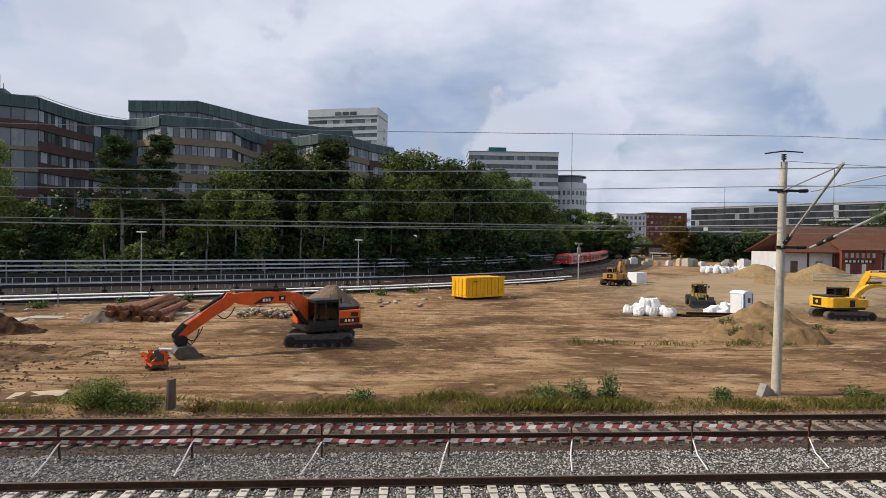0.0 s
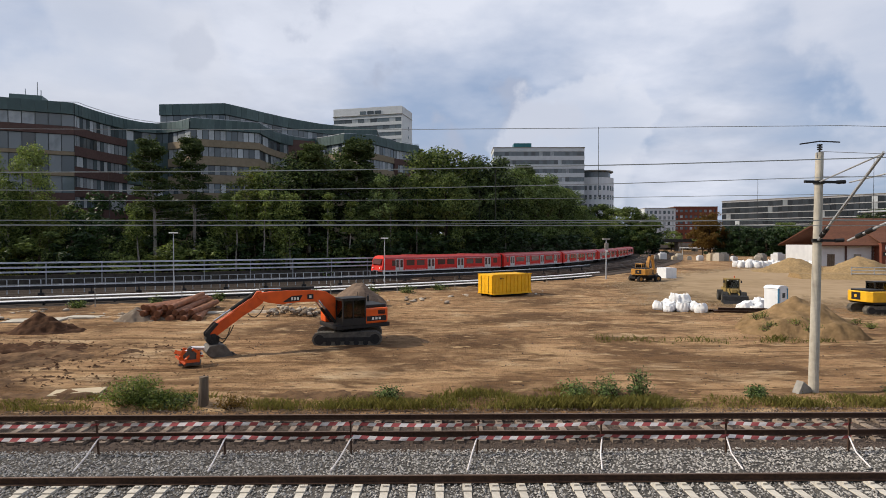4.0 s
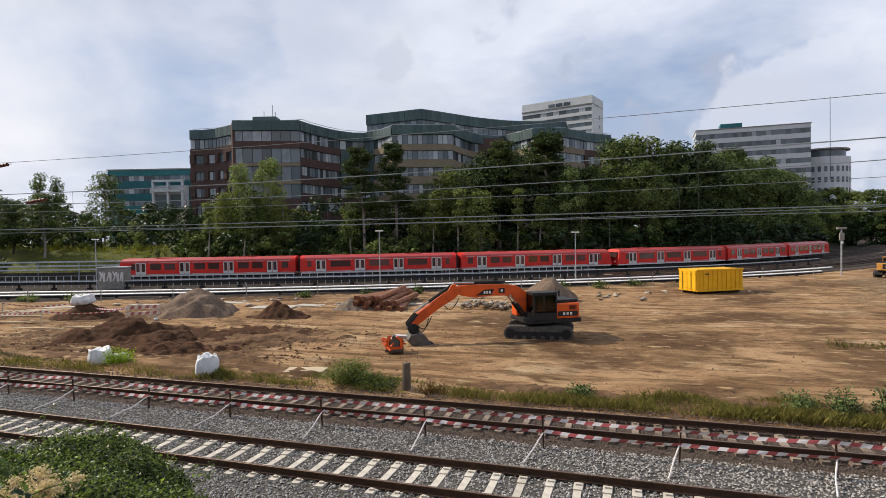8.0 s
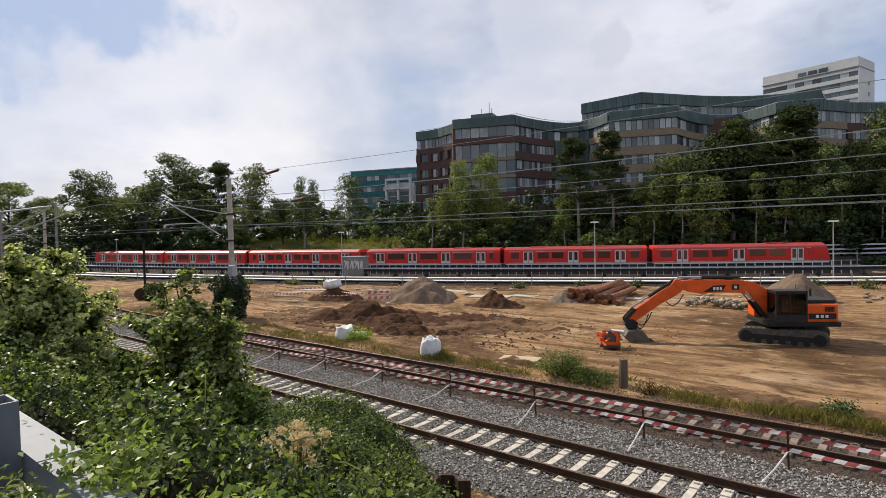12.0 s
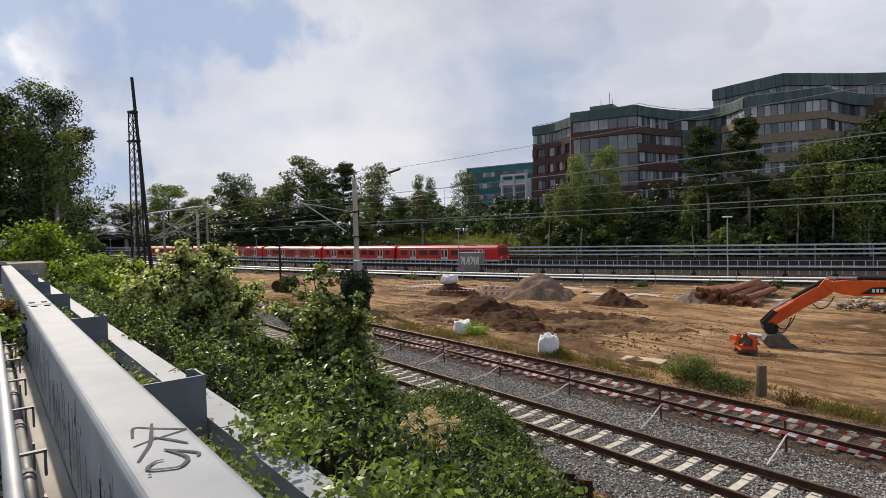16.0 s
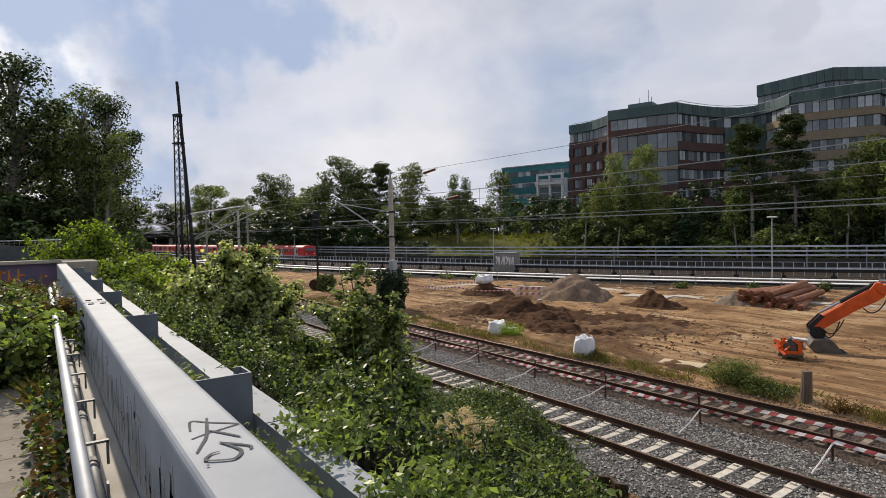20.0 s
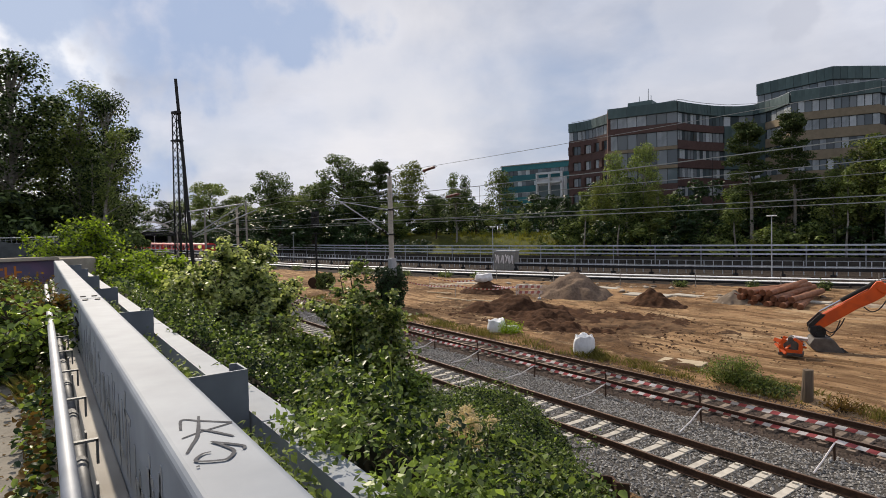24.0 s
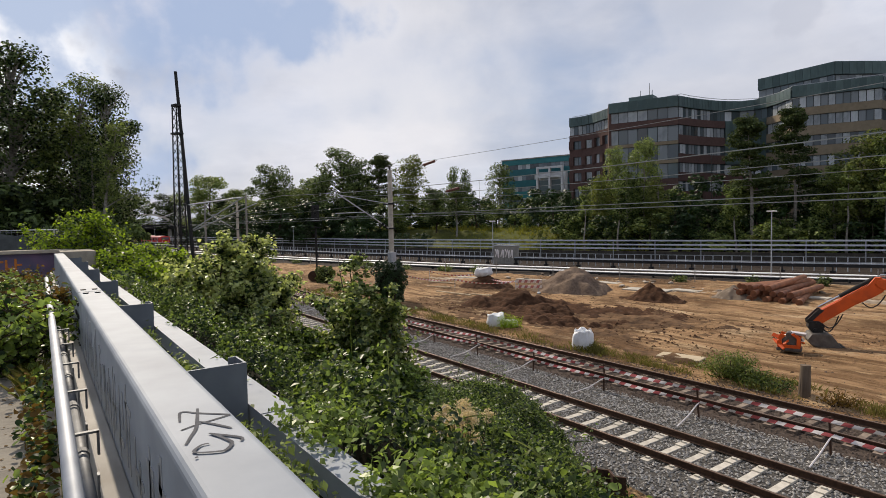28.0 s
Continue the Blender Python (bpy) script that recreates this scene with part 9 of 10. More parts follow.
# verge bushes
weed(-10.4, 19.8, 1.0, 1.15, "fresh yellow-green bush in the grass verge", M_LEAF_OLIVE, 3200, 0.08)
weed(-9.6, 19.5, 0.8, 0.6, "green bush in the grass verge", M_LEAF_OLIVE, 2000, 0.08)
weed(-8.7, 19.6, 0.7, 0.35, "low green weed beside the wooden post", M_LEAF_MID, 1100, 0.08)
weed(-6.9, 19.4, 0.6, 0.5, "low brownish weed beside the wooden post", M_LEAF_BROWN, 500, 0.08)
weed(-22.3, 20.1, 0.7, 0.9, "pale green bush beside a white bag", M_LEAF_LIGHT, 1300, 0.09)
for x, y, r, h in ((5.0, 20.1, 0.55, 0.75), (6.1, 20.2, 0.6, 0.85), (7.3, 20.2, 0.5, 1.15), (-1.6, 20.1, 0.5, 0.5), (16.8, 20.3, 0.5, 0.5), (11.5, 20.2, 0.4, 0.4)):
    weed(x, y, r, h, "dark green sapling in the grass verge", M_LEAF, 900, 0.09)
for k in range(10):
    weed(21.8 + random.uniform(-3.2, 3.4), 34 + random.uniform(-3.0, 0.5), 0.35, 0.35, "small weed growing on the sand heap", M_LEAF_YEL, 160, 0.08, z=random.uniform(0.5, 1.0), name="weed", cat="weed")
for k in range(22):
    s = random.uniform(300, 440)
    p = on_line(s, -19.6 + random.uniform(-1.2, 1.2)).translation
    weed(p.x, p.y, random.uniform(0.5, 1.1), random.uniform(0.5, 1.1), "green weed clump along the fence of the site", M_LEAF_MID, 420, 0.16, name="weed", cat="weed")


# bramble slope between the bridge and the track: a cover of low domes with creases between them
GX, GY, GS = -62.0, 0.6, 0.1


def cover_grid():
    X, Y = np.meshgrid(GX + GS * np.arange(650), GY + GS * np.arange(130))
    base = ground_z(X, Y)

    def wave(f, g, s):
        step = 5
        sub = np.array([[noise.noise(((GX + GS * i) * f, (GY + GS * j) * g, s)) for i in range(0, 655, step)] for j in range(0, 135, step)])
        jj, ii = np.arange(130) / step, np.arange(650) / step
        j0, i0 = jj.astype(int), ii.astype(int)
        v, u = (jj - j0)[:, None], (ii - i0)[None]
        return (1 - v) * ((1 - u) * sub[j0][:, i0] + u * sub[j0][:, i0 + 1]) + v * ((1 - u) * sub[j0 + 1][:, i0] + u * sub[j0 + 1][:, i0 + 1])
    lump = 0.14 + 0.46 * wave(0.45, 0.55, 1.5)
    lump += 0.85 * np.exp(-((X + 7.8) ** 2 / 3.4 + (Y - 6.7) ** 2 / 1.9))
    lump += 0.55 * np.exp(-((X + 5.6) ** 2 + (Y - 5.6) ** 2) / 2.2)
    lump -= 0.7 * np.exp(-((X + 8.4) ** 2 / 0.5 + (Y - 4.6) ** 2 / 0.9)) + 0.5 * np.exp(-((X + 4.2) ** 2 / 0.5 + (Y - 4.0) ** 2 / 0.5))
    lump -= 0.5 * np.exp(-((X + 5.2) ** 2 / 0.9 + (Y - 2.9) ** 2 / 0.35)) + 0.6 * np.exp(-((X + 6.7) ** 2 / 0.9 + (Y - 3.6) ** 2 / 0.35))
    rng = np.random.default_rng(77)
    dome = np.zeros_like(X)
    for k in range(1700):
        cx, cy = (rng.uniform(-15, 1.5) if k < 560 else rng.uniform(-58, -12)), rng.uniform(1.5, 12.5)
        r = rng.uniform(0.26, 0.9)
        hh = min(0.8, r * rng.uniform(0.6, 1.3))
        i0, i1 = int((cx - r - GX) / GS), int((cx + r - GX) / GS) + 2
        j0, j1 = max(0, int((cy - r - GY) / GS)), int((cy + r - GY) / GS) + 2
        d = ((X[j0:j1, i0:i1] - cx) ** 2 + (Y[j0:j1, i0:i1] - cy) ** 2) / r ** 2
        dome[j0:j1, i0:i1] = np.maximum(dome[j0:j1, i0:i1], hh * np.maximum(0, 1 - d) ** 0.42)
    edge = 10.35 + 0.00035 * np.minimum(X + 12, 0) ** 2 + 0.35 * wave(0.8, 0.0, 3) - 0.8 * np.maximum(0, X + 9.4)
    fall = smooth01((edge - Y) / 1.1)
    end = smooth01((1.5 - X) / 3.0)
    rise = 0.42 * smooth01((2.6 - Y) / 0.9) * smooth01((Y - 1.35) / 0.3)
    top = base + (np.maximum(0.05, lump + dome) + rise) * fall * end
    top = np.where(Y < 1.45, np.minimum(top, 4.0), top)
    return top, fall * end, dome


COVER, COVER_F, COVER_D = cover_grid()


def cover(grid, x, y):
    i, j = (np.asarray(x) - GX) / GS, (np.asarray(y) - GY) / GS
    i0, j0 = np.clip(i.astype(int), 0, 648), np.clip(j.astype(int), 0, 128)
    u, v = i - i0, j - j0
    return (1 - v) * ((1 - u) * grid[j0, i0] + u * grid[j0, i0 + 1]) + v * ((1 - u) * grid[j0 + 1, i0] + u * grid[j0 + 1, i0 + 1])


def bramble(name, label, n, xs, size, mat, seed, ylim=(1.1, 12.6), crest=0.0, deep=0.06, aspect=0.55, patchy=0.0, broad=False):
    """Leaves over the cover; crest above nought favours the tops of the domes, below nought the creases."""
    rng = np.random.default_rng(seed)
    x, y = rng.uniform(*xs, n * 4), rng.uniform(*ylim, n * 4)
    f, d = cover(COVER_F, x, y), cover(COVER_D, x, y)
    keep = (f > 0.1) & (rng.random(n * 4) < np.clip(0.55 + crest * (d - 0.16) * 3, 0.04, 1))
    if patchy:
        ph = rng.uniform(0, 6.28, 6)
        w = np.sin(x * 1.1 + ph[0] + np.sin(y * 0.9 + ph[1])) + np.sin(y * 1.5 + ph[2] + 1.3 * np.sin(x * 0.7 + ph[3])) + 0.7 * np.sin(x * 2.7 + y * 2.1 + ph[4])
        keep &= w > patchy * rng.uniform(0.4, 1.4, n * 4)
    x, y, d = x[keep][:n], y[keep][:n], d[keep][:n]
    e = 0.12
    gx = (cover(COVER, x + e, y) - cover(COVER, x - e, y)) / (2 * e)
    gy = (cover(COVER, x, y + e) - cover(COVER, x, y - e)) / (2 * e)
    nrm = np.stack([-gx, -gy, np.ones(len(x))], 1)
    nrm /= np.linalg.norm(nrm, axis=1)[:, None]
    z = cover(COVER, x, y) - np.abs(rng.normal(0, deep, len(x))) + 0.03 + np.where(rng.random(len(x)) < 0.16, rng.uniform(0, 0.2, len(x)), 0)
    P = np.stack([x, y, z], 1)
    me = ovate_mesh(name, leaf_ovate(rng, P, size, 0.05, aspect, nrm * 0.5), mat) if broad else quads_mesh(name, leaf_quads(rng, P, size, 0.05, aspect, nrm * 0.5), mat)
    return tagged(new(name, me), label, "bramble", kind="stuff")


def trailing(n, seed, ylo, yhi, z, mat, label, cut, x0=-14.0):
    """Leaves that climb over the girder's outer flange in clumps."""
    rng = np.random.default_rng(seed)
    x = rng.uniform(x0, -0.6, n * 4)
    keep = np.array([noise.noise((a * 0.9, 2.0, seed)) for a in x]) > cut + 0.25 * rng.random(n * 4)
    x = x[keep][:n]
    y = rng.uniform(ylo, yhi, len(x))
    zz = z + np.abs(rng.normal(0, 0.07, len(x)))
    V = leaf_quads(rng, np.stack([x, y, zz], 1), 0.045, 0.5, 0.55)
    tagged(new("trailing_leaves", quads_mesh("trailing_leaves", V, mat)), label, "bramble", kind="stuff")


trailing(1600, 3, 1.24, 1.5, 4.44, M_LEAF_NEAR, "bramble leaves climbing over the girder's outer flange", 0.08)
trailing(2600, 9, 1.10, 1.5, 4.45, M_LEAF_NEAR, "bramble leaves climbing over the girder's outer flange", -0.08, -3.4)
trailing(9000, 5, 0.70, 1.03, 4.34, M_LEAF_MID, "dark leaves growing up between girder and flange", -0.1)


# near-black sheet under the leaves, added as the shade in their gaps
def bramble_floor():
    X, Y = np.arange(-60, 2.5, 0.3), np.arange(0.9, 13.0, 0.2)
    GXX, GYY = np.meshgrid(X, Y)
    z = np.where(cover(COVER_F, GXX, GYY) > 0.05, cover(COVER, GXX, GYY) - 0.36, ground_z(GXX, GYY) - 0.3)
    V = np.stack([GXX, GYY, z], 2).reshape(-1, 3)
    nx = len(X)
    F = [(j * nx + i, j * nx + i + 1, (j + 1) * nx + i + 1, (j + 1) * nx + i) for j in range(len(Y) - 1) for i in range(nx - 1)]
    ob = new("bramble_undergrowth", raw_mesh("bramble_undergrowth", V.tolist(), F, [M_WOODSOIL_SHADE], None, True))
    tagged(ob, "dark sheet beneath the bramble leaves standing in for shade", "undergrowth", kind="stuff")


bramble_floor()
NEARX = (-14.0, 1.0)
# leaves down in the creases are coloured dark in place of shade there
bramble("bramble_leaves_dark", "bramble leaves low in the creases, coloured dark for shade", 60000, NEARX, 0.05, M_LEAF_DEEP_SHADED, 12, crest=-0.2, deep=0.24)
bramble("bramble_leaves", "glossy green bramble leaves covering the slope", 140000, NEARX, 0.039, M_LEAF_NEAR, 11, crest=3.4, deep=0.1, aspect=0.75, broad=True)
bramble("bindweed_leaves", "small yellowish bindweed leaves trailing over the brambles", 26000, NEARX, 0.042, M_LEAF_OLIVE, 14, crest=2.6, patchy=0.5)
bramble("hop_leaves", "fine dull green leaves of creepers by the track", 24000, (-8.8, -2.4), 0.042, M_LEAF_NEAR, 15, (4.6, 10.4), crest=1.6)
bramble("bramble_far", "bramble leaves on the slope along the track", 26000, (-56, -14.0), 0.12, M_LEAF_NEAR, 13, crest=1.0)
# dark leaf colour again paints the shade of the creases
bramble("bramble_far_dark", "bramble leaves in the creases along the track, coloured dark for shade", 20000, (-56, -14.0), 0.13, M_LEAF_DEEP_SHADED, 16, crest=-0.4, deep=0.12)
bramble("bramble_far_olive", "olive creeper leaves on the slope along the track", 9000, (-56, -14.0), 0.10, M_LEAF_OLIVE, 17, crest=0.6, patchy=0.6)


def canes(n, seed):
    """Arching bramble shoots that stand out of the cover, with leaves along them."""
    rng = np.random.default_rng(seed)
    bm, P = bmesh.new(), []
    for k in range(n):
        x, y = rng.uniform(-13.5, -1.5), rng.uniform(1.6, 8.8)
        if cover(COVER_F, x, y) < 0.6:
            continue
        p = Vector((x, y, float(cover(COVER, x, y)) - 0.1))
        d = Vector((rng.normal(0, 0.6), rng.normal(0, 0.6), 1.0)).normalized()
        L = rng.uniform(0.08, 0.15)
        for i in range(6):
            q = p + d * L
            cyl(bm, p, q, 0.005, 0.004, 3, False)
            for m in range(3):
                P.append(tuple(q + Vector(rng.normal(0, 0.035, 3))))
            p, d = q, (d + Vector((d.x * 0.25, d.y * 0.25, -0.16 - rng.random() * 0.1))).normalized()
    s = thing("bramble_shoots", "arching bramble shoots standing out of the cover", "bramble", kind="stuff")
    part("cane", bm, M_LEAF_OLIVE, s)
    o = new("foliage", quads_mesh("foliage", leaf_quads(rng, np.array(P), 0.046, 0.3, 0.6), M_LEAF_NEAR))
    o.parent = s


canes(420, 8)


def shrub(x, y, z, h, r, n, size, mat, label, seed, stems=7, low=0.82, spread=0.8):
    """An open bush of branching stems with leaves along the twigs."""
    rng = np.random.default_rng(seed)
    s = thing("shrub", label, "shrub", pose(x, y, z))
    bm = bmesh.new()
    P = []
    tips = []
    for k in range(stems):
        a = rng.uniform(0, 6.28)
        p0 = Vector((rng.normal(0, 0.15), rng.normal(0, 0.15), -0.3))
        u = rng.random() ** 0.6 * spread
        p1 = p0 + Vector((math.cos(a) * r * u, math.sin(a) * r * u, 0.3 + h * rng.uniform(low, 1.04) * (1 - 0.5 * u * u)))
        mid = p0.lerp(p1, 0.5) + Vector((rng.normal(0, 0.1), rng.normal(0, 0.1), 0))
        cyl(bm, p0, mid, 0.03, 0.022, 6, False)
        cyl(bm, mid, p1, 0.022, 0.008, 6, False)
        for q in range(20):
            f = rng.uniform(0.12, 1.0)
            c = p0.lerp(mid, f * 2) if f < 0.5 else mid.lerp(p1, f * 2 - 1)
            b = rng.uniform(0, 6.28)
            L = r * rng.uniform(0.25, 0.85) * (1.2 - 0.85 * f)
            t = c + Vector((math.cos(b) * L, math.sin(b) * L, L * rng.uniform(0.1, 0.7)))
            cyl(bm, c, t, 0.01, 0.004, 4, False)
            tips.append((c, t))
    part("branchwork", bm, M_BARK, s)
    # the last, inner share of leaves is coloured dark as the bush's inner shade
    for m_, share, k_ in ((mat, 0.75, 1.0), (M_LEAF_NEAR if mat not in (M_LEAF_LIGHT, M_LEAF_BROWN) else M_LEAF_MID, 0.25, 0.92), (M_LEAF_DEEP_SHADED, 0.22, 0.7)):
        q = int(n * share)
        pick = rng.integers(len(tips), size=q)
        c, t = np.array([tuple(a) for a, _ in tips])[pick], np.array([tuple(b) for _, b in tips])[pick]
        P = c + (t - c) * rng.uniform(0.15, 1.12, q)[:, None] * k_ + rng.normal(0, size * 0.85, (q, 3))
        out = P - np.array([0, 0, h * 0.4])
        out /= np.linalg.norm(out, axis=1)[:, None] + 1e-6
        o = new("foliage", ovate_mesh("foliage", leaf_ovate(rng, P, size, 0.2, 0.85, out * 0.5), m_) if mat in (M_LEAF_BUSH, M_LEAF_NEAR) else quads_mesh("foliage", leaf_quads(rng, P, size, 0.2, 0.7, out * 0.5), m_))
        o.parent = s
    return s


shrub(-11.45, 2.95, 2.9, 2.35, 1.6, 46000, 0.066, M_LEAF_BUSH, "broad leafy bush growing beside the footbridge", 31, 20, 0.7)
shrub(-9.6, 2.75, 3.0, 1.25, 1.0, 5200, 0.06, M_LEAF_BUSH, "leafy bush growing beside the footbridge", 32, 10)
shrub(-15.4, 4.6, 2.2, 1.2, 1.4, 5600, 0.09, M_LEAF_MID, "tall leafy bush on the slope", 33, 11)
shrub(-9.95, 5.05, 1.9, 3.2, 1.2, 19000, 0.072, M_LEAF_BUSH, "young maple with upright shoots on the slope", 34, 15, 0.5, 0.7)
shrub(-10.7, 4.1, 2.2, 1.35, 1.1, 12000, 0.07, M_LEAF_NEAR, "dark leafy bush between the maple and the footbridge", 47, 10)
shrub(-8.9, 5.0, 1.7, 1.6, 1.3, 15000, 0.07, M_LEAF_NEAR, "dark leafy bush on the slope", 35, 9)
shrub(-22.5, 2.8, 3.3, 1.9, 1.8, 6400, 0.12, M_LEAF_LIGHT, "bright yellow-green bush at the bridge's end", 36, 14)
shrub(-19.4, 2.5, 3.1, 1.5, 1.3, 4200, 0.11, M_LEAF_LIGHT, "fresh green bush at the bridge's end", 46, 11)
shrub(-26.6, 1.2, 3.8, 2.5, 2.2, 5600, 0.13, M_LEAF_LIGHT, "bright yellow-green bush behind the end wall", 37, 12)
shrub(-25.5, 4.6, 2.3, 2.3, 1.7, 5200, 0.13, M_LEAF_MID, "dark green bush on the slope by the bridge's end", 38, 12)
shrub(-31.0, 5.6, 1.8, 2.4, 1.8, 5200, 0.15, M_LEAF_MID, "green bush on the slope along the track", 39, 12)
# bushes that have grown over the path
shrub(-8.2, -0.42, 4.0, 0.85, 0.85, 2800, 0.075, M_LEAF_NEAR, "dark leafy bush growing over the footpath", 41, 12)
shrub(-9.6, -0.52, 4.0, 0.8, 1.0, 4400, 0.08, M_LEAF_BROWN, "brownish bush growing over the footpath", 40, 13)
shrub(-11.6, -0.55, 4.0, 0.72, 1.1, 4600, 0.08, M_LEAF_MID, "green bush growing over the footpath", 44, 13)
shrub(-13.8, -0.7, 4.0, 0.65, 1.3, 3800, 0.09, M_LEAF_BROWN, "brownish bush growing over the footpath", 45, 13)
shrub(-16.6, -1.0, 3.9, 0.5, 1.5, 4200, 0.095, M_LEAF_MID, "green bush beside the footpath", 42, 13)
shrub(-20.0, -1.2, 3.9, 0.45, 1.5, 3800, 0.10, M_LEAF_BROWN, "brownish bush before the end wall", 43, 12)
grass_blades("path_grass", "tufts of grass growing beside the footpath", 700, (-8.4, -6.6), (-0.14, 0.02), 0.28, M_GRASS, 8, None, lambda x, y: np.full(len(x), 4.0), 0.0045)


# dry thistles
def thistle(x, y, z, h, seed):
    rng = np.random.default_rng(seed)
    t = thing("dry_thistle", "dry beige seed heads of a thistle among the brambles", "thistle", pose(x, y, z))
    for k in range(9):
        a, q = rng.uniform(0, 6.28), rng.uniform(0.04, 0.26)
        p = Vector((math.cos(a) * q, math.sin(a) * q, h * rng.uniform(0.75, 1.1)))
        bm = bmesh.new()
        cyl(bm, (p.x * 0.4, p.y * 0.4, -0.3), p, 0.005, 0.003, 4, False)
        part("stalk", bm, M_BARK, t)
        P = np.array(p)[None] + rng.normal(0, 0.029, (140, 3))
        o = new("seed_head", quads_mesh("seed_head", leaf_quads(rng, P, 0.024, 0.2, 0.6), M_FLUFF))
        o.parent = t
        o["kind"] = "stuff"


M_FLUFF = leaf_material("seed_fluff", (0.42, 0.31, 0.19), (0.72, 0.60, 0.44), 0.4, 0.9)
for k, (x, y) in enumerate(((-4.95, 3.6), (-4.6, 3.4), (-4.3, 3.15), (-4.05, 3.05))):
    z = float(cover(COVER, x, y)) - 0.02
    thistle(x, y, z, max(0.44, 3.2 - z), k + 1)


# leaves fallen on the path
def litter():
    rng = np.random.default_rng(9)
    n = 300
    x, y = rng.uniform(-12, 1, n), -np.abs(rng.normal(0.02, 0.13, n)) - 0.02
    P = np.stack([x, y, np.full(n, PATH_Z + 0.006)], 1)
    V = leaf_quads(rng, P, 0.04, 4.0, 0.6)
    tagged(new("leaf_litter", quads_mesh("leaf_litter", V, M_LEAF_BROWN)), "brown fallen leaves along the kerb", "leaves", kind="stuff")


litter()


def kerb_creeper():
    """Leaves of a creeper that has crept along the kerb beneath the rail, in clumps."""
    rng = np.random.default_rng(19)
    for mat, n in ((M_LEAF_BROWN, 420), (M_LEAF_NEAR, 620), (M_LEAF_DEEP_SHADED, 420)):
        c = rng.uniform(-7.0, -2.2, 26)
        k = rng.integers(26, size=n)
        x = c[k] + rng.normal(0, 0.16, n)
        y = -0.02 + 0.05 * np.sin(c[k] * 5) + rng.normal(0, 0.05, n)
        z = PATH_Z + 0.03 + np.abs(rng.normal(0, 0.06, n)) + 0.03 * (k % 3)
        V = leaf_ovate(rng, np.stack([x, y, z], 1), 0.055, 0.6, 0.8)
        tagged(new("kerb_creeper", ovate_mesh("kerb_creeper", V, mat)), "brown and green creeper leaves growing along the kerb", "creeper", kind="stuff")


kerb_creeper()

# rusty sheet pile by the track
bm = bmesh.new()
prism(bm, [(-0.45, -0.12), (-0.25, -0.12), (-0.15, 0.12), (0.15, 0.12), (0.25, -0.12), (0.45, -0.12), (0.45, -0.16), (0.22, -0.16), (0.12, 0.08), (-0.12, 0.08), (-0.22, -0.16), (-0.45, -0.16)], 0, 1.3, "z")
solid("steel_post", bm, M_RAIL, "rusty steel sheet pile standing beside the track", "sheet pile", m=pose(-6.88, 8.45, -0.4, 0, 0, 35))

# big trees beyond the bridge's end
BIG = tree_proto(21, 15, 9.0, "feather", M_BIRCH, M_LEAF, 11500, 0.21)
BIG2 = tree_proto(27, 15, 8.0, "feather", M_BIRCH, M_LEAF_MID, 9000, 0.2)
LOW = tree_proto(23, 4, 5.5, "bush", M_BARK, M_LEAF, 4600, 0.24)
for pr, x, y, h, sx in ((BIG, -46.5, -1.6, 15.2, 1.1), (BIG2, -47, 2.3, 13.8, 1.1), (BIG, -45, 3.7, 12.9, 0.85), (BIG2, -51, 0.6, 12.6, 1.3), (BIG2, -49, 3.0, 11.8, 1.1), (BIG, -52, -2.5, 13.6, 1.3), (BIG, -43, -5.0, 14.6, 1.0), (BIG2, -53, 4.4, 11.6, 1.0), (BIG, -40, -8.6, 13.6, 1.0)):
    plant(pr, x, y, h, 15, "tall dark alder with pale stems beyond the footbridge", sx, z=2.6)
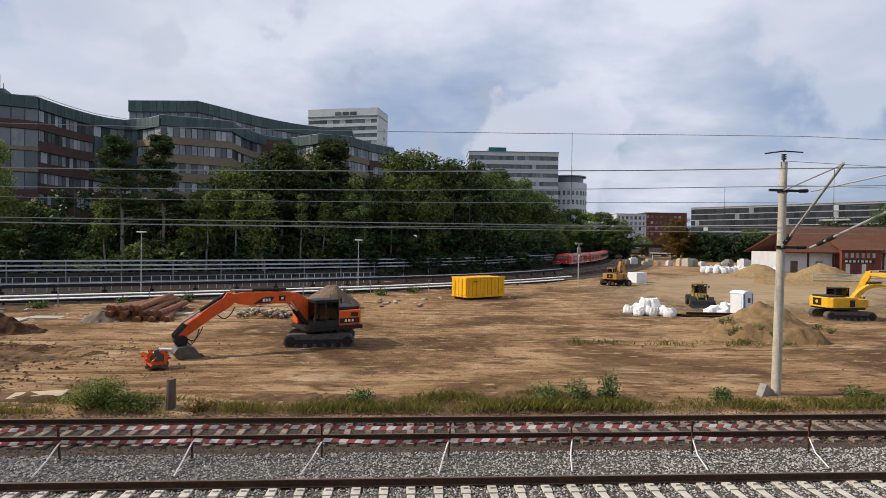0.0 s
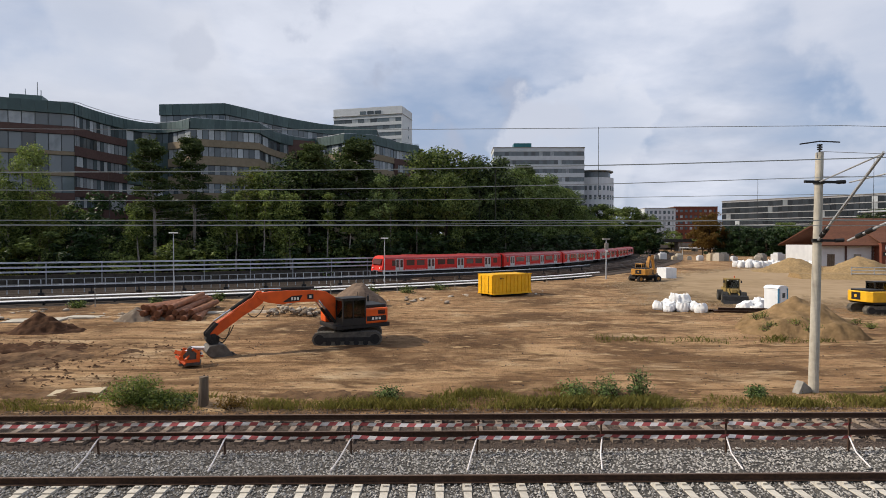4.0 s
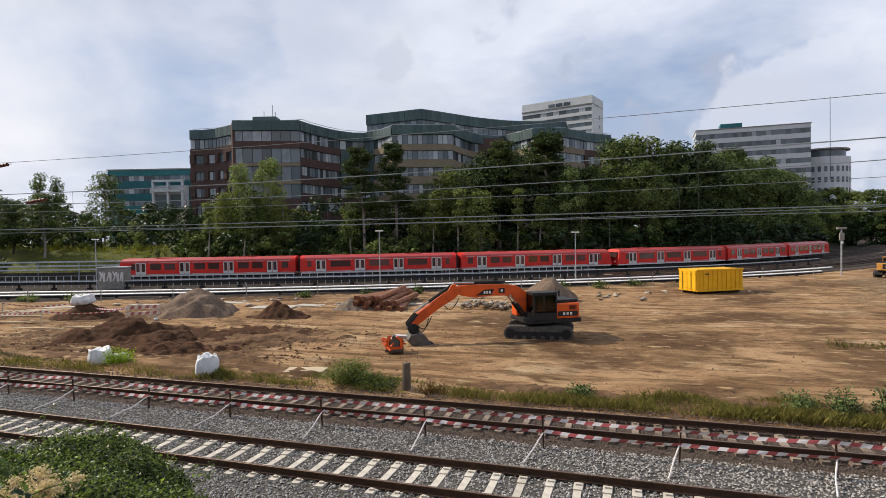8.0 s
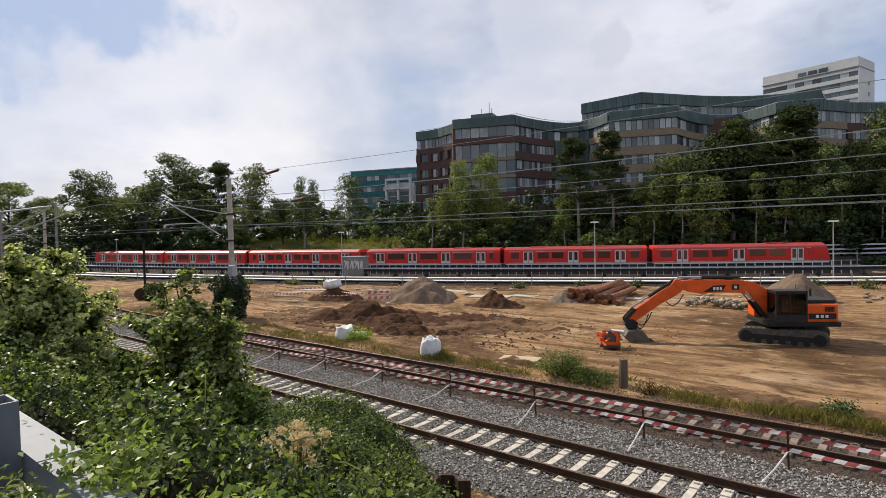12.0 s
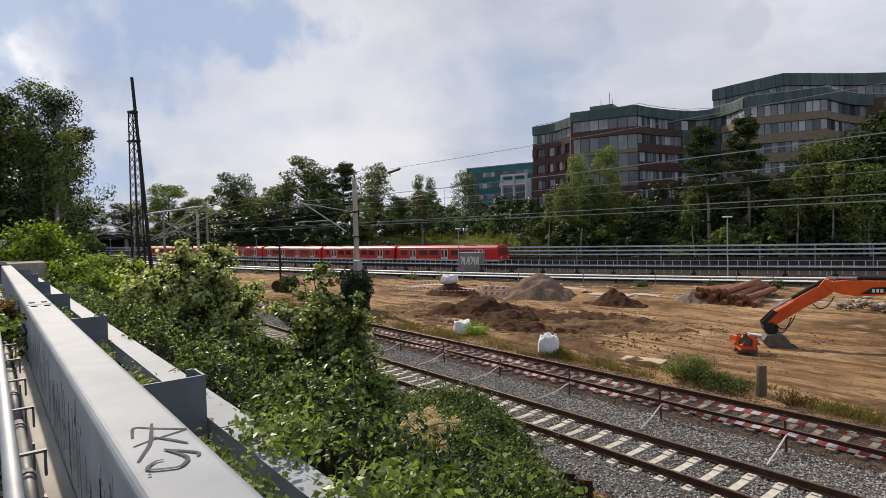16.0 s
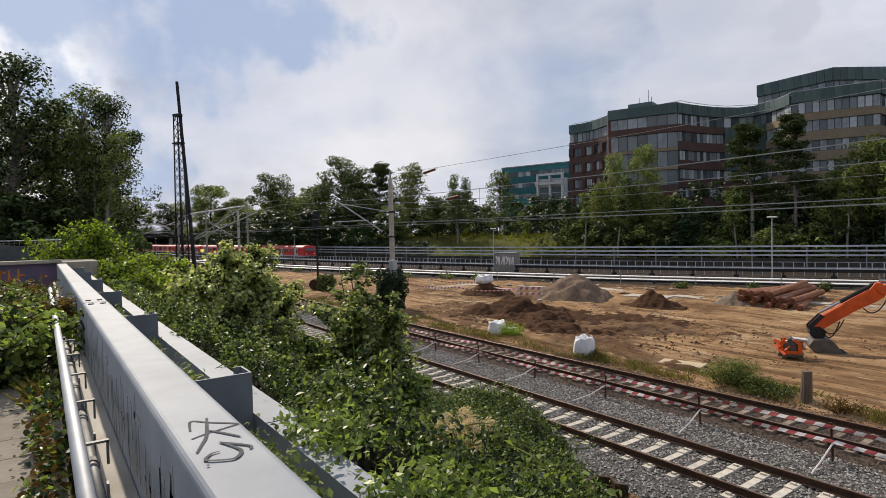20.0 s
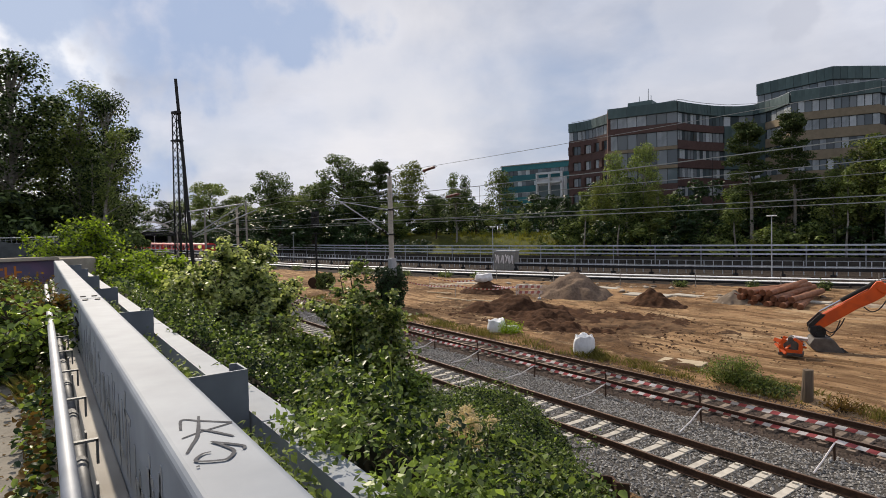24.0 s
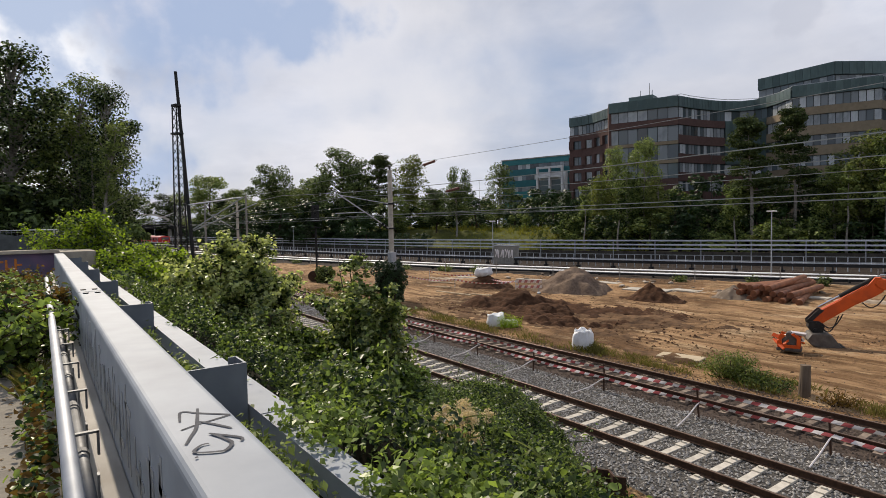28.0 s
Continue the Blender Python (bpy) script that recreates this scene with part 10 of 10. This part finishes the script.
for x, y, h, sx in ((-38, 1.5, 3.6, 1.0), (-40, 3.8, 3.6, 0.9), (-42, -1.0, 5.5, 1.2), (-43, -5.5, 5.5, 1.2), (-46, 5.2, 3.4, 0.9), (-50, 0.5, 6, 1.4), (-38, -3.5, 4.2, 1.1), (-54, 4.5, 4.5, 1.1), (-60, 4, 5, 1.2)):
    plant(LOW, x, y, h, 4, "dark undergrowth bush beneath the alders", sx, z=2.6)
for pr in (BIG, BIG2, LOW):
    for o in (*pr.children_recursive, pr):
        bpy.data.objects.remove(o)
# pale stems at the edge of the alders
leaning_stem(-41.0, 2.9, 2.4, (1.2, 0.95, 9.2), "slender alder with a leaning pale stem", 5)
leaning_stem(-42.5, 2.4, 2.4, (0.2, 0.35, 8.0), "slender alder with a straight pale stem", 6)
leaning_stem(-41.0, -2.8, 2.4, (0.1, -0.2, 9.0), "slender alder with a straight pale stem", 7)

# site fence behind the end wall
mf = thing("mesh_fence", "steel site fence hung with dark grey sheeting behind the end wall", "fence", pose(-33, -6, 3.8, 0, 0, 84))
for k in range(5):
    bm = bmesh.new()
    cyl(bm, (k * 2.2, 0, 0), (k * 2.2, 0, 1.9), 0.035, n=6)
    part("post", bm, M_GALV, mf)
for z in (0.1, 1.85):
    bm = bmesh.new()
    cyl(bm, (0, 0, z), (8.8, 0, z), 0.025, n=6)
    part("fence_rail", bm, M_GALV, mf)
bm = bmesh.new()
for k in range(44):
    cyl(bm, (k * 0.2, 0, 0.1), (k * 0.2, 0, 1.85), 0.006, n=4, caps=False)
for k in range(12):
    cyl(bm, (0, 0, 0.1 + k * 0.15), (8.8, 0, 0.1 + k * 0.15), 0.006, n=4, caps=False)
part("mesh", bm, M_GALV, mf)
for k in range(4):
    n_ = 16
    V = [(k * 2.2 + 0.06 + 2.08 * i / n_, -0.06 + 0.03 * math.sin(i * 1.3 + k), 0.12 + j * (1.62 - 0.16 * math.sin(math.pi * i / n_))) for j in (0, 1) for i in range(n_ + 1)]
    o = new("sheeting", raw_mesh("sheeting", V, [(i, i + 1, n_ + 2 + i, n_ + 1 + i) for i in range(n_)], [M_SHEETING], None, True))
    o.parent = mf


def motions():
    move_train()


motions()
